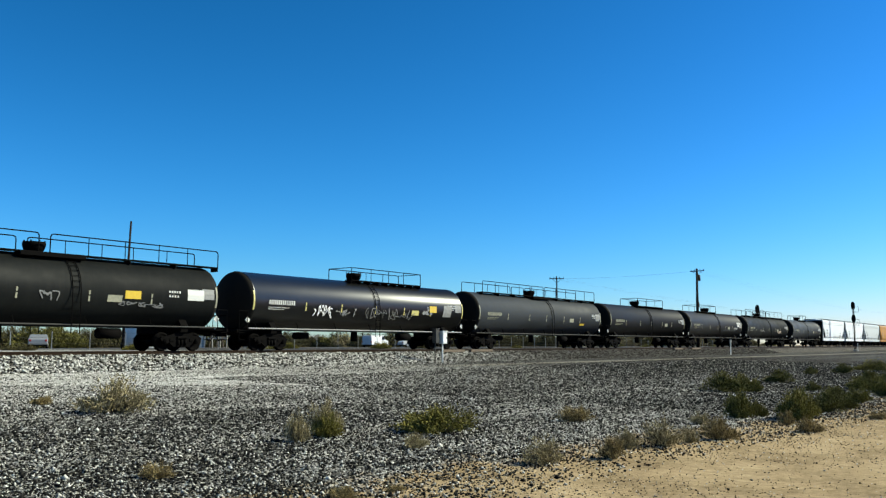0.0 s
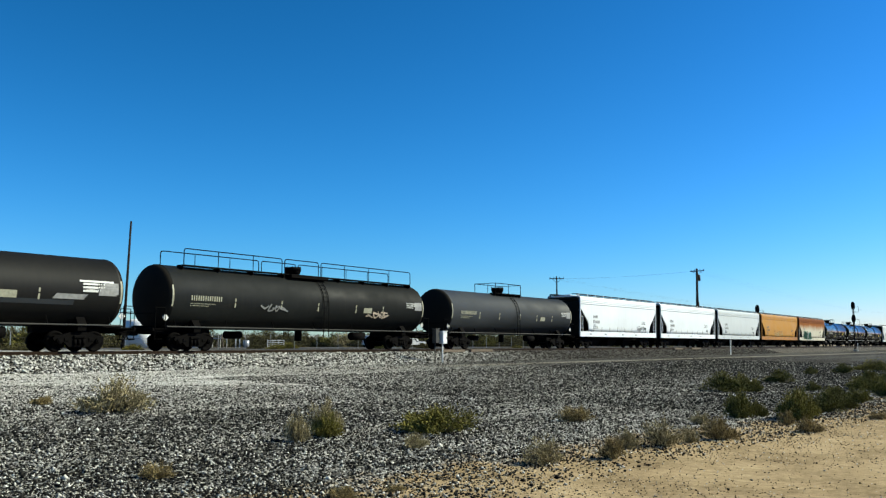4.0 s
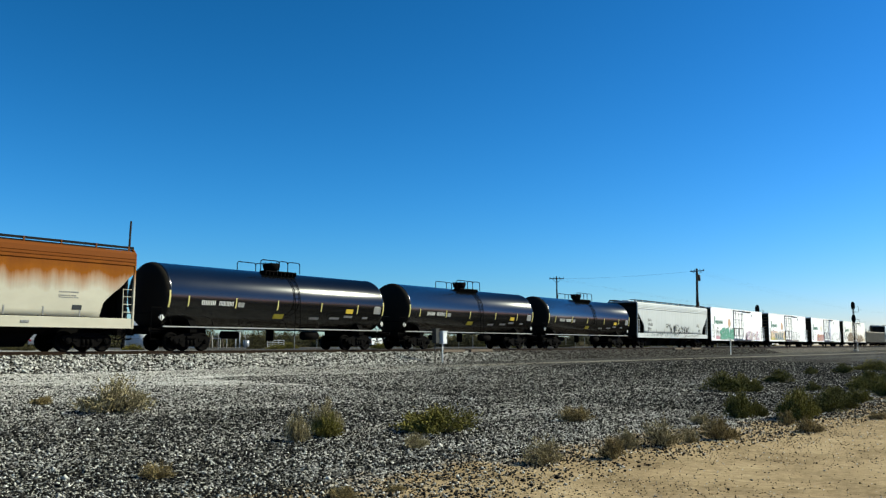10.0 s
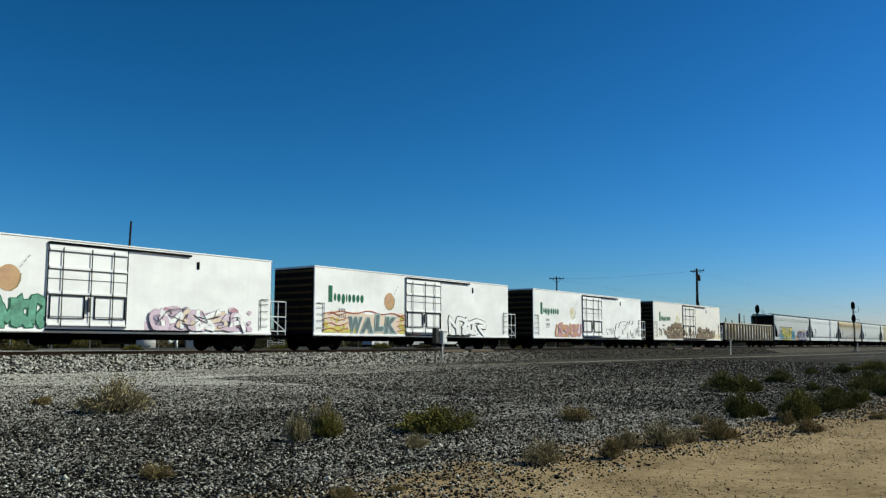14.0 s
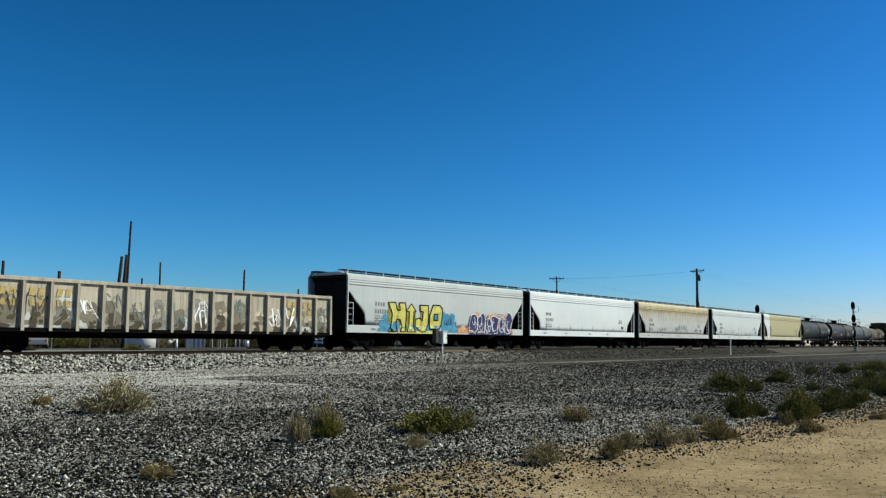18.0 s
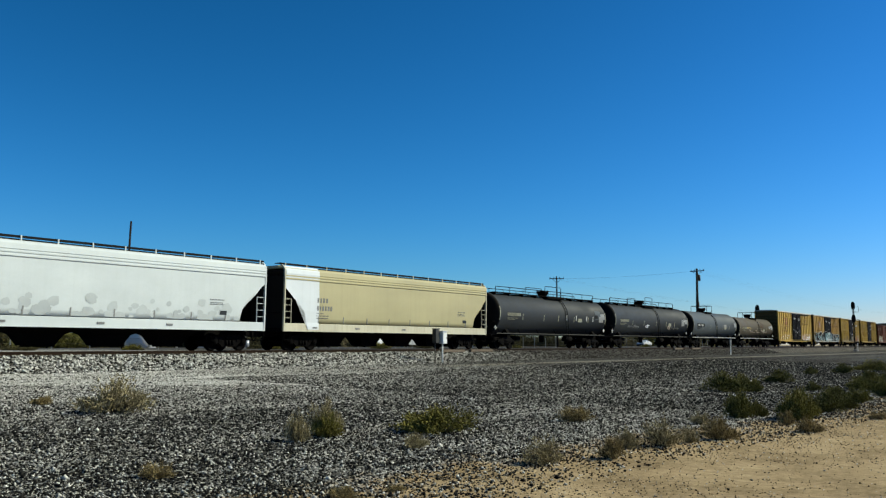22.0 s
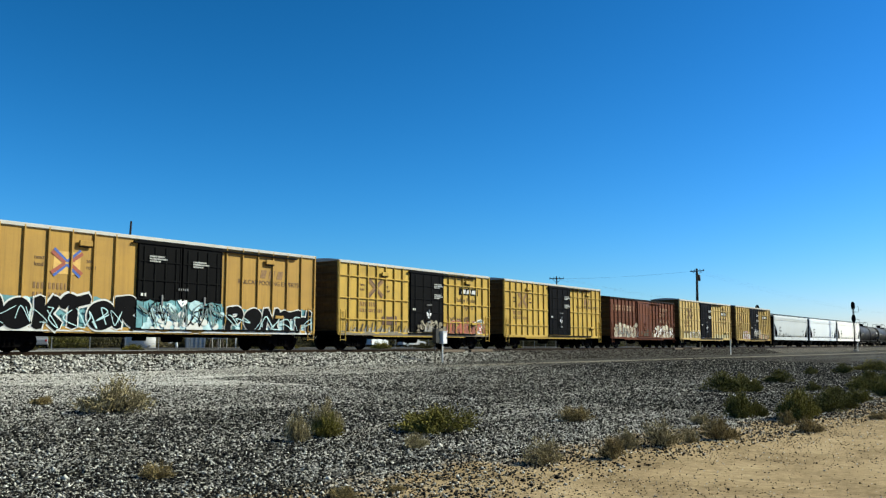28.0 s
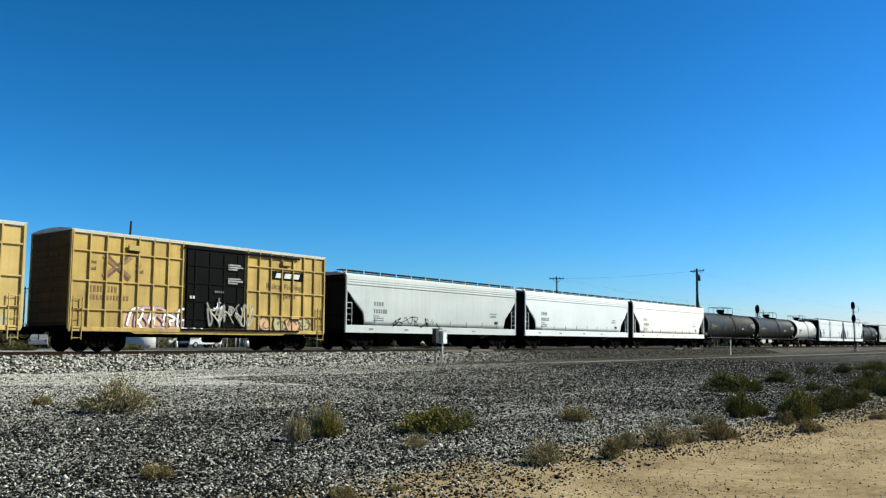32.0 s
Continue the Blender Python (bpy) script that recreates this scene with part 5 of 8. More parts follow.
def axis_steps(lo, hi, near_lo, near_hi, fine, grow):
    out = list(np.arange(near_lo, near_hi, fine))
    step, v = fine, near_lo
    while v > lo:
        step *= grow
        v -= step
        out.insert(0, max(v, lo))
    step, v = fine, out[-1]
    while v < hi:
        step *= grow
        v += step
        out.append(min(v, hi))
    return out


def build_ground():
    xs = axis_steps(-3000, 3000, -5, 60, 0.5, 1.25)
    ys = axis_steps(-3000, 3000, -36, 11, 0.4, 1.25)
    vs = [(x, y, ground_z(x, y)) for x in xs for y in ys]
    n = len(ys)
    fs = [(i * n + k, (i + 1) * n + k, (i + 1) * n + k + 1, i * n + k + 1) for i in range(len(xs) - 1) for k in range(n - 1)]
    m, nn, l, b = nodes_of("stony_ground", 0.95, 0, 0.03)
    tc = nn.new("ShaderNodeTexCoord")
    sep = nn.new("ShaderNodeSeparateXYZ")
    l.new(tc.outputs["Object"], sep.inputs[0])

    def math_node(op, a, bb, c=None):
        q = nn.new("ShaderNodeMath")
        q.operation = op
        for i, v in enumerate((a, bb, c)):
            if v is None:
                continue
            if isinstance(v, (int, float)):
                q.inputs[i].default_value = v
            else:
                l.new(v, q.inputs[i])
        return q.outputs[0]
    vec = coords(nn, l, (1, 1, 1), False)
    v1 = nn.new("ShaderNodeTexVoronoi")
    v1.inputs["Scale"].default_value = 17.0
    l.new(vec, v1.inputs["Vector"])
    v2 = nn.new("ShaderNodeTexVoronoi")
    v2.inputs["Scale"].default_value = 40.0
    l.new(vec, v2.inputs["Vector"])
    sv = nn.new("ShaderNodeSeparateColor")
    l.new(v1.outputs["Color"], sv.inputs[0])
    patch = noise_of(nn, l, vec, 0.22, 4.0)
    speck = ramp_of(nn, l, sv.outputs[0], [(0.0, (0.002, 0.002, 0.002)), (0.5, (0.010, 0.0095, 0.008)), (0.66, (0.075, 0.071, 0.061)), (0.80, (0.5, 0.475, 0.41)), (1.0, (0.95, 0.915, 0.82))])
    pale = ramp_of(nn, l, sv.outputs[1], [(0.0, (0.16, 0.155, 0.14)), (0.4, (0.70, 0.67, 0.60)), (1.0, (1.25, 1.21, 1.10))])
    # wheel-worn pale lanes that run along the line
    lane = noise_of(nn, l, coords(nn, l, (0.02, 0.34, 1), False), 1.0, 5.0, 0.65)
    lane_f = ramp_of(nn, l, math_node("ADD", lane, math_node("MULTIPLY", patch, 0.35)), [(0.60, grey(0)), (0.80, grey(1))])
    near_track = nn.new("ShaderNodeMapRange")
    near_track.inputs["From Min"].default_value, near_track.inputs["From Max"].default_value = -22.0, -14.0
    l.new(sep.outputs["Y"], near_track.inputs["Value"])
    west = nn.new("ShaderNodeMapRange")
    west.inputs["From Min"].default_value, west.inputs["From Max"].default_value = 58.0, 20.0
    l.new(sep.outputs["X"], west.inputs["Value"])
    broad = math_node("MULTIPLY", near_track.outputs[0], west.outputs[0])
    ruts = noise_of(nn, l, coords(nn, l, (0.05, 1.3, 1), False), 1.0, 6.0, 0.7)
    ruts_f = ramp_of(nn, l, ruts, [(0.38, grey(0.45)), (0.60, grey(1.6))])
    f = math_node("MAXIMUM", math_node("MULTIPLY", lane_f, 0.7), math_node("MULTIPLY", broad, ruts_f))
    stone = mix_of(nn, l, f, speck, pale)
    trk = math_node("ADD", math_node("MULTIPLY_ADD", sep.outputs["X"], 0.316, 15.93), sep.outputs["Y"])
    trw = math_node("ADD", math_node("ABSOLUTE", trk, 0.0), math_node("MULTIPLY_ADD", lane, 1.2, -0.6))
    near_x = nn.new("ShaderNodeMapRange")
    near_x.inputs["From Min"].default_value, near_x.inputs["From Max"].default_value = 30.0, 23.0
    l.new(sep.outputs["X"], near_x.inputs["Value"])
    stone = mix_of(nn, l, math_node("MULTIPLY", ramp_of(nn, l, trw, [(0.25, grey(0.7)), (0.7, grey(0))]), near_x.outputs[0]), stone, pale)
    # dark cinders spread over the stretch farther up the line
    east = nn.new("ShaderNodeMapRange")
    east.inputs["From Min"].default_value, east.inputs["From Max"].default_value = 20.0, 44.0
    l.new(math_node("ADD", sep.outputs["X"], math_node("MULTIPLY_ADD", patch, 24.0, -12.0)), east.inputs["Value"])
    stone = mix_of(nn, l, math_node("MULTIPLY", east.outputs[0], 0.8), stone, (0.018, 0.016, 0.0135))
    mott = noise_of(nn, l, coords(nn, l, (0.5, 1.6, 1), False), 2.2, 6.0, 0.75)
    stone = mix_of(nn, l, ramp_of(nn, l, mott, [(0.40, grey(0.4)), (0.56, grey(0))]), stone, (0.020, 0.017, 0.014))
    # pale haul road along the foot of the bank
    rdx = math_node("ADD", sep.outputs["Y"], math_node("MULTIPLY_ADD", sep.outputs["X"], 0.03, 6.8))
    rdw = math_node("ADD", math_node("ABSOLUTE", rdx, 0.0), math_node("MULTIPLY_ADD", mott, 1.6, -0.8))
    rdf = ramp_of(nn, l, rdw, [(0.5, grey(0.75)), (0.95, grey(0))])
    stone = mix_of(nn, l, math_node("MULTIPLY", rdf, east.outputs[0]), stone, (0.22, 0.20, 0.16))
    # sand
    wob = noise_of(nn, l, vec, 0.8, 6.0, 0.68)
    edge = math_node("ADD", math_node("MULTIPLY_ADD", sep.outputs["X"], 0.115, 28.6), sep.outputs["Y"])
    edge = math_node("ADD", edge, math_node("MULTIPLY_ADD", wob, 6.0, -4.0))
    sandf = nn.new("ShaderNodeMapRange")
    sandf.inputs["From Min"].default_value, sandf.inputs["From Max"].default_value = 0.25, -0.55
    l.new(edge, sandf.inputs["Value"])
    fine = noise_of(nn, l, vec, 7.0, 8.0, 0.8)
    sand = ramp_of(nn, l, math_node("MULTIPLY_ADD", fine, 0.5, math_node("MULTIPLY", wob, 0.5)), [(0.34, (0.11, 0.077, 0.044)), (0.41, (0.26, 0.188, 0.105)), (0.50, (0.42, 0.305, 0.172)), (0.62, (0.60, 0.455, 0.27))])
    far = nn.new("ShaderNodeMapRange")
    far.inputs["From Min"].default_value, far.inputs["From Max"].default_value = 45.0, 120.0
    l.new(sep.outputs["Y"], far.inputs["Value"])
    sf = math_node("MAXIMUM", sandf.outputs[0], far.outputs[0])
    l.new(mix_of(nn, l, sf, stone, sand), b.inputs["Base Color"])
    hgt = math_node("ADD", math_node("MULTIPLY", v1.outputs["Distance"], -1.0), math_node("MULTIPLY", v2.outputs["Distance"], -0.4))
    hh = nn.new("ShaderNodeMix")
    hh.data_type = "FLOAT"
    l.new(sf, hh.inputs[0])
    l.new(hgt, hh.inputs[2])
    l.new(math_node("MULTIPLY", fine, 0.35), hh.inputs[3])
    bump_of(nn, l, b, hh.outputs[0], 0.9, 0.05)
    me = bpy.data.meshes.new("ground")
    me.from_pydata(vs, [], fs)
    me.polygons.foreach_set("use_smooth", [True] * len(fs))
    me.materials.append(m)
    return tagged(new("ground", me), "open desert ground of dark gravel, pale stones and tan sand", "ground", "", "structure")


def stones_mesh(name, pts, sizes, mat, rng):
    """Many small angular stones in one mesh: squashed, twisted octahedra."""
    n = len(pts)
    base = np.array([(1, 0, 0), (-1, 0, 0), (0, 1, 0), (0, -1, 0), (0, 0, 1), (0, 0, -0.6)], float)
    v = base[None] * rng.uniform(0.6, 1.25, (n, 6, 1)) * np.stack([rng.uniform(0.8, 1.3, n), rng.uniform(0.6, 1.0, n), rng.uniform(0.55, 1.0, n)], 1)[:, None]
    v += rng.normal(0, 0.12, (n, 6, 3))
    a = rng.uniform(0, 2 * np.pi, n)
    t = rng.normal(0, 0.35, n)
    c, s = np.cos(a)[:, None], np.sin(a)[:, None]
    x, y, z = v[..., 0], v[..., 1], v[..., 2]
    y, z = y * np.cos(t)[:, None] - z * np.sin(t)[:, None], y * np.sin(t)[:, None] + z * np.cos(t)[:, None]
    v = np.stack([x * c - y * s, x * s + y * c, z], -1) * np.asarray(sizes)[:, None, None] + np.asarray(pts)[:, None, :]
    tri = np.array([(0, 2, 4), (2, 1, 4), (1, 3, 4), (3, 0, 4), (2, 0, 5), (1, 2, 5), (3, 1, 5), (0, 3, 5)])
    f = (tri[None] + 6 * np.arange(n)[:, None, None]).reshape(-1, 3)
    me = bpy.data.meshes.new(name)
    me.vertices.add(6 * n)
    me.vertices.foreach_set("co", v.reshape(-1))
    me.loops.add(f.size)
    me.loops.foreach_set("vertex_index", f.reshape(-1).astype(np.int32))
    me.polygons.add(len(f))
    me.polygons.foreach_set("loop_start", np.arange(0, f.size, 3, dtype=np.int32))
    me.update(calc_edges=True)
    me.materials.append(mat)
    return me


def cinder_mix(n, l, c, x0, x1):
    """Oily cinders and brown fines that cover the stones farther up the line."""
    tc = n.new("ShaderNodeTexCoord")
    sep = n.new("ShaderNodeSeparateXYZ")
    l.new(tc.outputs["Object"], sep.inputs[0])
    wander = noise_of(n, l, coords(n, l, (0.12, 0.5, 0.5), False), 1.0, 4.0)
    ad = n.new("ShaderNodeMath")
    ad.operation = "MULTIPLY_ADD"
    ad.inputs[1].default_value = 40.0
    l.new(wander, ad.inputs[0])
    l.new(sep.outputs["X"], ad.inputs[2])
    mr = n.new("ShaderNodeMapRange")
    mr.inputs["From Min"].default_value, mr.inputs["From Max"].default_value = x0 + 20, x1 + 20
    mr.inputs["To Max"].default_value = 0.8
    l.new(ad.outputs[0], mr.inputs["Value"])
    return mix_of(n, l, mr.outputs[0], c, (0.022, 0.017, 0.013))


def island_mat(name, stops, rough=0.9, cinders=None):
    m, n, l, b = nodes_of(name, rough, 0, 0.05)
    g = n.new("ShaderNodeNewGeometry")
    c = ramp_of(n, l, g.outputs["Random Per Island"], stops)
    if cinders:
        c = cinder_mix(n, l, c, *cinders)
    f = noise_of(n, l, coords(n, l, (1, 1, 1), False), 30.0, 3.0)
    l.new(mix_of(n, l, ramp_of(n, l, f, [(0.35, grey(0)), (0.7, grey(0.5))]), c, (0.02, 0.018, 0.016)), b.inputs["Base Color"])
    return m


def build_stones():
    rng = np.random.default_rng(5)
    dark = island_mat("gravel_dark", [(0.0, (0.003, 0.0033, 0.0032)), (0.58, (0.010, 0.0105, 0.0092)), (0.76, (0.08, 0.078, 0.067)), (0.88, (0.56, 0.54, 0.475)), (1.0, (1.22, 1.18, 1.07))], 0.9, (34.0, 66.0))
    # scattered over the fan that the open ground shows, denser towards the front
    n = 195000
    ang = np.radians(rng.uniform(HEADING - 31, HEADING + 31, n))
    dist = 6.0 + 22 * rng.uniform(0, 1, n) ** 1.7
    x, y = EYE[0] + dist * np.cos(ang), EYE[1] + dist * np.sin(ang)
    wob = np.array([1.5 * noise.noise((a * 0.55, b * 0.55, 1.3)) for a, b in zip(x, y)])
    e = y + 0.115 * x + 28.6 + wob
    tuft = np.array([noise.noise((a * 0.9, b * 0.9, 5.5)) for a, b in zip(x, y)])
    keep = (e > 0) & ((e + 2.2 * tuft > 0.9) | (rng.uniform(0, 1, n) < 0.35)) | (rng.uniform(0, 1, n) < np.where(x > 12, 0.62, 0.36) * np.exp(np.minimum(0, e) * np.where(x > 12, 0.75, 1.0))) | (rng.uniform(0, 1, n) < 0.04)
    x, y, dist = x[keep], y[keep], dist[keep]
    size = rng.uniform(0.009, 0.0225, len(x)) * (1 + 0.6 * (rng.uniform(0, 1, len(x)) < 0.09)) * np.where(y + 0.115 * x + 28.6 < -1, 0.6, 1.0)
    z = np.array([ground_z(a, b) for a, b in zip(x, y)]) + size * 0.25
    tagged(new("gravel", stones_mesh("gravel", np.stack([x, y, z], 1), size, dark, rng)), "loose dark grey angular gravel over the ground", "gravel", "", "stuff")
    # the same gravel farther up the line, round the bushes and as far as the haul road
    n = 70000
    x = 20 + 50 * rng.uniform(0, 1, n) ** 1.3
    y = sand_edge(x) - 0.5 + (sand_edge(x) * -1 - 9.5 - 0.03 * x) * rng.uniform(0, 1, n)
    size = rng.uniform(0.014, 0.034, n) * (0.7 + x / 60)
    z = np.array([ground_z(a, b) for a, b in zip(x, y)]) + size * 0.2
    grit = island_mat("gravel_farther", [(0.0, (0.003, 0.0033, 0.0032)), (0.60, (0.012, 0.0118, 0.010)), (0.77, (0.085, 0.082, 0.070)), (0.89, (0.46, 0.44, 0.385)), (1.0, (0.95, 0.915, 0.825))])
    tagged(new("gravel", stones_mesh("gravel", np.stack([x, y, z], 1), size, grit, rng)), "grey gravel round the desert bushes", "gravel", "", "stuff")
    # a thinner scatter over the service road
    n = 30000
    x = 4 + 76 * rng.uniform(0, 1, n) ** 1.5
    y = -4.6 - 22 * rng.uniform(0, 1, n)
    keep = rng.uniform(0, 1, n) < np.array([0.5 + 0.9 * noise.noise((a * 0.12, b * 0.5, 4.4)) for a, b in zip(x, y)])
    x, y = x[keep], y[keep]
    thin = (y < -15 - 2 * rng.uniform(0, 1, len(x))) | (x > 22 + 12 * rng.uniform(0, 1, len(x))) | (rng.uniform(0, 1, len(x)) < 0.3)
    x, y = x[thin], y[thin]
    size = rng.uniform(0.02, 0.05, len(x))
    z = np.array([ground_z(a, b) for a, b in zip(x, y)]) + size * 0.2
    tagged(new("scattered_stones", stones_mesh("scattered_stones", np.stack([x, y, z], 1), size, dark, rng)), "thin scatter of dark and white stones on the service road", "gravel", "", "stuff")
    n = 26000
    x, y = 5 + 36 * rng.uniform(0, 1, n), -4.8 - 13 * rng.uniform(0, 1, n)
    keep = rng.uniform(0, 1, n) < np.array([0.45 + 0.9 * noise.noise((a * 0.06, b * 0.9, 2.2)) for a, b in zip(x, y)])
    x, y = x[keep], y[keep]
    size = rng.uniform(0.012, 0.036, len(x))
    z = np.array([ground_z(a, b) for a, b in zip(x, y)]) + size * 0.25
    road_stone = island_mat("road_stone", [(0.0, (0.02, 0.02, 0.018)), (0.35, (0.12, 0.115, 0.10)), (0.65, (0.58, 0.56, 0.49)), (1.0, (1.2, 1.16, 1.05))])
    tagged(new("road_gravel", stones_mesh("road_gravel", np.stack([x, y, z], 1), size, road_stone, rng)), "fine pale gravel worn into the service road", "gravel", "", "stuff")
    # ballast stones on the near slope of the track bed
    pale = island_mat("ballast_stone", [(0.0, (0.004, 0.004, 0.004)), (0.33, (0.04, 0.039, 0.035)), (0.54, (0.46, 0.445, 0.40)), (1.0, (1.22, 1.19, 1.09))], 0.9, (38.0, 60.0))
    n = 42000
    x = 8 + 110 * rng.uniform(0, 1, n) ** 1.6
    u = rng.uniform(0, 1, n)
    y = -1.15 - u * 3.5
    z = np.where(y > -1.9, RAIL - 0.2, RAIL - 0.2 + (y + 1.9) * (RAIL - 0.2 - 0.47) / 2.5) + rng.normal(0, 0.02, n)
    size = rng.uniform(0.04, 0.095, n)
    tagged(new("ballast_stones", stones_mesh("ballast_stones", np.stack([x, y, z], 1), size, pale, rng)), "pale grey crushed ballast stones on the track bed", "ballast", "", "stuff")


def build_track():
    m, n, l, b = nodes_of("ballast_bed", 0.95, 0, 0.04)
    vec = coords(n, l, (1, 1, 1), False)
    v = n.new("ShaderNodeTexVoronoi")
    v.inputs["Scale"].default_value = 9.0
    l.new(vec, v.inputs["Vector"])
    sv = n.new("ShaderNodeSeparateColor")
    l.new(v.outputs["Color"], sv.inputs[0])
    c = ramp_of(n, l, sv.outputs[0], [(0.0, (0.012, 0.012, 0.011)), (0.45, (0.16, 0.155, 0.135)), (0.95, (0.95, 0.91, 0.82))])
    c = cinder_mix(n, l, c, 38.0, 60.0)
    patch = noise_of(n, l, coords(n, l, (0.06, 0.5, 0.5), False), 1.0, 4.0)
    l.new(mix_of(n, l, ramp_of(n, l, patch, [(0.45, grey(0)), (0.75, grey(0.6))]), c, (0.085, 0.075, 0.062)), b.inputs["Base Color"])
    bump_of(n, l, b, v.outputs["Distance"], -0.9, 0.08)
    t = RAIL - 0.2
    g = Geo().prism([(-4.6, 0.42), (-4.2, 0.5), (-1.9, t), (1.9, t), (4.2, 0.5), (4.6, 0.42)], -400, 1500, "x")
    bed = part("track_bed", g, m, None)
    tagged(bed, "raised railway track bed of pale crushed ballast", "track bed", "", "structure")
    prof = [(-0.075, 0), (0.075, 0), (0.07, 0.02), (0.012, 0.04), (0.012, 0.13), (0.037, 0.14), (0.037, 0.17), (0.03, 0.178), (-0.03, 0.178), (-0.037, 0.17), (-0.037, 0.14), (-0.012, 0.13), (-0.012, 0.04), (-0.07, 0.02)]
    rail_m = plain("rail_rust", (0.035, 0.022, 0.014), 0.6, 0.2, 0.3, 5)
    for s in (-1, 1):
        ob = part("rail", Geo().prism([(a + s * 0.755, z + RAIL - 0.178) for a, z in prof], -400, 1500, "x"), rail_m, None)
        tagged(ob, "rust-brown steel running rail on the ballast", "rail", "rails", "structure")
    tie = Geo().box((0, 0, 0), (0.23, 2.6, 0.18), 0.015).mesh("sleeper", M["wood_dark"])
    for i in range(260):
        part("sleeper", tie, None, bed, "", pose(6 + i * 0.5, 0, RAIL - 0.268))
    return bed


build_ground()
build_track()
build_stones()

# ---------------------------------------------------------------- the train
flat = lambda z: 1.546
flat_r = lambda z: 1.58
SPEED = 22.087
TRAIN = []      # (car, place of its middle along the track at 16 s)


def place(car, front, rear):
    TRAIN.append((car, (front + rear) / 2))
    return car


def tank(front, rear, *a, **k):
    return place(tank_car("tank_car", a[0], rear - front, *a[1:], **k), front, rear)


def hopper(front, rear, *a, **k):
    return place(hopper_car("hopper_car", a[0], rear - front, *a[1:], **k), front, rear)


def boxcar(front, rear, *a, **k):
    return place(box_car("box_car", a[0], rear - front, *a[1:], **k), front, rear)


def reefer(front, rear, label, mat, seed, dirty, mark=1.0):
    car = place(reefer_car("refrigerator_car", label, rear - front, mat, seed), front, rear)
    fruit_mark(car, rear - front, dirty, flat_r, mark)
    return car


# tanks at the head of the train
c = tank(-345.9, -325.2, "dull black tank car with a full-length roof walkway", M["dull_black"], (-9.4, 10.4), 1.4, 1, hoops=((-9.4, 1.1), (1.6, 10.4)))
ts = lambda z: math.sqrt(max(0.0, TANK_R ** 2 - (z - TANK_Z) ** 2))
plate(c, "warning_panel", 5.24, 2.5, 0.8, 0.36, M["stripe_yellow"], ts, 0.02)
plate(c, "pale_panel", 8.65, 2.62, 0.95, 0.5, M["letter_white"], ts, 0.024)
bars(c, 7.1, 2.78, [(0.7, 0.1, 0.1, 5), (0.6, 0.1, 0.1, 4)], M["letter_white"], ts)
scrawl(c, 0.9, 2.1, 0.8, 0.4, M["letter_faint"], ts, 301, 3, 0.05)
scrawl(c, 4.6, 1.95, 2.2, 0.25, M["letter_faint"], ts, 302, 5, 0.05)
c = tank(-323.7, -304.1, "satin black tank car with white scrawls along its side", M["black_satin"], (-1.3, 5.4), -0.1, 2, letters=M["letter_white"])
scrawl(c, -5.2, 1.75, 1.7, 0.75, M["g_white"], ts, 3, 5, 0.05)
scrawl(c, -3.2, 1.85, 1.6, 0.5, M["panel_grey"], ts, 303, 4, 0.05)
plate(c, "warning_panel", 6.0, 2.58, 0.75, 0.42, M["stripe_yellow"], ts, 0.02)
cloud(c, 4.9, 2.2, 0.9, 0.55, M["panel_grey"], ts, 103, 12)
plate(c, "pale_patch", 7.6, 2.5, 0.9, 0.75, M["panel_grey"], ts, 0.02, shear=0.2)
scrawl(c, -0.6, 1.75, 4.6, 0.72, M["panel_grey"], ts, 4, 10, 0.045)
c = tank(-302.8, -282.6, "dull slate-grey tank car with a full-length roof walkway", M["slate"], (-8.4, 9.7), -0.2, 5, hoops=((-8.4, -1.6), (-1.4, 0.5), (0.7, 9.7)))
plate(c, "warning_panel", 6.2, 2.0, 0.8, 0.16, M["stripe_yellow"], ts, 0.02)
plate(c, "pale_patch", 9.0, 2.55, 0.7, 0.4, M["panel_grey"], ts, 0.02)
c = tank(-281.3, -262.1, "dull black tank car with a short railed platform", M["black"], (-1.7, 4.7), -0.4, 6)
c = tank(-261.0, -242.1, "black tank car with pale panels near one end", M["brown_black"], (-4.8, 1.1), -0.05, 7)
for k in range(4):
    plate(c, "pale_bar", 7.5 + 0.3 * (k == 3), 2.86 - 0.15 * k if k < 3 else 2.98, 0.7 if k < 3 else 1.6, 0.08, M["letter_white"], ts, 0.024)
plate(c, "pale_patch", 8.35, 2.6, 0.85, 0.42, M["panel_grey"], ts, 0.02, shear=0.2)
plate(c, "grey_smear_patch", 6.6, 2.3, 1.4, 0.22, M["panel_grey"], ts, 0.018, shear=0.8)
plate(c, "grey_band", 4.3, 2.05, 5.0, 0.2, M["slate"], ts, 0.014)
c = tank(-240.3, -220.2, "dull black tank car with a full-length roof walkway", M["dull_black"], (-8.6, 9.0), -0.5, 8, hoops=((-8.6, -2.2), (-2.0, 0.6), (0.8, 9.0)))
scrawl(c, -4.2, 2.0, 1.9, 0.4, M["panel_grey"], ts, 9, 4, 0.07)
scrawl(c, 4.2, 1.85, 2.0, 0.4, M["g_tan"], ts, 109, 4, 0.06)
c = tank(-217.8, -199.8, "slate-grey tank car with a short railed platform", M["slate"], (-2.2, 1.4), -0.5, 10)

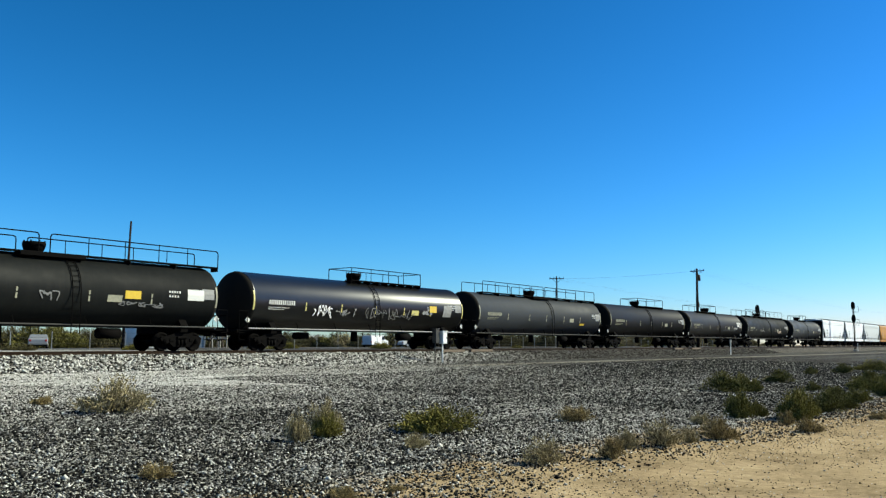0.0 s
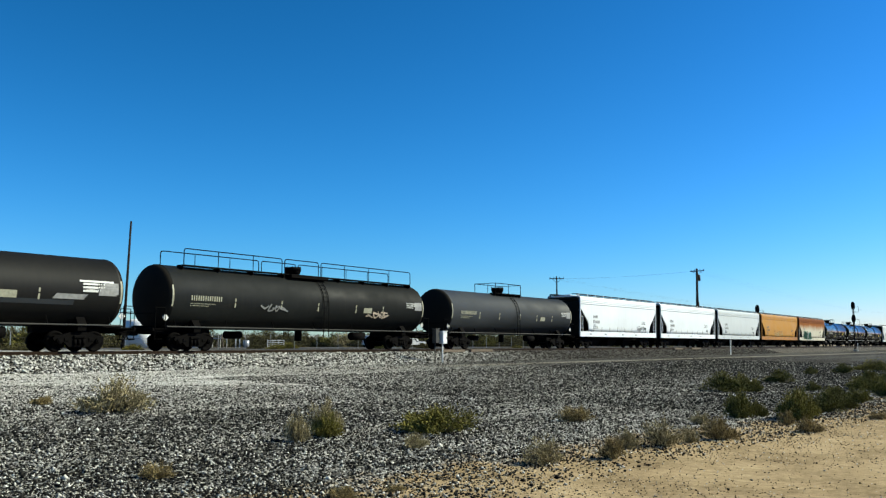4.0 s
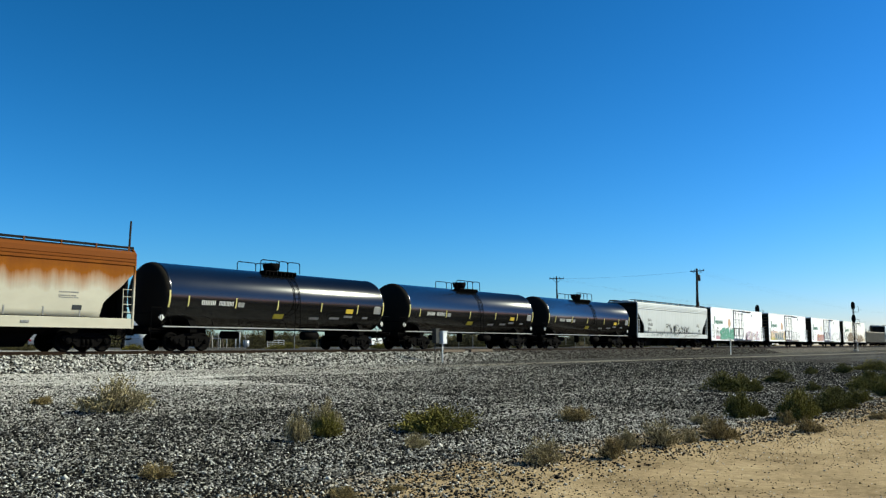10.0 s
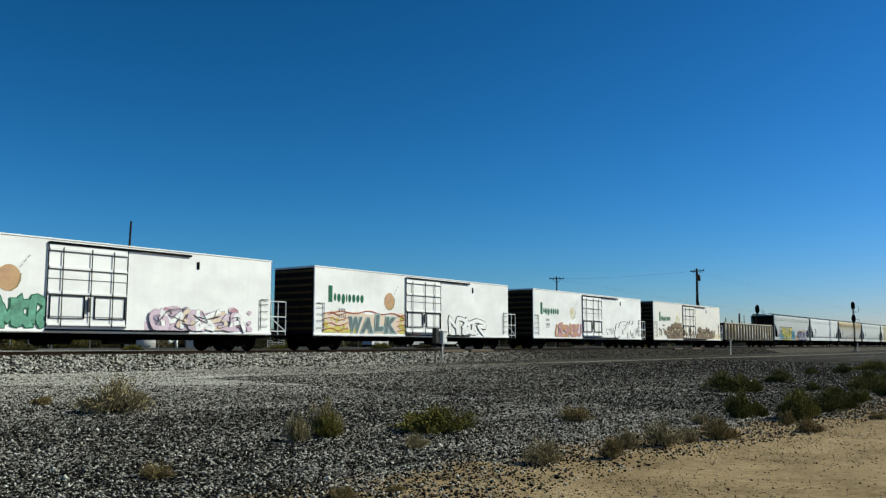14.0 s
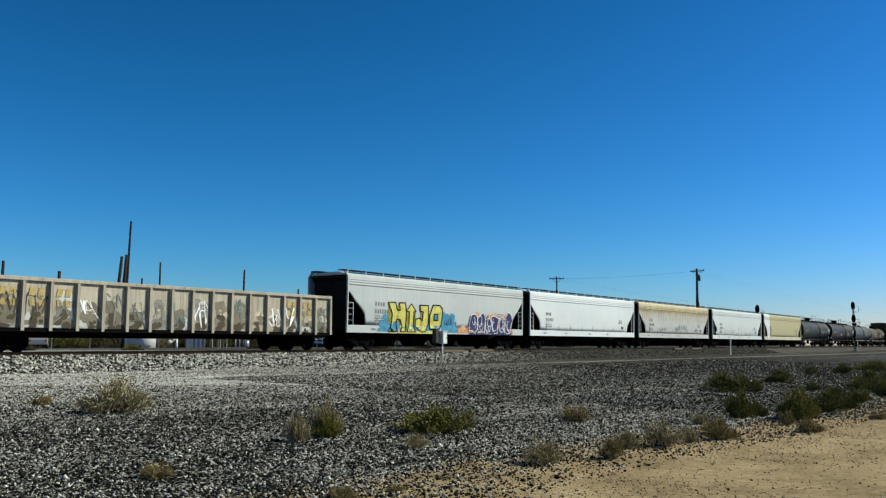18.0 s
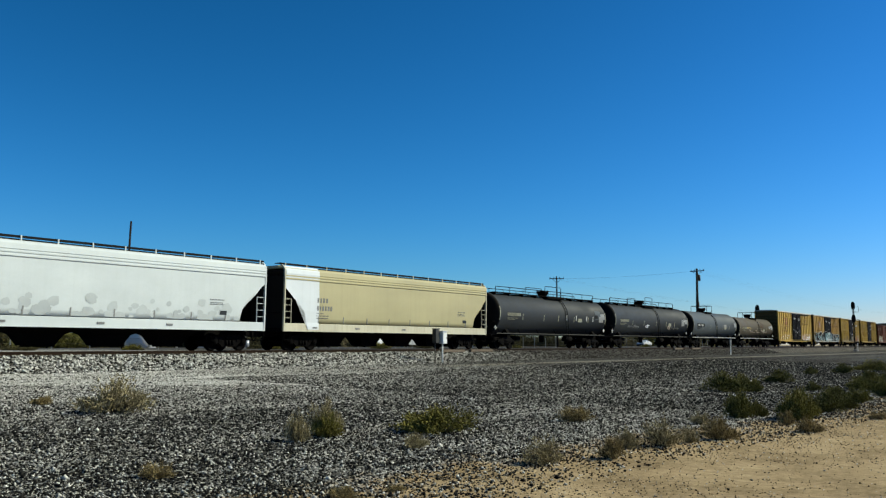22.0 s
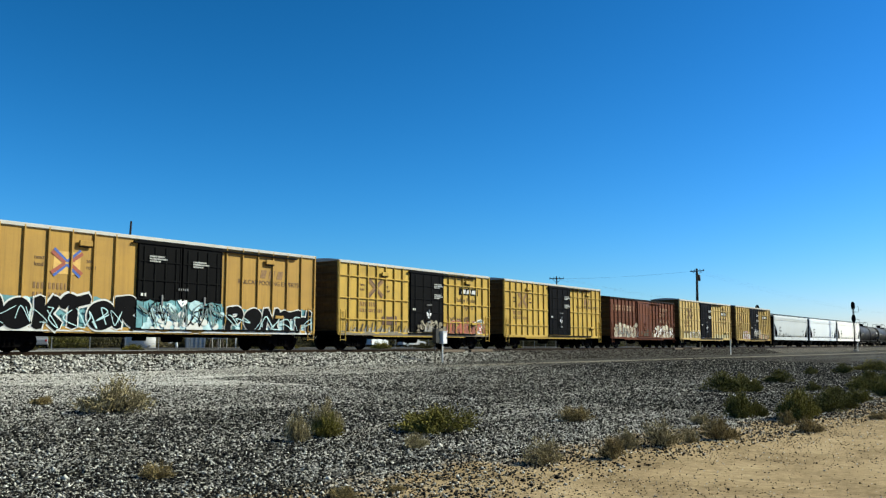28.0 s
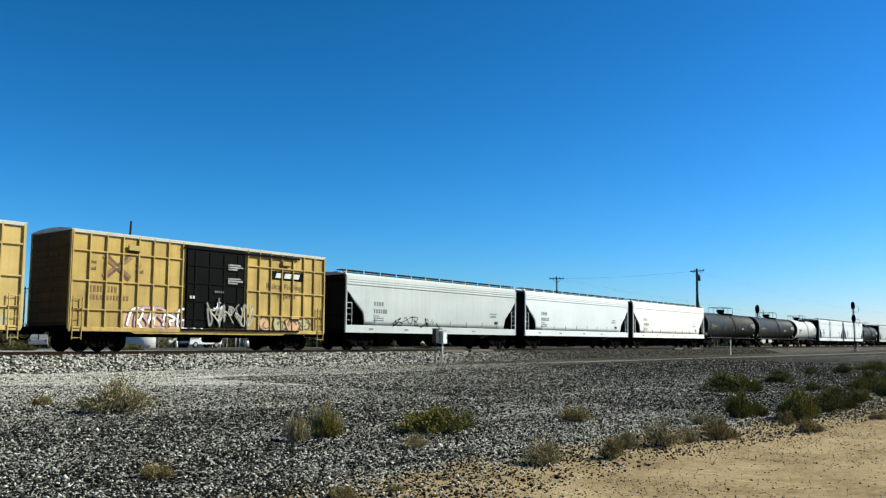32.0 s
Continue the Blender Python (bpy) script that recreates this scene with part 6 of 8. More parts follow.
# white, orange and rusty hoppers
c = hopper(-198.7, -182.2, "clean white covered hopper car with dark end openings", M["white"], 11)
scrawl(c, 3.6, 1.55, 1.7, 0.5, M["letter_faint"], hop_y, 311, 7, 0.05)
scratches(c, -2.0, 2.5, 1.6, 2.0, 8, M["light_grey"], hop_y, 312, 0.006)
c = hopper(-180.9, -164.5, "white covered hopper car with dark end openings", M["white"], 12)
c = hopper(-163.4, -146.8, "white covered hopper car with faint grey stains", M["pale"], 13)
c = hopper(-145.7, -127.1, "weathered orange covered hopper car", M["orange"], 14, sill=M["orange_sill"])
cloud(c, -3.2, 1.55, 4.0, 0.7, M["tan_streak"], hop_y, 215, 18, 0.004)
scrawl(c, -3.4, 1.5, 3.8, 0.8, M["tan_grey"], hop_y, 15, 6, 0.04)
c = hopper(-125.9, -109.4, "cream covered hopper car with heavy rust bleeding from its roof", M["rusty"], 16)
cloud(c, -6.0, 1.17, 5.8, 1.25, M["g_deep"], hop_y, 117, 70)
fat_letters(c, "rte", -5.6, 1.2, 4.6, 1.2, M["g_deep"], M["g_green"], hop_y, 119, 0.42, 0.12, 0.045)
cloud(c, -3.7, 1.35, 0.9, 0.8, M["g_grey"], hop_y, 120, 12, 0.075)
fat_letters(c, "p", -3.6, 1.3, 0.9, 1.0, M["g_grey"], M["g_bone"], hop_y, 121, 0.16, 0.12, 0.085)
spray_band(c, -5.2, -1.4, 1.16, 1.24, M["g_bone"], hop_y, 122, 0.02)

# three glossy black tanks
for k, (a, b) in enumerate(((-108.0, -91.7), (-90.0, -73.7), (-72.0, -55.7))):
    c = tank(a, b, "clean glossy black tank car with yellow reflectors", M["black_gloss"], (-1.2, 1.0), 0.0, 20 + k, radius=1.58, zc=2.62, hoops=((-1.6, -0.3), (-0.3, 0.35), (0.35, 1.25)), shift=0.0, marks="fleet")

c = hopper(-54.2, -34.6, "light grey covered hopper car with black scrawls along its sill", M["light_grey"], 24, bays=4)
scrawl(c, -2.6, 1.45, 3.3, 1.0, M["g_black"], hop_y, 25, 6, 0.07)
scrawl(c, -3.2, 1.12, 4.6, 0.5, M["g_grey"], hop_y, 125, 8, 0.05)
scrawl(c, 0.7, 1.45, 0.7, 0.6, M["g_black"], hop_y, 225, 2, 0.07)
scrawl(c, 1.6, 1.5, 2.5, 0.75, M["g_black"], hop_y, 26, 5, 0.065)
scrawl(c, -6.5, 1.12, 3.0, 0.35, M["g_grey"], hop_y, 126, 7, 0.05)
scrawl(c, 2.2, 1.08, 4.6, 0.3, M["panel_grey"], hop_y, 127, 8, 0.06)

# refrigerator cars
c = reefer(-33.3, -12.9, "white refrigerator car with green and pink graffiti", M["reefer"], 27, False)
spray_band(c, -8.6, -6.8, 0.95, 1.35, M["g_pink"], flat_r, 41)
throw_up(c, -7.1, 1.03, 5.0, 1.1, [M["g_mint"]], M["g_green"], flat_r, 28, 5, 0.36, 0.10)
scrawl(c, -8.8, 1.3, 1.9, 0.9, M["panel_grey"], flat_r, 128, 7, 0.035)
spray_band(c, 2.6, 8.6, 0.95, 1.4, M["g_lilac"], flat_r, 130)
cloud(c, 2.5, 0.95, 6.2, 1.15, M["g_lilac"], flat_r, 129, 80, 0.012)
cloud(c, 3.0, 1.1, 5.0, 0.9, M["g_pink"], flat_r, 131, 14, 0.055)
cloud(c, 2.8, 1.1, 5.4, 0.9, M["g_violet"], flat_r, 132, 12, 0.066)
throw_up(c, 2.8, 1.0, 5.6, 0.85, [M["g_lilac"], M["g_white"], M["g_blush"]], M["g_violet"], flat_r, 29, 5, 0.24, 0.05, 0.075)
scrawl(c, 3.2, 1.1, 4.8, 0.9, M["mid_grey"], flat_r, 133, 7, 0.03, 0.12)
c = reefer(-9.8, 10.6, "white refrigerator car with orange flames and grey graffiti", M["reefer"], 30, False)
spray_band(c, -9.4, -0.4, 0.95, 2.15, M["g_blush"], flat_r, 5)
cloud(c, -9.2, 0.98, 2.4, 0.9, M["g_yellow"], flat_r, 231, 22, 0.014)
cloud(c, -2.9, 0.98, 2.4, 1.0, M["g_yellow"], flat_r, 232, 22, 0.014)
for k in range(4):
    g = Geo()
    z = 1.1 + 0.3 * k
    ribbon(g, curve_through([(-9.5, z), (-8.8, z + 0.12), (-8.2, z - 0.02), (-7.4, z + 0.16)], 5), 0.045, flat_r, 0.030)
    ribbon(g, curve_through([(-2.9, z), (-2.2, z + 0.1), (-1.2, z - 0.12), (-0.2, z - 0.2)], 5), 0.045, flat_r, 0.030)
    part("flame_line", g, M["g_red"], c)
g = Geo()
ribbon(g, curve_through([(-9.0, 2.0), (-8.0, 2.2), (-6.8, 2.1), (-5.6, 2.28), (-4.4, 2.12), (-3.2, 2.2), (-2.2, 1.9)], 5), 0.05, flat_r, 0.026)
part("flame_line", g, M["g_red"], c)
sprayed_word(c, "WALK", -7.4, 1.0, 4.4, 1.05, M["g_grey"], M["g_ice"], flat_r, 0.04, seed=4)
throw_up(c, 2.3, 1.0, 4.6, 1.0, [M["g_white"]], M["g_black"], flat_r, 33, 3, 0.30, 0.09)
c = reefer(14.2, 35.0, "white refrigerator car with black outlined graffiti letters", M["reefer"], 34, True)
throw_up(c, -6.8, 1.0, 4.4, 0.95, [M["g_peach"], M["g_pink"]], M["g_orange"], flat_r, 35, 5, 0.26, 0.07)
throw_up(c, 4.4, 1.05, 4.2, 1.15, [M["reefer"]], M["g_black"], flat_r, 36, 3, 0.44, 0.06)
scrawl(c, 2.6, 1.1, 1.6, 0.7, M["panel_grey"], flat_r, 136, 4, 0.05)
scrawl(c, 8.3, 1.1, 1.2, 0.9, M["g_black"], flat_r, 137, 5, 0.035)
c = reefer(38.0, 58.2, "cream-stained refrigerator car with brown graffiti", M["reefer_dirty"], 37, True, 1.4)
cloud(c, -7.1, 0.95, 5.3, 1.5, M["g_brown"], flat_r, 138, 120, 0.006)
spray_band(c, -6.6, -2.1, 0.95, 1.75, M["g_brown"], flat_r, 38, 0.060)
scrawl(c, -6.6, 1.1, 4.4, 1.1, M["g_umber"], flat_r, 438, 11, 0.085, 0.066)
scrawl(c, -6.6, 1.2, 4.4, 0.9, M["g_sand"], flat_r, 238, 7, 0.045, 0.084)
cloud(c, -1.9, 0.98, 3.5, 1.0, M["g_tan"], lambda z: 1.645, 338, 30, 0.004)
cloud(c, 1.8, 0.95, 5.0, 1.3, M["g_brown"], flat_r, 139, 110, 0.006)
spray_band(c, 2.1, 6.0, 0.95, 1.6, M["g_brown"], flat_r, 40, 0.055)
scrawl(c, 2.2, 1.05, 4.0, 1.0, M["g_umber"], flat_r, 439, 9, 0.085, 0.062)
scrawl(c, 2.2, 1.1, 4.0, 0.85, M["g_sand"], flat_r, 239, 7, 0.05, 0.080)
scrawl(c, 6.3, 1.0, 2.0, 0.9, M["g_brown"], flat_r, 240, 4, 0.14, 0.03)
scrawl(c, -8.8, 1.1, 0.9, 1.0, M["g_black"], flat_r, 241, 3, 0.05)
scratches(c, 1.9, 9.4, 1.9, 3.2, 9, M["g_sand"], flat_r, 242, 0.008)
spray_band(c, 6.0, 10.0, 0.95, 1.5, M["g_sand"], flat_r, 44)

c = place(gondola_car("gondola_car", "weathered grey gondola car loaded with upright stakes", 20.2, M["gondola"], 40), 59.7, 80.0)

# pellet hoppers
HIJO = [[(0.0, 0.98), (0.42, 1.0), (0.52, 0.74), (0.70, 0.74), (0.62, 0.99), (0.98, 1.0), (1.04, 0.8), (1.06, 0.35), (1.0, 0.0), (0.72, 0.0), (0.82, 0.18), (0.70, 0.42), (0.50, 0.42), (0.48, 0.2), (0.56, 0.0), (0.05, 0.0), (0.2, 0.25), (0.24, 0.6)],
        [(1.06, 0.72), (1.35, 0.98), (1.64, 0.72), (1.5, 0.70), (1.5, 0.22), (1.62, 0.0), (1.1, 0.0), (1.24, 0.22), (1.22, 0.70)],
        [(1.86, 0.95), (2.4, 0.95), (2.42, 0.3), (2.22, 0.02), (1.95, 0.0), (1.6, 0.22), (1.64, 0.45), (1.86, 0.5), (2.04, 0.4), (2.06, 0.72), (1.9, 0.74)],
        [(2.5, 0.62), (2.7, 0.98), (3.15, 0.98), (3.32, 0.84), (3.26, 0.3), (3.1, 0.1), (2.55, 0.1), (2.48, 0.3)]]
c = hopper(81.3, 101.0, "pale grey covered hopper car with bright yellow and purple graffiti", M["pale"], 41, bays=4)
cloud(c, -6.9, 1.1, 1.7, 0.95, M["g_aqua"], hop_y, 8, 34)
cloud(c, -5.4, 1.1, 4.6, 1.2, M["g_aqua"], hop_y, 9, 30)
cloud(c, -0.7, 1.1, 1.9, 1.4, M["g_aqua"], hop_y, 10, 34)
cloud(c, 0.6, 1.1, 1.2, 0.6, M["g_teal"], hop_y, 11, 14)
spray_band(c, -6.0, -0.6, 1.0, 1.12, M["g_yellow"], lambda z: 1.575, 9, 0.008)
block_letters(c, HIJO, -6.2, 1.1, 1.70, 1.8, M["g_yellow"], M["g_black"], hop_y)
block_letters(c, [[(2.76, 0.66), (3.0, 0.66), (3.0, 0.44), (2.76, 0.44)]], -6.2, 1.1, 1.70, 1.8, M["g_aqua"], M["g_black"], hop_y, 0.06, 0.05)
scrawl(c, -0.3, 1.5, 0.8, 0.6, M["g_navy"], hop_y, 42)
spray_band(c, 1.2, 8.4, 1.08, 1.4, M["g_orange"], hop_y, 11, 0.012)
cloud(c, 1.9, 1.1, 6.2, 1.35, M["g_peach"], hop_y, 46, 60)
cloud(c, 1.6, 1.1, 6.4, 1.2, M["g_orange"], hop_y, 48, 26, 0.012)
cloud(c, 2.6, 1.1, 5.4, 1.2, M["g_navy"], hop_y, 47, 60, 0.022)
wildstyle(c, 2.7, 1.1, 5.4, 1.45, 6, [M["g_navy"]], M["g_white"], hop_y, 43, 0.045, None, 3, 0.036)
spray_band(c, 2.6, 8.2, 1.0, 1.14, M["g_navy"], lambda z: 1.575, 12, 0.008)
c = hopper(102.1, 121.7, "clean pale grey covered hopper car", M["white"], 44, bays=4)
c = hopper(122.8, 142.5, "grey covered hopper car with tan streaks below its roof", M["tan_top"], 45, bays=4)
stripes = random.Random(77)
for k in range(38):
    x = -9.0 + 18.0 * k / 37 + stripes.uniform(-0.08, 0.08)
    g = Geo()
    ribbon(g, [(x, 3.72), (x + stripes.uniform(-0.03, 0.03), 3.05 - stripes.uniform(0.0, 0.35))], stripes.uniform(0.12, 0.24), hop_y, 0.004)
    part("rust_streak", g, M["tan_faint"], c)
scrawl(c, -5.0, 1.6, 2.2, 0.5, M["panel_grey"], hop_y, 46, 5, 0.05)
scrawl(c, -0.6, 1.5, 3.8, 0.9, M["panel_grey"], hop_y, 47, 9, 0.05)
scrawl(c, -0.8, 1.5, 4.4, 0.6, M["light_grey"], hop_y, 147, 9, 0.04, 0.026)
plate(c, "dark_patch", 5.8, 1.86, 0.7, 0.24, M["letter_faint"], hop_y)
plate(c, "pale_patch", 7.0, 1.86, 0.4, 0.3, M["letter_white"], hop_y)
c = hopper(143.9, 163.4, "clean white covered hopper car with grey scuffs", M["cool_white"], 47, bays=4)
for k in range(5):
    cloud(c, -8.4 + 3.3 * k, 1.5, 3.6, 0.9, M["scuff"], hop_y, 250 + k, 16, 0.005)
c = hopper(164.7, 184.3, "khaki-cream covered hopper car with a paler dirty sill", M["cream"], 48, bays=4, sill=M["cream_sill"])
g = Geo()
blot(g, [(-9.72, 3.3), (-9.0, 2.68), (-8.3, 2.1), (-8.0, 1.1), (-7.15, 1.1), (-7.2, 4.5), (-9.72, 4.5)], hop_y, 0.012)
part("white_end_panel", g, M["white"], c, "white-painted end panel")

# mixed tanks
tb = lambda z: math.sqrt(max(0.0, 1.58 ** 2 - (z - 2.62) ** 2))
c = tank(185.7, 204.2, "dull slate-grey tank car with a low railing along its roof", M["slate"], (-8.4, 7.7), 0.3, 50, radius=1.58, zc=2.62, rail_h=0.42, hoops=((-0.95, 1.75),))
plate(c, "pale_patch", 7.3, 2.85, 1.1, 0.75, M["mid_grey"], tb, 0.02)
plate(c, "pale_patch", 7.9, 2.5, 0.8, 0.5, M["panel_grey"], tb, 0.026)
plate(c, "pale_patch", 7.0, 2.7, 0.5, 0.3, M["dull_black"], tb, 0.03)
for x in (1.5, 3.2, 5.1, 6.3):
    plate(c, "reflector", x, 2.5, 0.1, 0.42, M["letter_white"], tb, 0.026)
c = tank(205.5, 224.7, "dull dark grey tank car with a low railing along its roof", M["slate"], (-9.0, 6.6), -0.2, 51, radius=1.58, zc=2.62, rail_h=0.42, hoops=((-0.8, 1.0),))
scrawl(c, -6.4, 1.85, 2.6, 0.3, M["panel_grey"], tb, 151, 6, 0.05)
scrawl(c, -2.2, 1.9, 0.8, 0.35, M["g_white"], tb, 153, 3, 0.06)
scrawl(c, 3.4, 1.85, 0.9, 0.4, M["g_tan"], tb, 154, 3, 0.08)
scrawl(c, 4.6, 1.85, 2.2, 0.3, M["panel_grey"], tb, 52, 5, 0.05)
plate(c, "pale_patch", 7.7, 2.55, 0.8, 0.55, M["panel_grey"], tb, 0.02)
c = tank(225.9, 241.6, "plain mid grey tank car with a small railed platform", M["mid_grey"], (-1.5, 0.3), -0.6, 53, frame_line=True, letters=M["letter_dark"], zc=2.56)
plate(c, "stencil_panel", -5.2, 2.5, 2.3, 0.34, M["black_door"], ts, 0.012)
bars(c, -6.1, 2.6, [(0.8, 0.2, 0.1, 6)], M["letter_white"], ts)
bars(c, -5.1, 2.6, [(0.7, 0.2, 0.1, 5)], M["letter_white"], ts)
plate(c, "pale_patch", 3.2, 2.5, 0.9, 0.4, M["panel_grey"], ts, 0.02)
c = tank(242.8, 258.2, "rust-stained tan-grey tank car with a small railed platform", M["tan_grey"], (-0.7, 1.4), 0.4, 54, frame_line=True, radius=1.35, zc=2.5)
t3 = lambda z: math.sqrt(max(0.0, 1.35 ** 2 - (z - 2.5) ** 2))
scrawl(c, -4.4, 2.3, 1.6, 0.3, M["g_mustard"], t3, 354, 4, 0.05)
for k, (xk, wk) in enumerate(((-3.4, 2.6), (-0.6, 2.2), (2.0, 2.6))):
    g = Geo()
    ribbon(g, curve_through([(xk, 2.2), (xk + wk * 0.3, 2.1), (xk + wk * 0.35, 1.95), (xk + wk * 0.7, 1.97), (xk + wk, 1.9 + 0.1 * k)], 5), 0.07, t3, 0.016)
    part("pale_streak", g, M["g_tan"], c)
cloud(c, 0.6, 2.5, 3.5, 0.9, M["iron_oxide"], t3, 355, 20, 0.004)

# box cars
c = boxcar(259.9, 279.2, "yellow box car with black double doors and white sprayed names", M["yellow"], 60, 0.4, 4.8, 2)
pool_marks(c, 19.3, 0.4, 4.8, (M["logo_red"], M["logo_red"]), "bars", True, 201, -5.4, 6.0, M["yellow"])
scrawl(c, -8.6, 1.0, 4.6, 0.8, M["g_white"], flat, 61)
spray_band(c, 3.5, 8.6, 0.95, 1.75, M["g_peach"], lambda z: 1.540, 24)
throw_up(c, 3.6, 1.02, 4.8, 0.9, [M["g_white"], M["g_peach"]], M["g_red"], lambda z: 1.548, 62, 6, 0.16, 0.07)
c = boxcar(280.9, 299.5, "yellow box car with black and aqua graffiti below its doors", M["yellow_old"], 63, 0.4, 4.8, 2, h_ribs=(), posts=18)
pool_marks(c, 18.6, 0.4, 4.8, (M["logo_red"], M["logo_blue"]), "bars", True, 202, -5.3, 6.1, M["yellow_old"])
low = lambda z: 1.60
spray_band(c, -9.2, -2.1, 0.9, 2.25, M["g_teal"], lambda z: 1.540, 21)
cloud(c, -9.2, 0.95, 7.0, 1.25, M["g_ice"], lambda z: 1.545, 122, 34)
cloud(c, -9.0, 0.95, 6.6, 1.1, M["g_teal"], lambda z: 1.55, 123, 30, 0.04)
fat_letters(c, "mekter", -9.1, 0.92, 7.2, 1.42, M["g_black"], M["letter_white"], low, 64, 0.46, 0.13)
scrawl(c, -9.0, 0.95, 6.6, 0.9, M["g_ice"], low, 264, 9, 0.05, 0.075)
spray_band(c, -2.0, 2.8, 0.98, 2.3, M["g_teal"], lambda z: 1.69, 22)
cloud(c, -2.0, 1.0, 4.8, 1.2, M["g_ice"], lambda z: 1.70, 65, 46)
cloud(c, -1.8, 1.0, 4.4, 0.8, M["letter_white"], lambda z: 1.705, 66, 26, 0.05)
scrawl(c, -1.9, 1.1, 4.6, 1.15, M["g_black"], lambda z: 1.71, 165, 11, 0.05, 0.06)
scrawl(c, -1.9, 1.1, 4.6, 1.1, M["g_grey"], lambda z: 1.71, 166, 7, 0.07, 0.075)
spray_band(c, 2.9, 9.2, 0.9, 2.1, M["g_teal"], lambda z: 1.540, 23)
cloud(c, 2.9, 0.95, 6.3, 1.1, M["g_ice"], lambda z: 1.545, 124, 60)
fat_letters(c, "penth", 3.1, 0.92, 5.9, 1.22, M["g_black"], M["letter_white"], low, 67, 0.38, 0.12)
scrawl(c, 3.1, 0.95, 5.8, 0.8, M["g_ice"], low, 267, 8, 0.045, 0.075)
spray_band(c, -9.2, 9.2, 0.84, 0.93, M["letter_white"], lambda z: 1.625, 268)
c = boxcar(301.4, 317.2, "yellow box car with a dark door and dirty lower panels", M["yellow"], 67, 0.45, 3.6, 1)
pool_marks(c, 15.8, 0.45, 3.6, (M["letter_bleached"], M["letter_brown"]), "plate", False, 203, -4.6, 5.3, M["yellow"])
scratches(c, -7.4, -1.1, 0.9, 1.5, 46, M["panel_grey"], flat, 68)
scratches(c, -6.8, -1.1, 0.86, 1.25, 16, M["g_bone"], flat, 368, 0.03)
scratches(c, -7.4, -1.1, 1.0, 1.9, 22, M["tan_grey"], flat, 168, 0.035)
spray_band(c, -4.0, -2.6, 1.5, 1.95, M["letter_brown"], flat, 168, 0.03)
spray_band(c, 2.6, 6.6, 0.95, 1.6, M["g_brick"], lambda z: 1.540, 25)
throw_up(c, 2.7, 1.02, 4.6, 0.85, [M["g_brick"], M["g_red"]], M["g_tan"], lambda z: 1.548, 69, 6, 0.16, 0.04)
wildstyle(c, 6.0, 1.1, 1.3, 1.2, 1, [M["g_grey"]], M["g_white"], lambda z: 1.548, 169, 0.05)
cloud(c, -0.6, 1.12, 2.8, 0.7, M["grime"], lambda z: 1.72, 26, 30)
cloud(c, -0.2, 1.12, 1.6, 0.6, M["panel_grey"], lambda z: 1.72, 326, 10, 0.03)
scrawl(c, 2.7, 1.8, 2.6, 0.4, M["letter_brown"], flat, 327, 8, 0.05)
spray_band(c, -7.7, 7.7, 0.86, 1.02, M["grime"], lambda z: 1.622, 328)
scrawl(c, -0.4, 1.12, 1.8, 0.75, M["g_bone"], lambda z: 1.735, 126, 6, 0.05)
c = boxcar(319.2, 335.3, "clean yellow box car with a black door", M["yellow"], 70, 0.45, 3.6, 1)
pool_marks(c, 16.1, 0.45, 3.6, (M["letter_bleached"], M["letter_bleached"]), "bars", True, 204, -5.3, 5.7, M["yellow"])
c = boxcar(337.3, 352.8, "oxide-brown box car with white sprayed names", M["brown"], 71, -0.3, 2.9, 1, eave=4.62, door_mat=M["brown"], roof=M["roof_dark"], h_ribs=(1.5, 1.95, 2.4, 2.85, 3.3, 3.75), rib_h=0.04)
bars(c, -7.2, 3.95, [(4.8, 0.5, 0.2, 8)], M["g_faded_orange"], flat_box)
bars(c, 3.6, 3.98, [(2.7, 0.36, 0.1, 8)], M["g_faded_orange"], flat_box)
words(c, "SERVES", 3.75, 3.1, 0.52, M["g_faded_orange"], 1.548)
words(c, "THE SOUTH", 3.6, 2.48, 0.52, M["g_faded_orange"], 1.548)
cloud(c, -7.2, 0.98, 5.7, 1.2, M["g_tan"], flat, 172, 80)
cloud(c, -6.9, 0.98, 5.0, 1.3, M["g_bone"], flat, 272, 60, 0.05)
scrawl(c, -6.6, 1.0, 4.8, 0.9, M["brown"], flat, 372, 14, 0.05, 0.085)
scrawl(c, -6.8, 1.0, 5.0, 1.1, M["g_grey"], flat, 472, 7, 0.04, 0.1)
cloud(c, 1.9, 0.98, 5.5, 1.05, M["g_tan"], flat, 173, 76)
cloud(c, 2.2, 0.98, 5.0, 1.2, M["g_bone"], flat, 273, 60, 0.05)
scrawl(c, 2.3, 1.0, 4.8, 0.85, M["brown"], flat, 373, 14, 0.05, 0.085)
scrawl(c, 2.2, 1.0, 5.0, 1.0, M["g_white"], flat, 473, 7, 0.04, 0.1)
cloud(c, -1.1, 1.15, 2.8, 0.9, M["tan_grey"], lambda z: 1.66, 174, 18)
c = boxcar(354.4, 371.4, "faded yellow box car with a dark door", M["yellow_pale"], 74, -0.4, 3.6, 1)
pool_marks(c, 17.0, -0.4, 3.6, (M["letter_bleached"], M["letter_brown"]), "plate", False, 205, -5.6, 6.0, M["yellow_pale"])
spray_band(c, -7.6, -1.4, 0.95, 1.75, M["cream"], lambda z: 1.540, 27)
spray_band(c, -7.2, -5.4, 1.55, 1.85, M["letter_brown"], lambda z: 1.548, 28)
wildstyle(c, -5.4, 0.98, 4.0, 0.8, 7, [M["g_tan"], M["cream"]], M["tan_grey"], lambda z: 1.548, 75, 0.035, [M["g_white"]], 3)
spray_band(c, 2.6, 8.0, 0.95, 1.5, M["cream"], lambda z: 1.540, 29)
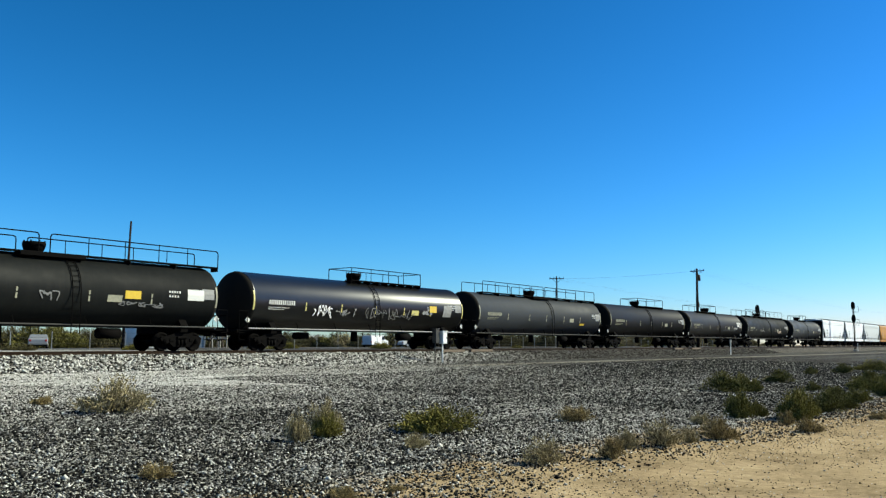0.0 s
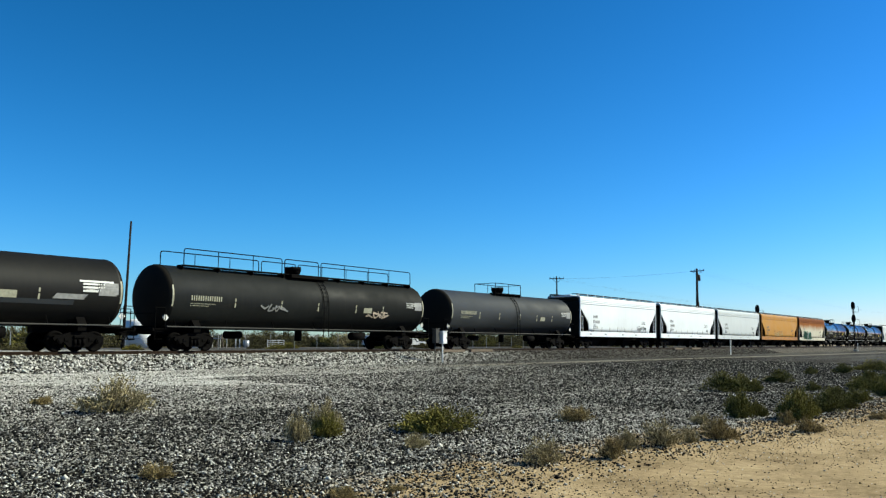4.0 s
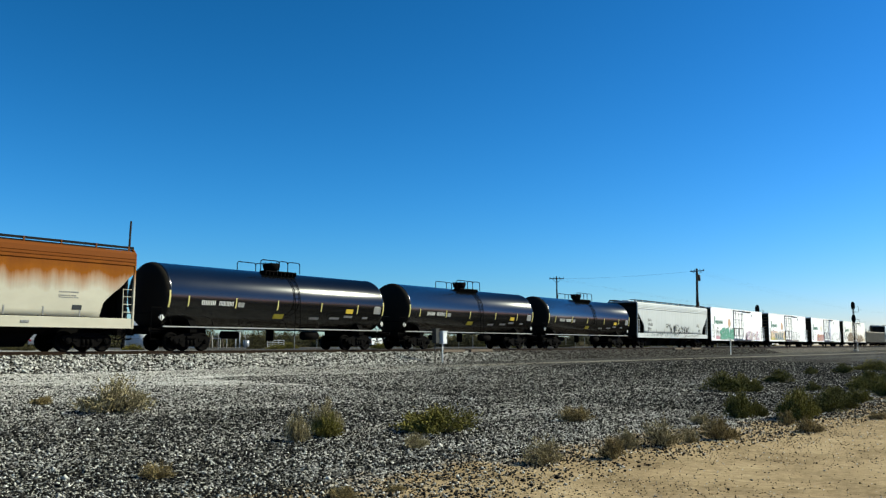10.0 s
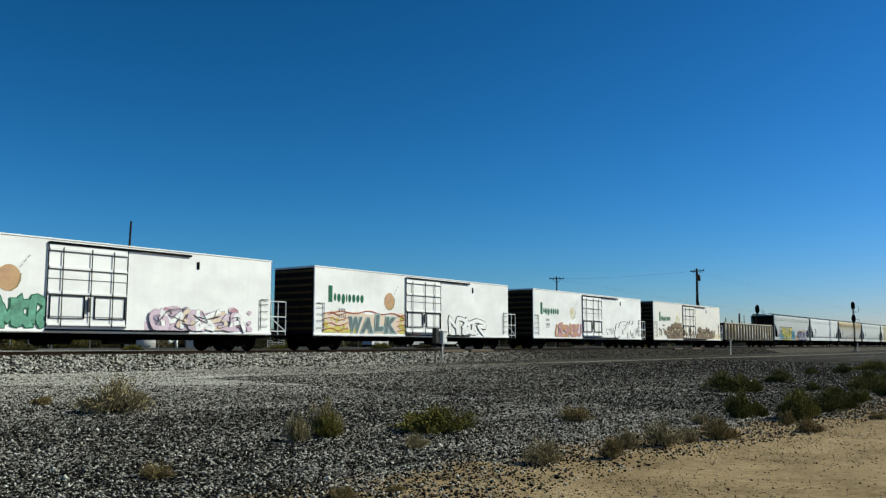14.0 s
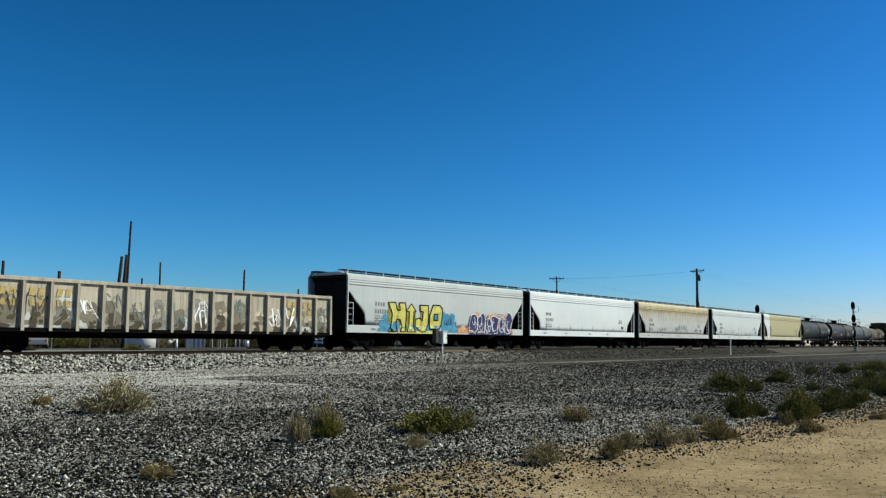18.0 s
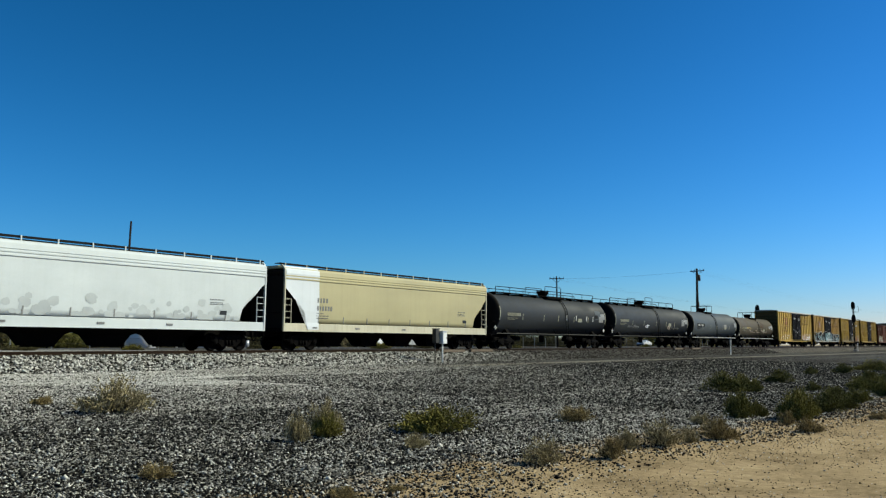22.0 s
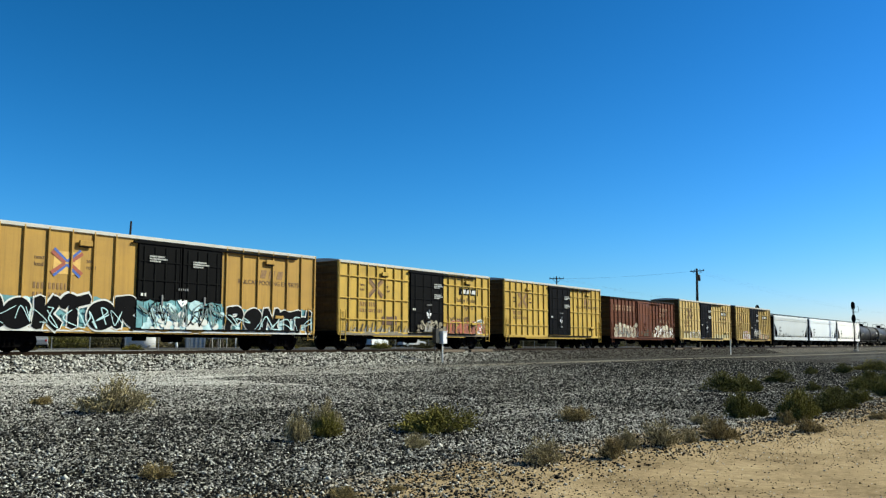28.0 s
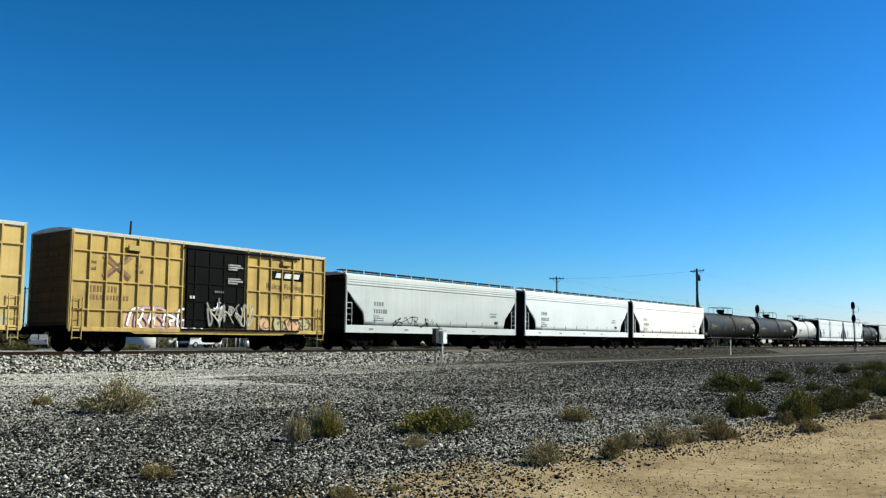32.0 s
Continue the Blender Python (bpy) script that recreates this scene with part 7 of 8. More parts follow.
c = boxcar(373.4, 388.6, "yellow box car with a scrawled black door", M["yellow_dirty"], 76, 0.0, 3.6, 1)
pool_marks(c, 15.2, 0.0, 3.6, (M["letter_bleached"], M["letter_brown"]), "plate", False, 206, -5.4, 4.8, M["yellow_dirty"])
spray_band(c, -5.0, -0.9, 0.95, 1.7, M["g_peach"], lambda z: 1.540, 30)
throw_up(c, -4.8, 1.0, 4.0, 0.9, [M["g_white"], M["g_pink"]], M["g_grey"], lambda z: 1.548, 77, 6, 0.12, 0.06)
scrawl(c, -0.6, 1.15, 2.8, 1.2, M["panel_grey"], lambda z: 1.72, 78, 8, 0.09)
scrawl(c, -0.6, 1.15, 2.8, 1.0, M["g_bone"], lambda z: 1.72, 178, 5, 0.05, 0.03)
wildstyle(c, 2.7, 0.95, 3.9, 0.8, 4, [M["g_peach"], M["cream"]], M["letter_brown"], flat, 79, 0.05)

# tail of the train as far as it comes into view
c = hopper(390.4, 409.2, "pale grey covered hopper car with a black scrawl", M["pale"], 80, bays=4)
scrawl(c, -5.0, 1.25, 5.0, 0.8, M["g_black"], hop_y, 81)
c = hopper(410.6, 429.5, "white covered hopper car", M["white"], 82, bays=4)
c = hopper(430.7, 450.2, "cream-white covered hopper car", M["reefer_dirty"], 83, bays=4)
c = tank(451.5, 470.2, "dull black tank car with a short railed platform", M["charcoal"], (-1.8, 1.8), 0.0, 84)
c = tank(471.5, 489.9, "dull black tank car with a short railed platform", M["charcoal"], (-1.8, 1.8), 0.0, 85)
c = tank(491.1, 503.9, "short pale tank car with a railed platform", M["light_grey"], (-1.5, 1.5), 0.0, 86)
c = hopper(505.4, 523.2, "white covered hopper car", M["white"], 87)
c = hopper(524.4, 541.6, "white covered hopper car", M["white"], 88)
c = tank(543.1, 558.2, "dull black tank car with a short railed platform", M["charcoal"], (-1.6, 1.6), 0.0, 89)
c = hopper(560.0, 577.0, "pale grey covered hopper car", M["pale"], 90)
c = hopper(578.4, 596.0, "pale grey covered hopper car", M["pale"], 91)


# ---------------------------------------------------------------- plants
def leaf_mat(name, lo, hi):
    m, n, l, b = nodes_of(name, 0.8, 0, 0.1)
    g = n.new("ShaderNodeNewGeometry")
    c = ramp_of(n, l, g.outputs["Random Per Island"], [(0.0, lo), (0.6, hi), (1.0, tuple(min(1, v * 1.5) for v in hi))])
    l.new(c, b.inputs["Base Color"])
    return m


LEAF = {"green": leaf_mat("leaves_olive", (0.075, 0.068, 0.014), (0.235, 0.205, 0.048)),
        "dark": leaf_mat("leaves_dark_olive", (0.048, 0.046, 0.012), (0.175, 0.160, 0.042)),
        "dry": leaf_mat("leaves_straw", (0.11, 0.08, 0.03), (0.36, 0.27, 0.12)),
        "scrub": leaf_mat("leaves_dusty_scrub", (0.030, 0.028, 0.011), (0.105, 0.092, 0.038)),
        "sage": leaf_mat("leaves_sage", (0.13, 0.105, 0.05), (0.40, 0.33, 0.175))}
M["twig"] = plain("twig_bark", (0.10, 0.075, 0.045), 0.9, 0, 0.3, 20)


def bush_meshes(kind, seed, blades, upright):
    """Stems and foliage of one bush, about 1 m wide and 0.5 m high: thin stems from the root, each with small blades."""
    rng = random.Random(seed)
    st = Geo()
    vs, fs = [], []
    tips = []
    lump = [(rng.uniform(-0.3, 0.3), rng.uniform(-0.3, 0.3), rng.uniform(0.55, 1.0)) for _ in range(5)]
    for i in range(70):
        a = rng.uniform(0, 2 * math.pi)
        r = rng.random() ** 0.55 * 0.5
        px, py = r * math.cos(a), r * math.sin(a)
        dome = math.sqrt(max(0.02, 1 - (r / 0.54) ** 2))
        hill = max(k * math.exp(-((px - u) ** 2 + (py - v) ** 2) / 0.05) for u, v, k in lump)
        h = (0.22 + 0.30 * hill) * dome * rng.uniform(0.55, 1.05)
        if upright:
            h *= rng.uniform(0.8, 1.25)
        root = (0.12 * px, 0.12 * py, -0.03)
        mid = (px * 0.55 + rng.uniform(-0.03, 0.03), py * 0.55 + rng.uniform(-0.03, 0.03), h * 0.5)
        tip = (px, py, h)
        st.rod(root, mid, 0.005, 4, False, 0.0035)
        st.rod(mid, tip, 0.0035, 4, False, 0.0015)
        tips.append((root, mid, tip))
    for i in range(blades):
        root, mid, tip = rng.choice(tips)
        t = rng.random() ** 0.8
        p = [mid[k] + (tip[k] - mid[k]) * t for k in range(3)] if rng.random() < 0.85 else [root[k] + (mid[k] - root[k]) * (0.4 + 0.6 * t) for k in range(3)]
        p = [p[0] + rng.gauss(0, 0.04), p[1] + rng.gauss(0, 0.04), max(0.0, p[2] + rng.gauss(0, 0.03))]
        out = Vector((p[0], p[1], 0.2 + 0.5 * rng.random())).normalized()
        d = (out + Vector((rng.gauss(0, 0.6), rng.gauss(0, 0.6), rng.gauss(0, 0.4)))).normalized()
        ln = rng.uniform(0.025, 0.065) * (1.3 if upright else 1.0)
        w = d.orthogonal().normalized() * rng.uniform(0.003, 0.0075)
        w = Matrix.Rotation(rng.uniform(0, 6.28), 3, d) @ w
        o = len(vs)
        P = Vector(p)
        vs += [P - w, P + w, P + d * ln * 0.6 + w * 0.8, P + d * ln, P + d * ln * 0.6 - w * 0.8]
        fs.append((o, o + 1, o + 2, o + 3, o + 4))
    fo = Geo().add(vs, fs)
    me = bpy.data.meshes.new("foliage")
    me.from_pydata(fo.v, [], fo.f)
    me.materials.append(LEAF[kind])
    return st.mesh("twiggy_base", M["twig"]), me


BUSH = {}
for kind, blades, up in (("green", 5200, False), ("dark", 5200, False), ("dry", 3200, True), ("sage", 2600, True), ("scrub", 5200, False)):
    BUSH[kind] = [bush_meshes(kind, 100 + 7 * k + len(kind), blades, up) for k in range(3)]
BUSH_LABEL = {"green": "low olive-green desert bush on the gravel", "dark": "dense dark green desert bush", "dry": "dry straw-coloured tuft of desert grass", "sage": "wispy sage-green desert bush", "scrub": "dusty dark olive scrub bush beyond the line"}


def bush(kind, x, y, width, height, k, group="desert bushes", sink=0.0):
    st, fo = BUSH[kind][k % 3]
    b = thing("bush", BUSH_LABEL[kind], "bush", group, (x, y, ground_z(x, y) - sink), (k * 67) % 360)
    b.scale = (width, width, height / 0.5)
    part("twiggy_base", st, None, b)
    part("foliage", fo, None, b)
    return b


NEAR_PLANTS = [
    ("dry", 10.4, -16.9, 0.5, 0.22), ("sage", 10.3, -19.7, 1.56, 0.72), ("sage", 9.5, -25.7, 0.43, 0.51), ("sage", 10.4, -25.4, 0.62, 0.62), ("green", 10.25, -25.6, 0.5, 0.46),
    ("green", 12.1, -26.4, 1.45, 0.56), ("sage", 10.1, -27.5, 0.46, 0.24), ("dry", 6.2, -26.8, 0.42, 0.19), ("dry", 6.6, -29.3, 0.37, 0.14),
    ("dry", 15.7, -27.2, 0.81, 0.34), ("sage", 10.1, -29.6, 0.62, 0.37), ("dry", 11.1, -30.1, 0.4, 0.32), ("sage", 12.9, -30.1, 0.69, 0.43),
    ("sage", 13.5, -30.3, 0.34, 0.27), ("dry", 14.3, -30.5, 0.67, 0.41), ("sage", 16.8, -29.3, 0.42, 0.26), ("dry", 7.3, -29.4, 0.24, 0.08)]
FAR_PLANTS = [
    ("dark", 28.2, -26.1, 1.61, 0.69), ("dark", 18.9, -29.4, 0.7, 0.6), ("dark", 19.7, -29.6, 0.42, 0.4), ("dark", 35.7, -25.8, 1.25, 0.56),
    ("dark", 45.7, -24.7, 0.78, 0.42), ("green", 19.8, -30.4, 0.78, 0.68), ("dry", 17.7, -30.7, 0.37, 0.31), ("dry", 16.5, -31.4, 0.5, 0.3),
    ("dark", 23.5, -30.3, 0.99, 0.59), ("dark", 48.9, -25.5, 1.12, 0.56), ("green", 55.4, -25.7, 2.16, 0.72), ("dark", 33.4, -29.2, 1.03, 0.47),
    ("green", 29.3, -30.5, 0.79, 0.79), ("dark", 23.3, -30.7, 0.58, 0.31), ("dry", 20.2, -31.9, 0.4, 0.19), ("dark", 31.1, -28.1, 0.61, 0.34),
    ("dark", 43.4, -28.9, 1.51, 0.75), ("green", 26.7, -31.4, 0.77, 0.4), ("green", 60.0, -27.0, 1.6, 0.7), ("dark", 38.5, -30.6, 1.2, 0.5),
    ("green", 29.4, -26.3, 0.75, 0.66), ("green", 19.1, -29.4, 0.55, 0.68), ("green", 20.3, -30.4, 0.72, 0.58), ("green", 19.3, -30.5, 0.85, 0.74),
    ("dark", 22.1, -30.5, 0.8, 0.52), ("green", 26.0, -30.4, 0.85, 0.5), ("green", 32.9, -29.2, 0.87, 0.48), ("sage", 12.3, -29.8, 0.42, 0.34),
    ("dark", 28.8, -29.3, 0.69, 0.31), ("dark", 39.9, -28.4, 1.12, 0.6), ("green", 19.0, -30.7, 0.4, 0.36), ("green", 28.9, -26.8, 0.6, 0.5)]
for i, (kind, x, y, w, h) in enumerate(NEAR_PLANTS + FAR_PLANTS):
    bush(kind, x, y, w * 1.02, h * 1.06, i)

# the scrub beyond the line
scrub = random.Random(31)
for i in range(150):
    if i < 22:
        yy = scrub.uniform(16, 30)
        xx = (yy + 35) * (scrub.uniform(0.25, 1.0) if i < 14 else scrub.uniform(1.0, 3.0))
        w = scrub.uniform(1.0, 2.0)
    else:
        yy = scrub.uniform(60, 98)
        xx = 12 + (yy + 35) * scrub.uniform(0.15, 3.6)
        w = scrub.uniform(2.5, 6.0)
    bush(scrub.choice(["green", "scrub", "sage", "scrub"]), xx, yy, w, w * scrub.uniform(0.32, 0.46), i, "scrub beyond the line", 0.05)

# the belt of scrub that closes the view beyond the highway
for i in range(120):
    yy = scrub.uniform(57, 80)
    xx = (yy + 35) * (0.35 + 3.0 * ((i + scrub.random()) / 120) ** 1.4)
    w = scrub.uniform(3.2, 5.5) * (1 + xx / 300)
    bush(scrub.choice(["scrub", "scrub", "dark", "scrub", "sage"]), xx, yy, w, 3.0 * scrub.uniform(0.8, 1.15) * (1 + (xx - 50) / 400), i, "scrub beyond the line", 0.08)

# ---------------------------------------------------------------- poles, signals and trackside boxes
M["pole_wood"] = plain("pole_wood", (0.030, 0.025, 0.022), 0.9, 0, 0.35, 6)
M["signal_black"] = plain("signal_black", (0.012, 0.013, 0.014), 0.6, 0, 0.3, 6)
M["galv"] = plain("galvanised_steel", (0.32, 0.33, 0.33), 0.5, 0.4, 0.15, 8)
M["box_white"] = paint("cabinet_white", (1.1, 1.1, 1.05), 0.5, 0.15, (0.4, 0.33, 0.24), 0.12, 0.05)
M["cream_wall"] = paint("stucco_pale", (0.55, 0.52, 0.46), 0.9, 0.2, (0.3, 0.24, 0.18), 0.2, 0.08)
M["tin_roof"] = paint("tin_roof", (0.62, 0.63, 0.62), 0.45, 0.2, (0.3, 0.25, 0.2), 0.2, 0.08)
M["glass_dark"] = plain("window_glass", (0.02, 0.025, 0.03), 0.12, 0, 0.1, 3)
M["rubber"] = plain("tyre_rubber", (0.014, 0.014, 0.014), 0.85, 0, 0.2, 20)
M["car_white"] = plain("car_paint_white", (0.78, 0.78, 0.77), 0.25, 0, 0.03, 2)
M["car_red"] = plain("car_paint_red", (0.50, 0.02, 0.015), 0.25, 0, 0.06, 2)
M["car_silver"] = plain("car_paint_silver", (0.45, 0.46, 0.47), 0.3, 0.5, 0.05, 2)
M["asphalt"] = plain("asphalt", (0.055, 0.055, 0.055), 0.9, 0, 0.25, 12)
M["wire"] = plain("line_wire", (0.05, 0.05, 0.05), 0.6, 0.5, 0.1, 5)


def utility_pole(x, y, top, lean=0.0, arm=True, transformer=False, turn=0.0, radius=0.15):
    z0 = ground_z(x, y)
    p = thing("utility_pole", "tall dark wooden utility pole beyond the track" if not transformer else "dark wooden utility pole with a crossarm and a transformer", "utility pole", "pole line", (x, y, z0 - 0.3), turn)
    h = top - z0 + 0.3
    part("pole", Geo().rod((lean, 0, 0), (0, 0, h), radius * 1.25, 10, True, radius * 0.75), M["pole_wood"], p)
    if arm:
        g = Geo()
        g.box((0.1, 0, h - 0.35), (0.1, 2.3, 0.13), 0.015)
        g.rod((0.1, -0.75, h - 0.4), (0.02, 0, h - 1.0), 0.022, 5)
        g.rod((0.1, 0.75, h - 0.4), (0.02, 0, h - 1.0), 0.022, 5)
        part("crossarm", g, M["pole_wood"], p)
        for k in (-1.05, -0.45, 0.45, 1.05):
            part("insulator", shared("insulator", lambda: Geo().lathe_z([(0, 0.02), (0.04, 0.055), (0.09, 0.035), (0.12, 0.06), (0.17, 0.03), (0.19, 0.005)], 0, 0, 8), M["signal_black"]), None, p, "", pose(0.1, k, h - 0.28))
    if transformer:
        g = Geo()
        g.lathe_z([(h - 1.75, 0.01), (h - 1.74, 0.24), (h - 0.95, 0.24), (h - 0.88, 0.16), (h - 0.87, 0.01)], 0.42, 0.0, 14)
        g.box((0.2, 0, h - 1.2), (0.3, 0.1, 0.1))
        g.rod((0.42, 0.1, h - 0.9), (0.42, 0.1, h - 0.65), 0.04, 6)
        part("transformer", g, M["dark_grey"], p, "grey transformer can")
        g = Geo()
        g.box((0.0, 0.0, h - 5.2), (0.35, 0.3, 0.7), 0.02)
        part("service_box", g, M["pole_wood"], p)
    return p, z0 - 0.3 + h


utility_pole(44.8, 31.0, 12.35, -0.35, False, False, 0, 0.11)
utility_pole(120.6, 30.0, 12.3, 0.0, True, False, 30, 0.13)
utility_pole(122.1, 8.0, 12.5, -0.3, True, True, -15, 0.2)
utility_pole(440.0, 30.0, 12.3, 0.0, True, False, 25, 0.13)
utility_pole(335.0, 9.0, 12.4, 0.0, True, False, -10, 0.15)
utility_pole(70.0, 95.0, 10.5, 0.0, True, False, 40, 0.12)
utility_pole(96.0, 96.0, 10.5, 0.0, True, False, 40, 0.12)


def wire(a, b, sag, r=0.0035):
    pts = [tuple(Vector(a).lerp(Vector(b), k / 12) - Vector((0, 0, sag * (1 - (2 * k / 12 - 1) ** 2)))) for k in range(13)]
    return tagged(part("overhead_wire", Geo().path(pts, r, 4), M["wire"], None), "thin dark overhead wire strung between poles", "wire", "overhead wires")


for dy in (-0.9, 0.0, 0.9):
    wire((122.1, 8.0 + dy, 12.2), (335.0, 9.0 + dy, 12.1), 1.8)
    wire((120.6, 30.0 + dy, 11.95), (440.0, 30.0 + dy, 11.95), 2.2)
    wire((122.1, 8.0 + dy, 12.2), (120.6, 30.0 + dy, 11.95), 0.3)


def signal_mast(x, y, top, heads, turn):
    z0 = ground_z(x, y) - 0.05
    s = thing("railway_signal", "black railway colour-light signal on a tall mast", "railway signal", "signals", (x, y, z0), turn)
    h = top - z0
    part("mast", Geo().rod((0, 0, 0.3), (0, 0, h - 0.5), 0.09, 10), M["signal_black"], s)
    part("base", Geo().box((0, 0, 0.2), (0.6, 0.6, 0.4), 0.05), M["cream_wall"], s)
    for k in range(heads):
        z = h - 0.85 - k * 2.2
        g = Geo()
        n = 16
        poly = [(0.34 * math.cos(2 * math.pi * i / n), z + (0.78 if math.sin(2 * math.pi * i / n) > 0 else 0.70) * math.sin(2 * math.pi * i / n)) for i in range(n)]
        g.prism(poly, -0.05, 0.03)
        head = part("signal_head", g, M["signal_black"], s, "black oval signal backing board")
        for dz in (0.45, 0.0, -0.42):
            g = Geo()
            n = 12
            vs, fs = [], []
            for yy, r in ((-0.05, 0.15), (-0.38, 0.16), (-0.38, 0.145), (-0.06, 0.13)):
                vs += [(r * math.cos(2 * math.pi * i / n), yy, z + dz + r * math.sin(2 * math.pi * i / n)) for i in range(n)]
            for q in range(3):
                fs += [(q * n + i, q * n + (i + 1) % n, (q + 1) * n + (i + 1) % n, (q + 1) * n + i) for i in range(n)]
            g.add(vs, fs, True)
            part("hood", g, M["signal_black"], head)
    g = Geo()
    for dz in ((-1.9, -4.1) if heads > 1 else (-1.9,)):
        g.box((0.35, 0.1, h + dz), (1.0, 0.6, 0.05))
        g.path([(0.85, -0.2, h + dz), (0.85, -0.2, h + dz + 0.9), (0.85, 0.4, h + dz + 0.9), (0.85, 0.4, h + dz)], 0.02, 5)
        g.path([(0.0, -0.2, h + dz + 0.9), (0.85, -0.2, h + dz + 0.9)], 0.02, 5)
    part("service_platform", g, M["signal_black"], s)
    g = Geo()
    for e in (-0.18, 0.18):
        g.rod((e, 0.2, 0.5), (e, 0.2, h - 1.5), 0.02, 5)
    for i in range(18):
        z = 0.6 + (h - 2.2) * i / 17
        g.rod((-0.18, 0.2, z), (0.18, 0.2, z), 0.014, 4)
    part("ladder", g, M["signal_black"], s)
    return s


signal_mast(163.0, -4.8, 9.1, 2, -80)
signal_mast(140.6, 5.0, 8.0, 1, -80)


def cabinet_post(x, y):
    z0 = ground_z(x, y) + 0.1
    c = thing("trackside_cabinet", "white signal cabinet beside the ballast, with an added dark box for its shaded side", "cabinet", "", (x, y, z0), -6)
    zb = 2.42 - z0 - 0.80
    part("post", Geo().rod((0.17, 0, -0.3), (0.17, 0, zb + 0.1), 0.045, 8), M["box_white"], c, "white steel post")
    part("post", Geo().rod((-0.32, 0.15, -0.3), (-0.32, 0.15, zb + 0.1), 0.035, 8), M["dark_grey"], c)
    g = Geo().box((0.2, 0, zb + 0.36), (0.42, 0.34, 0.74), 0.02)
    g.box((0.2, -0.02, zb + 0.75), (0.48, 0.42, 0.04), 0.01)
    part("cabinet", g, M["box_white"], c, "white steel cabinet")
    # Dark box added to stand for the white cabinet's shaded left side.
    g = Geo().box((-0.28, 0.12, zb + 0.45), (0.34, 0.3, 0.84), 0.02)
    g.box((-0.28, 0.12, zb + 0.9), (0.4, 0.36, 0.04), 0.01)
    part("cabinet", g, M["dark_grey"], c, "added dark grey box for the white cabinet's shaded side")
    part("door", Geo().box((0.2, -0.185, zb + 0.36), (0.34, 0.02, 0.62), 0.006), M["box_white"], c)
    part("hasp", Geo().box((0.33, -0.2, zb + 0.36), (0.04, 0.03, 0.1)), M["galv"], c)


cabinet_post(42.1, -4.6)


def marker(x, y, h, label):
    z0 = ground_z(x, y) - 0.1
    m = thing("marker_post", label, "marker post", "trackside markers", (x, y, z0), 0)
    part("post", Geo().box((0, 0, h / 2), (0.1, 0.1, h), 0.012), M["box_white"], m)
    part("plate", Geo().box((0, -0.07, h - 0.16), (0.3, 0.03, 0.3), 0.008), M["galv"], m)


marker(97.1, -4.4, 1.75, "short white marker post beside the track")
marker(161.0, -5.6, 1.5, "short white marker post beside the signal")

# timber stacked by the rail, and a heap of dark stone
for i, (x, y, turn) in enumerate(((46.8, -2.2, 3), (50.2, -2.15, -2), (87.0, -2.2, 2), (92.5, -2.1, -1))):
    t = thing("old_sleeper", "grey weathered railway sleeper lying on the ballast edge", "railway sleeper", "loose sleepers", (x, y, RAIL - 0.2), turn)
    part("timber", Geo().box((0, 0, 0.09), (2.6, 0.23, 0.17), 0.02), M["wood_grey"], t)


# ---------------------------------------------------------------- beyond the line
def building(x, y, w, d, h, label, windows, roof_h=0.5, wall=None):
    z0 = ground_z(x, y) - 0.1
    b = thing("low_building", label, "building", "buildings beyond the line", (x, y, z0), -8)
    part("wall", Geo().box((0, 0, h / 2), (w, d, h), 0.02), wall or M["cream_wall"], b)
    g = Geo()
    g.prism([(-w / 2 - 0.4, h), (w / 2 + 0.4, h), (w / 2 - 0.2, h + roof_h), (-w / 2 + 0.2, h + roof_h)], -d / 2 - 0.4, d / 2 + 0.4)
    part("roof", g, M["tin_roof"], b, "pale metal roof")
    for i in range(windows):
        xx = -w / 2 + w * (i + 0.5) / windows
        win = part("window", Geo().box((xx, -d / 2 - 0.02, h * 0.55), (min(1.6, w / windows * 0.55), 0.06, h * 0.36), 0.01), M["glass_dark"], b)
        g = Geo()
        ww, wh = min(1.6, w / windows * 0.55), h * 0.36
        for s in (-1, 1):
            g.box((xx + s * ww / 2, -d / 2 - 0.05, h * 0.55), (0.08, 0.06, wh + 0.1))
            g.box((xx, -d / 2 - 0.05, h * 0.55 + s * wh / 2), (ww + 0.1, 0.06, 0.08))
        part("frame", g, M["box_white"], win)
    part("door", Geo().box((w * 0.3, -d / 2 - 0.03, 1.05), (0.95, 0.08, 2.1), 0.01), M["brown"], b)
    return b


building(185.0, 165.0, 34.0, 9.0, 2.9, "long low pale building with a white metal roof", 8)
building(118.0, 170.0, 22.0, 9.0, 2.9, "low pale building with a metal roof far beyond the scrub", 5)
building(262.0, 150.0, 26.0, 9.0, 3.0, "low pale building with a metal roof far beyond the scrub", 6)
building(350.0, 170.0, 30.0, 10.0, 3.2, "low pale building with a metal roof far beyond the scrub", 6)

t = thing("storage_tank", "white upright cylindrical storage tank beyond the highway", "storage tank", "", (60.0, 51.0, ground_z(60, 51) - 0.05))
part("shell", Geo().lathe_z([(0, 0.02), (0, 1.8), (2.9, 1.8), (3.2, 1.5), (3.4, 0.4), (3.4, 0.01)], 0, 0, 36), M["box_white"], t)
part("hatch", Geo().lathe_z([(3.38, 0.25), (3.6, 0.25), (3.61, 0.01)], 0, 0, 12), M["galv"], t)
part("valve", Geo().rod((0, -1.75, 0.3), (0, -2.1, 0.3), 0.08, 8), M["galv"], t)

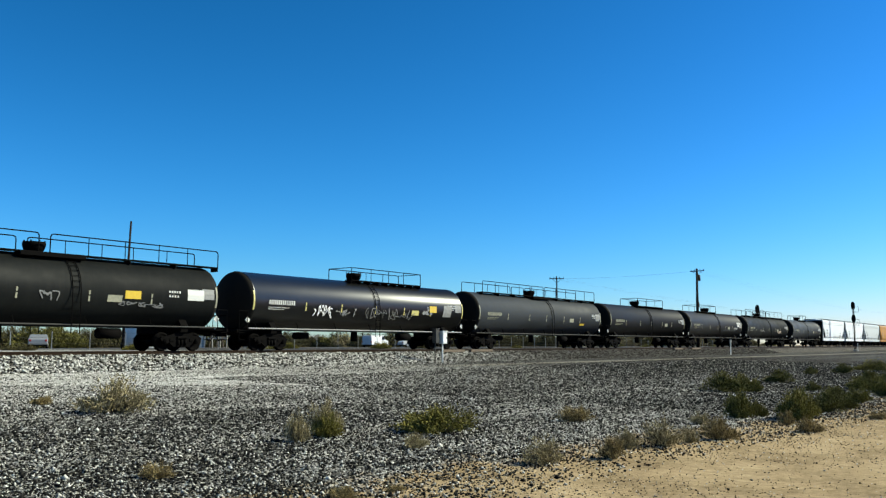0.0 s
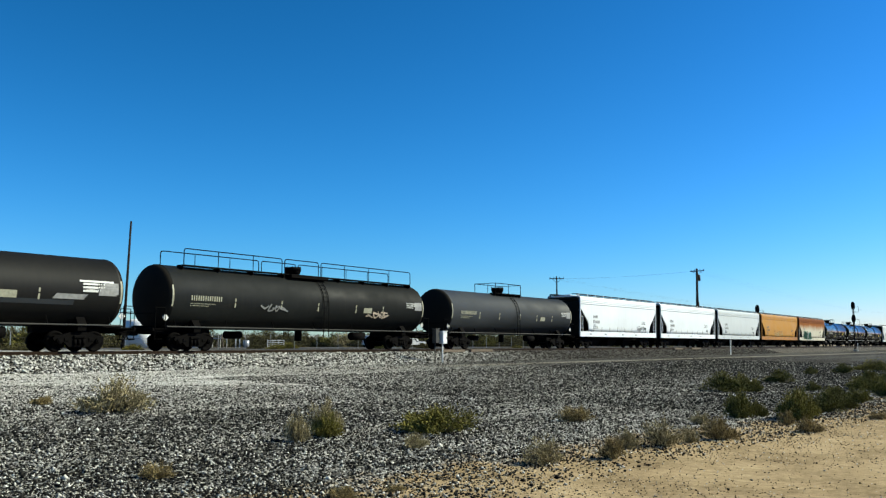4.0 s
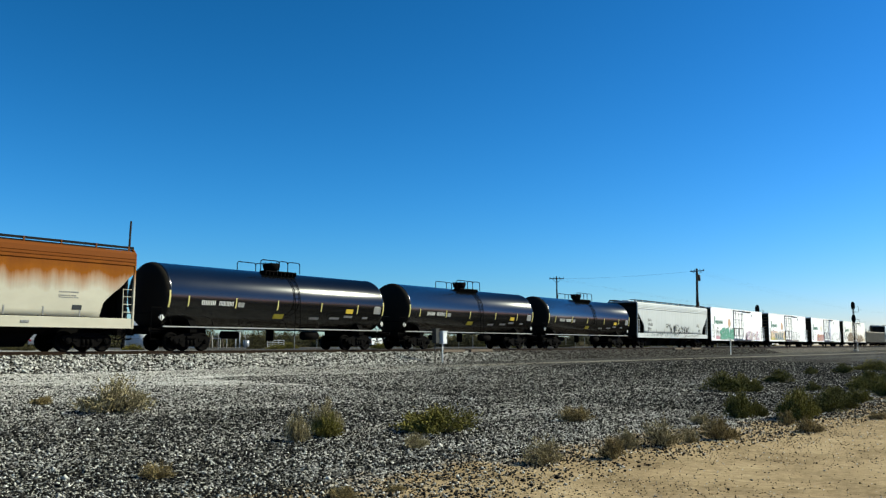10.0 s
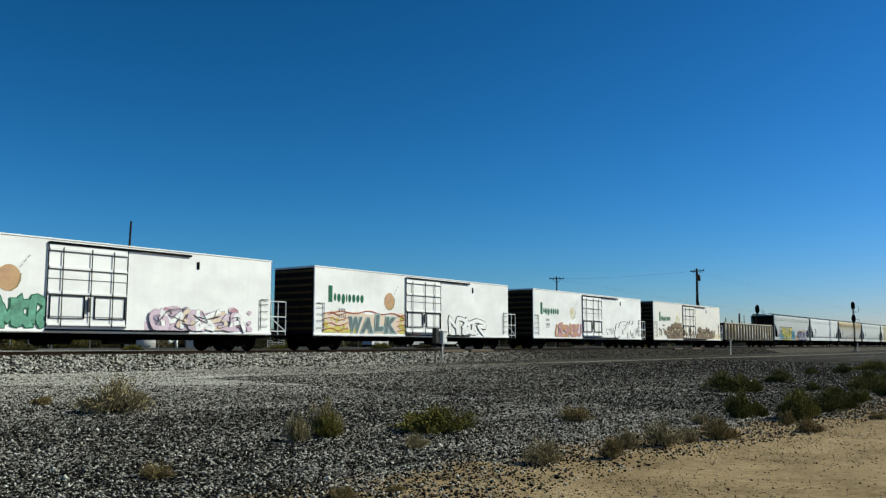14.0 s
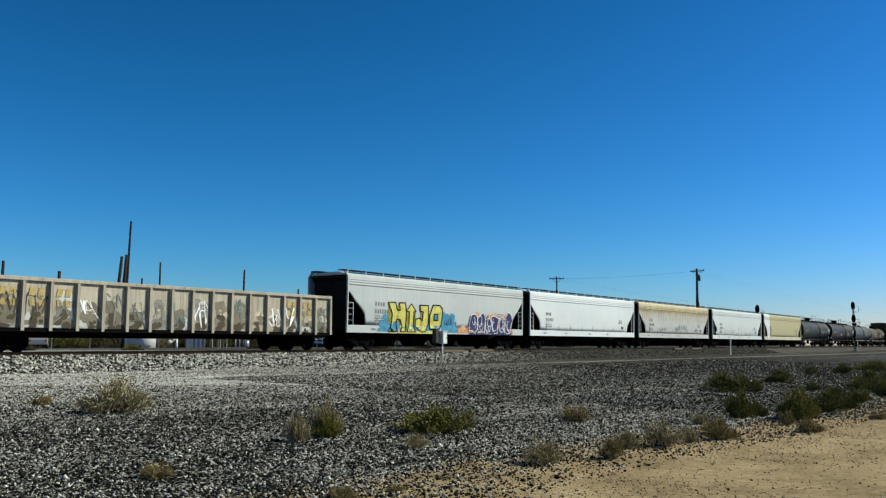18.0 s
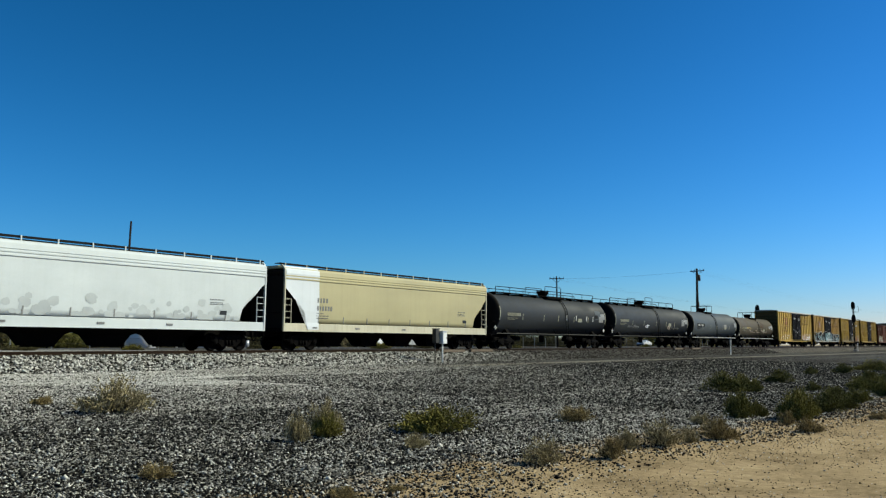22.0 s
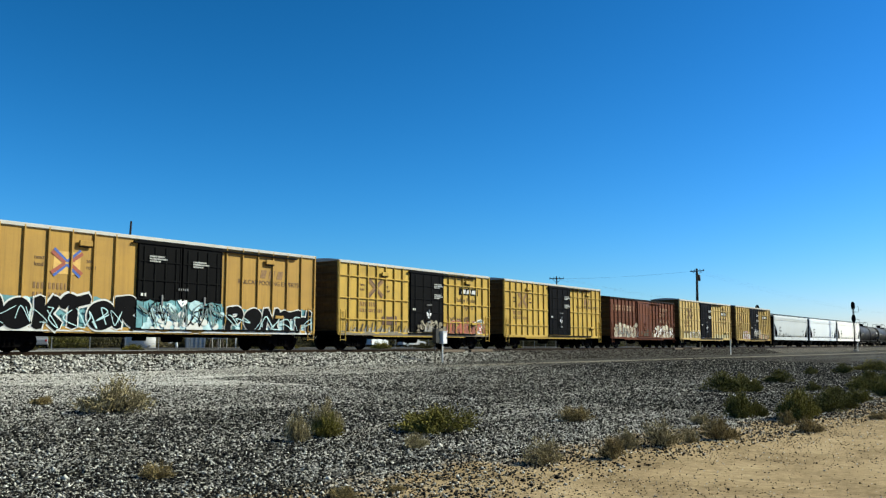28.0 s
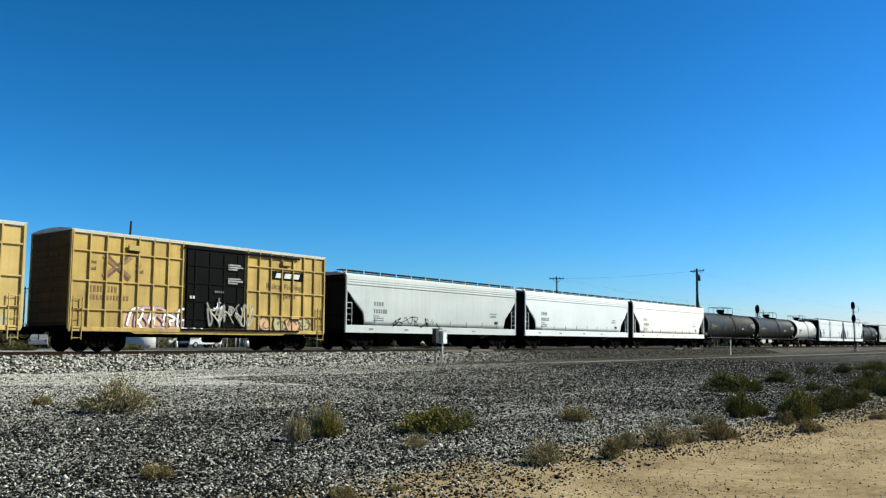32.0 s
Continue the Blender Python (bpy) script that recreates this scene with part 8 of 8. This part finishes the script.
t = thing("skip_container", "low blue-grey steel skip container", "container", "", (67.4, 50.5, ground_z(67, 50) - 0.05), -35)
g = Geo()
g.prism([(-1.2, 1.5), (1.2, 1.5), (1.1, 0.0), (-1.1, 0.0)], -0.8, 0.8)
part("body", g, M["car_silver"], t)
for k in range(5):
    part("rib", Geo().box((-1.0 + k * 0.5, -0.82, 0.72), (0.06, 0.06, 1.3)), M["car_silver"], t)

t = thing("standpipe", "white bent standpipe with a valve beyond the highway", "standpipe", "", (64.3, 50.5, ground_z(64, 50) - 0.05), -35)
part("pipe", Geo().path([(0.35, 0, 0), (0.35, 0, 0.95), (0.28, 0, 1.1), (0.1, 0, 1.1), (-0.1, 0, 0.8), (-0.4, 0, 0.75)], 0.13, 10), M["box_white"], t)
part("valve", Geo().lathe_z([(0.6, 0.02), (0.62, 0.2), (0.9, 0.2), (0.95, 0.05)], -0.45, 0, 12), M["box_white"], t)

t = thing("timber_frame", "pale timber rack of leaning boards beyond the highway", "timber rack", "", (70.8, 50.5, ground_z(71, 50) - 0.05), -35)
for k, (xx, lean) in enumerate(((-1.0, 0.15), (-0.6, -0.1), (-0.15, 0.3), (0.3, 0.05), (0.7, -0.2), (1.1, 0.0))):
    part("board", Geo().rod((xx, 0, 0), (xx + lean, 0, 1.5 + 0.1 * (k % 3)), 0.07, 6), M["cream_wall"] if k % 2 else M["wood_grey"], t)
part("crossbar", Geo().box((0, 0.1, 1.2), (2.4, 0.06, 0.16), 0.01), M["cream_wall"], t)

t = thing("drum_stand", "blue-grey lattice stand with drums beyond the highway", "stand", "", (74.6, 50.5, ground_z(74, 50) - 0.05), -35)
for xx in (-0.7, -0.2):
    part("post", Geo().rod((xx, 0, 0), (xx, 0, 2.2), 0.06, 8), M["box_white"], t)
part("beam", Geo().box((-0.45, 0, 2.1), (0.8, 0.12, 0.14), 0.01), M["galv"], t)
part("drum", Geo().lathe_z([(0, 0.02), (0, 0.38), (0.5, 0.4), (1.0, 0.38), (1.0, 0.02)], 0.6, 0, 16), M["car_silver"], t)

t = thing("rail_gate", "white tubular steel gate beyond the highway", "gate", "", (80.5, 50.5, ground_z(80, 50) - 0.05), -30)
g = Geo()
for z in (0.25, 0.5, 0.75, 1.0):
    g.rod((-1.1, 0, z), (1.1, 0, z), 0.03, 6)
part("gate_frame", g, M["box_white"], t)
for xx in (-1.1, -0.4, 0.4, 1.1):
    part("upright", Geo().rod((xx, 0, 0), (xx, 0, 1.1), 0.035, 6), M["box_white"], t)

f = thing("wire_fence", "thin wire fence on slender steel posts along the far side", "fence", "", (0, 24.0, 0))
for i in range(60):
    xx = 22 + i * 3.0
    part("post", shared("fence_post", lambda: Geo().rod((0, 0, -0.2), (0, 0, 1.35), 0.03, 6), M["galv"]), None, f, "", pose(xx, 0, ground_z(xx, 24)))
for z in (0.45, 0.85, 1.25):
    part("wire", Geo().rod((22, 0, z + 1.2), (199, 0, z + 1.2), 0.008, 4), M["wire"], f)

rd = Geo()
rd.box((600, 40.0, 1.21), (2400, 14.0, 0.05))
tagged(part("road", rd, M["asphalt"], None), "dark asphalt highway beyond the railway", "road", "", "structure")


# ---------------------------------------------------------------- road vehicles
def vehicle(name, label, paint_m, kind, length):
    """Nose towards +x, standing on z = 0."""
    v = thing(name, label, "vehicle", "road vehicles")
    hl, w = length / 2, 0.92
    if kind == "pickup":
        prof = [(-hl, 0.45), (-hl, 1.0), (-0.35, 1.02), (-0.25, 1.72), (0.75, 1.74), (1.35, 1.1), (hl - 0.1, 1.0), (hl, 0.75), (hl, 0.42)]
        glass = [(-0.12, 1.1), (-0.06, 1.62), (0.70, 1.64), (1.15, 1.12)]
    elif kind == "van":
        prof = [(-hl, 0.4), (-hl, 1.7), (-hl + 0.1, 1.8), (hl - 1.3, 1.8), (hl - 0.7, 1.15), (hl - 0.05, 1.0), (hl, 0.75), (hl, 0.4)]
        glass = [(hl - 2.0, 1.15), (hl - 2.0, 1.65), (hl - 1.4, 1.66), (hl - 0.95, 1.18)]
    else:
        prof = [(-hl, 0.4), (-hl, 0.85), (-hl + 0.3, 0.98), (-1.25, 1.05), (-0.75, 1.42), (0.35, 1.44), (1.05, 1.0), (hl - 0.15, 0.85), (hl, 0.65), (hl, 0.38)]
        glass = [(-1.0, 1.05), (-0.65, 1.36), (0.3, 1.37), (0.85, 1.03)]
    g = Geo()
    n = len(prof)
    for s0, s1, ww in ((-1, 1, w),):
        vs = []
        for y in (-ww, -ww + 0.08, ww - 0.08, ww):
            for x, z in prof:
                k = 1.0 if abs(y) < ww else 0.97
                vs.append((x * k, y if z < 1.15 else y * 0.86, z if abs(y) < ww else 0.40 + (z - 0.40) * 0.97))
        fs = [tuple(range(n))[::-1], tuple(range(3 * n, 4 * n))]
        for q in range(3):
            fs += [(q * n + i, q * n + (i + 1) % n, (q + 1) * n + (i + 1) % n, (q + 1) * n + i) for i in range(n)]
        g.add(vs, fs)
    part("body", g, paint_m, v)
    for s in (-1, 1):
        part("side_window", Geo().prism(glass, s * w * 0.87, s * (w * 0.87 + 0.05)), M["glass_dark"], v)
    part("underbody", Geo().box((0, 0, 0.36), (length - 0.5, 1.5, 0.2)), M["rubber"], v)
    for x in (-hl * 0.62, hl * 0.64):
        for s in (-1, 1):
            wh = part("wheel", shared("tyre", lambda: Geo().rod((0, -0.11, 0), (0, 0.11, 0), 0.34, 16), M["rubber"]), None, v, "", pose(x, s * 0.83, 0.34))
            part("rim", shared("rim", lambda: Geo().rod((0, -0.125, 0), (0, 0.125, 0), 0.2, 12), M["galv"]), None, wh)
    for s in (-1, 1):
        part("headlight", Geo().box((hl - 0.02, s * 0.68, 0.74), (0.08, 0.3, 0.14), 0.02), M["galv"], v)
        part("tail_light", Geo().box((-hl + 0.01, s * 0.74, 0.8), (0.06, 0.18, 0.2), 0.02), M["car_red"], v)
    part("bumper", Geo().box((hl - 0.02, 0, 0.47), (0.16, 1.75, 0.16), 0.03), M["dark_grey"], v)
    return v


ROAD = 1.236
TRAFFIC = [
    (vehicle("pickup_truck", "white pickup truck driving on the far highway", M["car_white"], "pickup", 5.5), 37.0, 25.2, 39.7, 11.6),
    (vehicle("pickup_truck", "white pickup truck driving the other way on the highway", M["car_white"], "pickup", 5.5), 42.0, -24.8, 57.5, 19.0),
    (vehicle("pickup_truck", "red pickup truck driving on the far highway", M["car_red"], "pickup", 5.6), 37.0, 24.0, 49.7, 21.0),
    (vehicle("saloon_car", "white saloon car driving on the far highway", M["car_white"], "car", 4.6), 45.0, -12.6, 76.5, 31.0)]
for name, label, mt, kind, ln, x, y, turn in (
        ("parked_van", "white van parked beyond the highway", M["car_white"], "van", 5.4, 102.6, 52.0, 12),
        ("parked_car", "white car parked beyond the scrub", M["car_white"], "car", 4.4, 110.5, 51.0, -20),
        ("parked_car", "silver car parked near the far fence", M["car_silver"], "car", 4.4, 48.6, 52.0, 60)):
    v = vehicle(name, label, mt, kind, ln)
    v.matrix_world = pose(x, y, ground_z(x, y) + 0.005, 0, 0, turn)


def motions():
    for car, at in TRAIN:
        walk(car, [(t, pose(at - SPEED * (t - 16.0), 0, RAIL)) for t in (0.0, 32.0)])
    for v, y, speed, x0, t0 in TRAFFIC:
        walk(v, [(t, pose(x0 + speed * (t - t0), y, ROAD, 0, 0, 0 if speed > 0 else 180)) for t in (0.0, 32.0)])


motions()
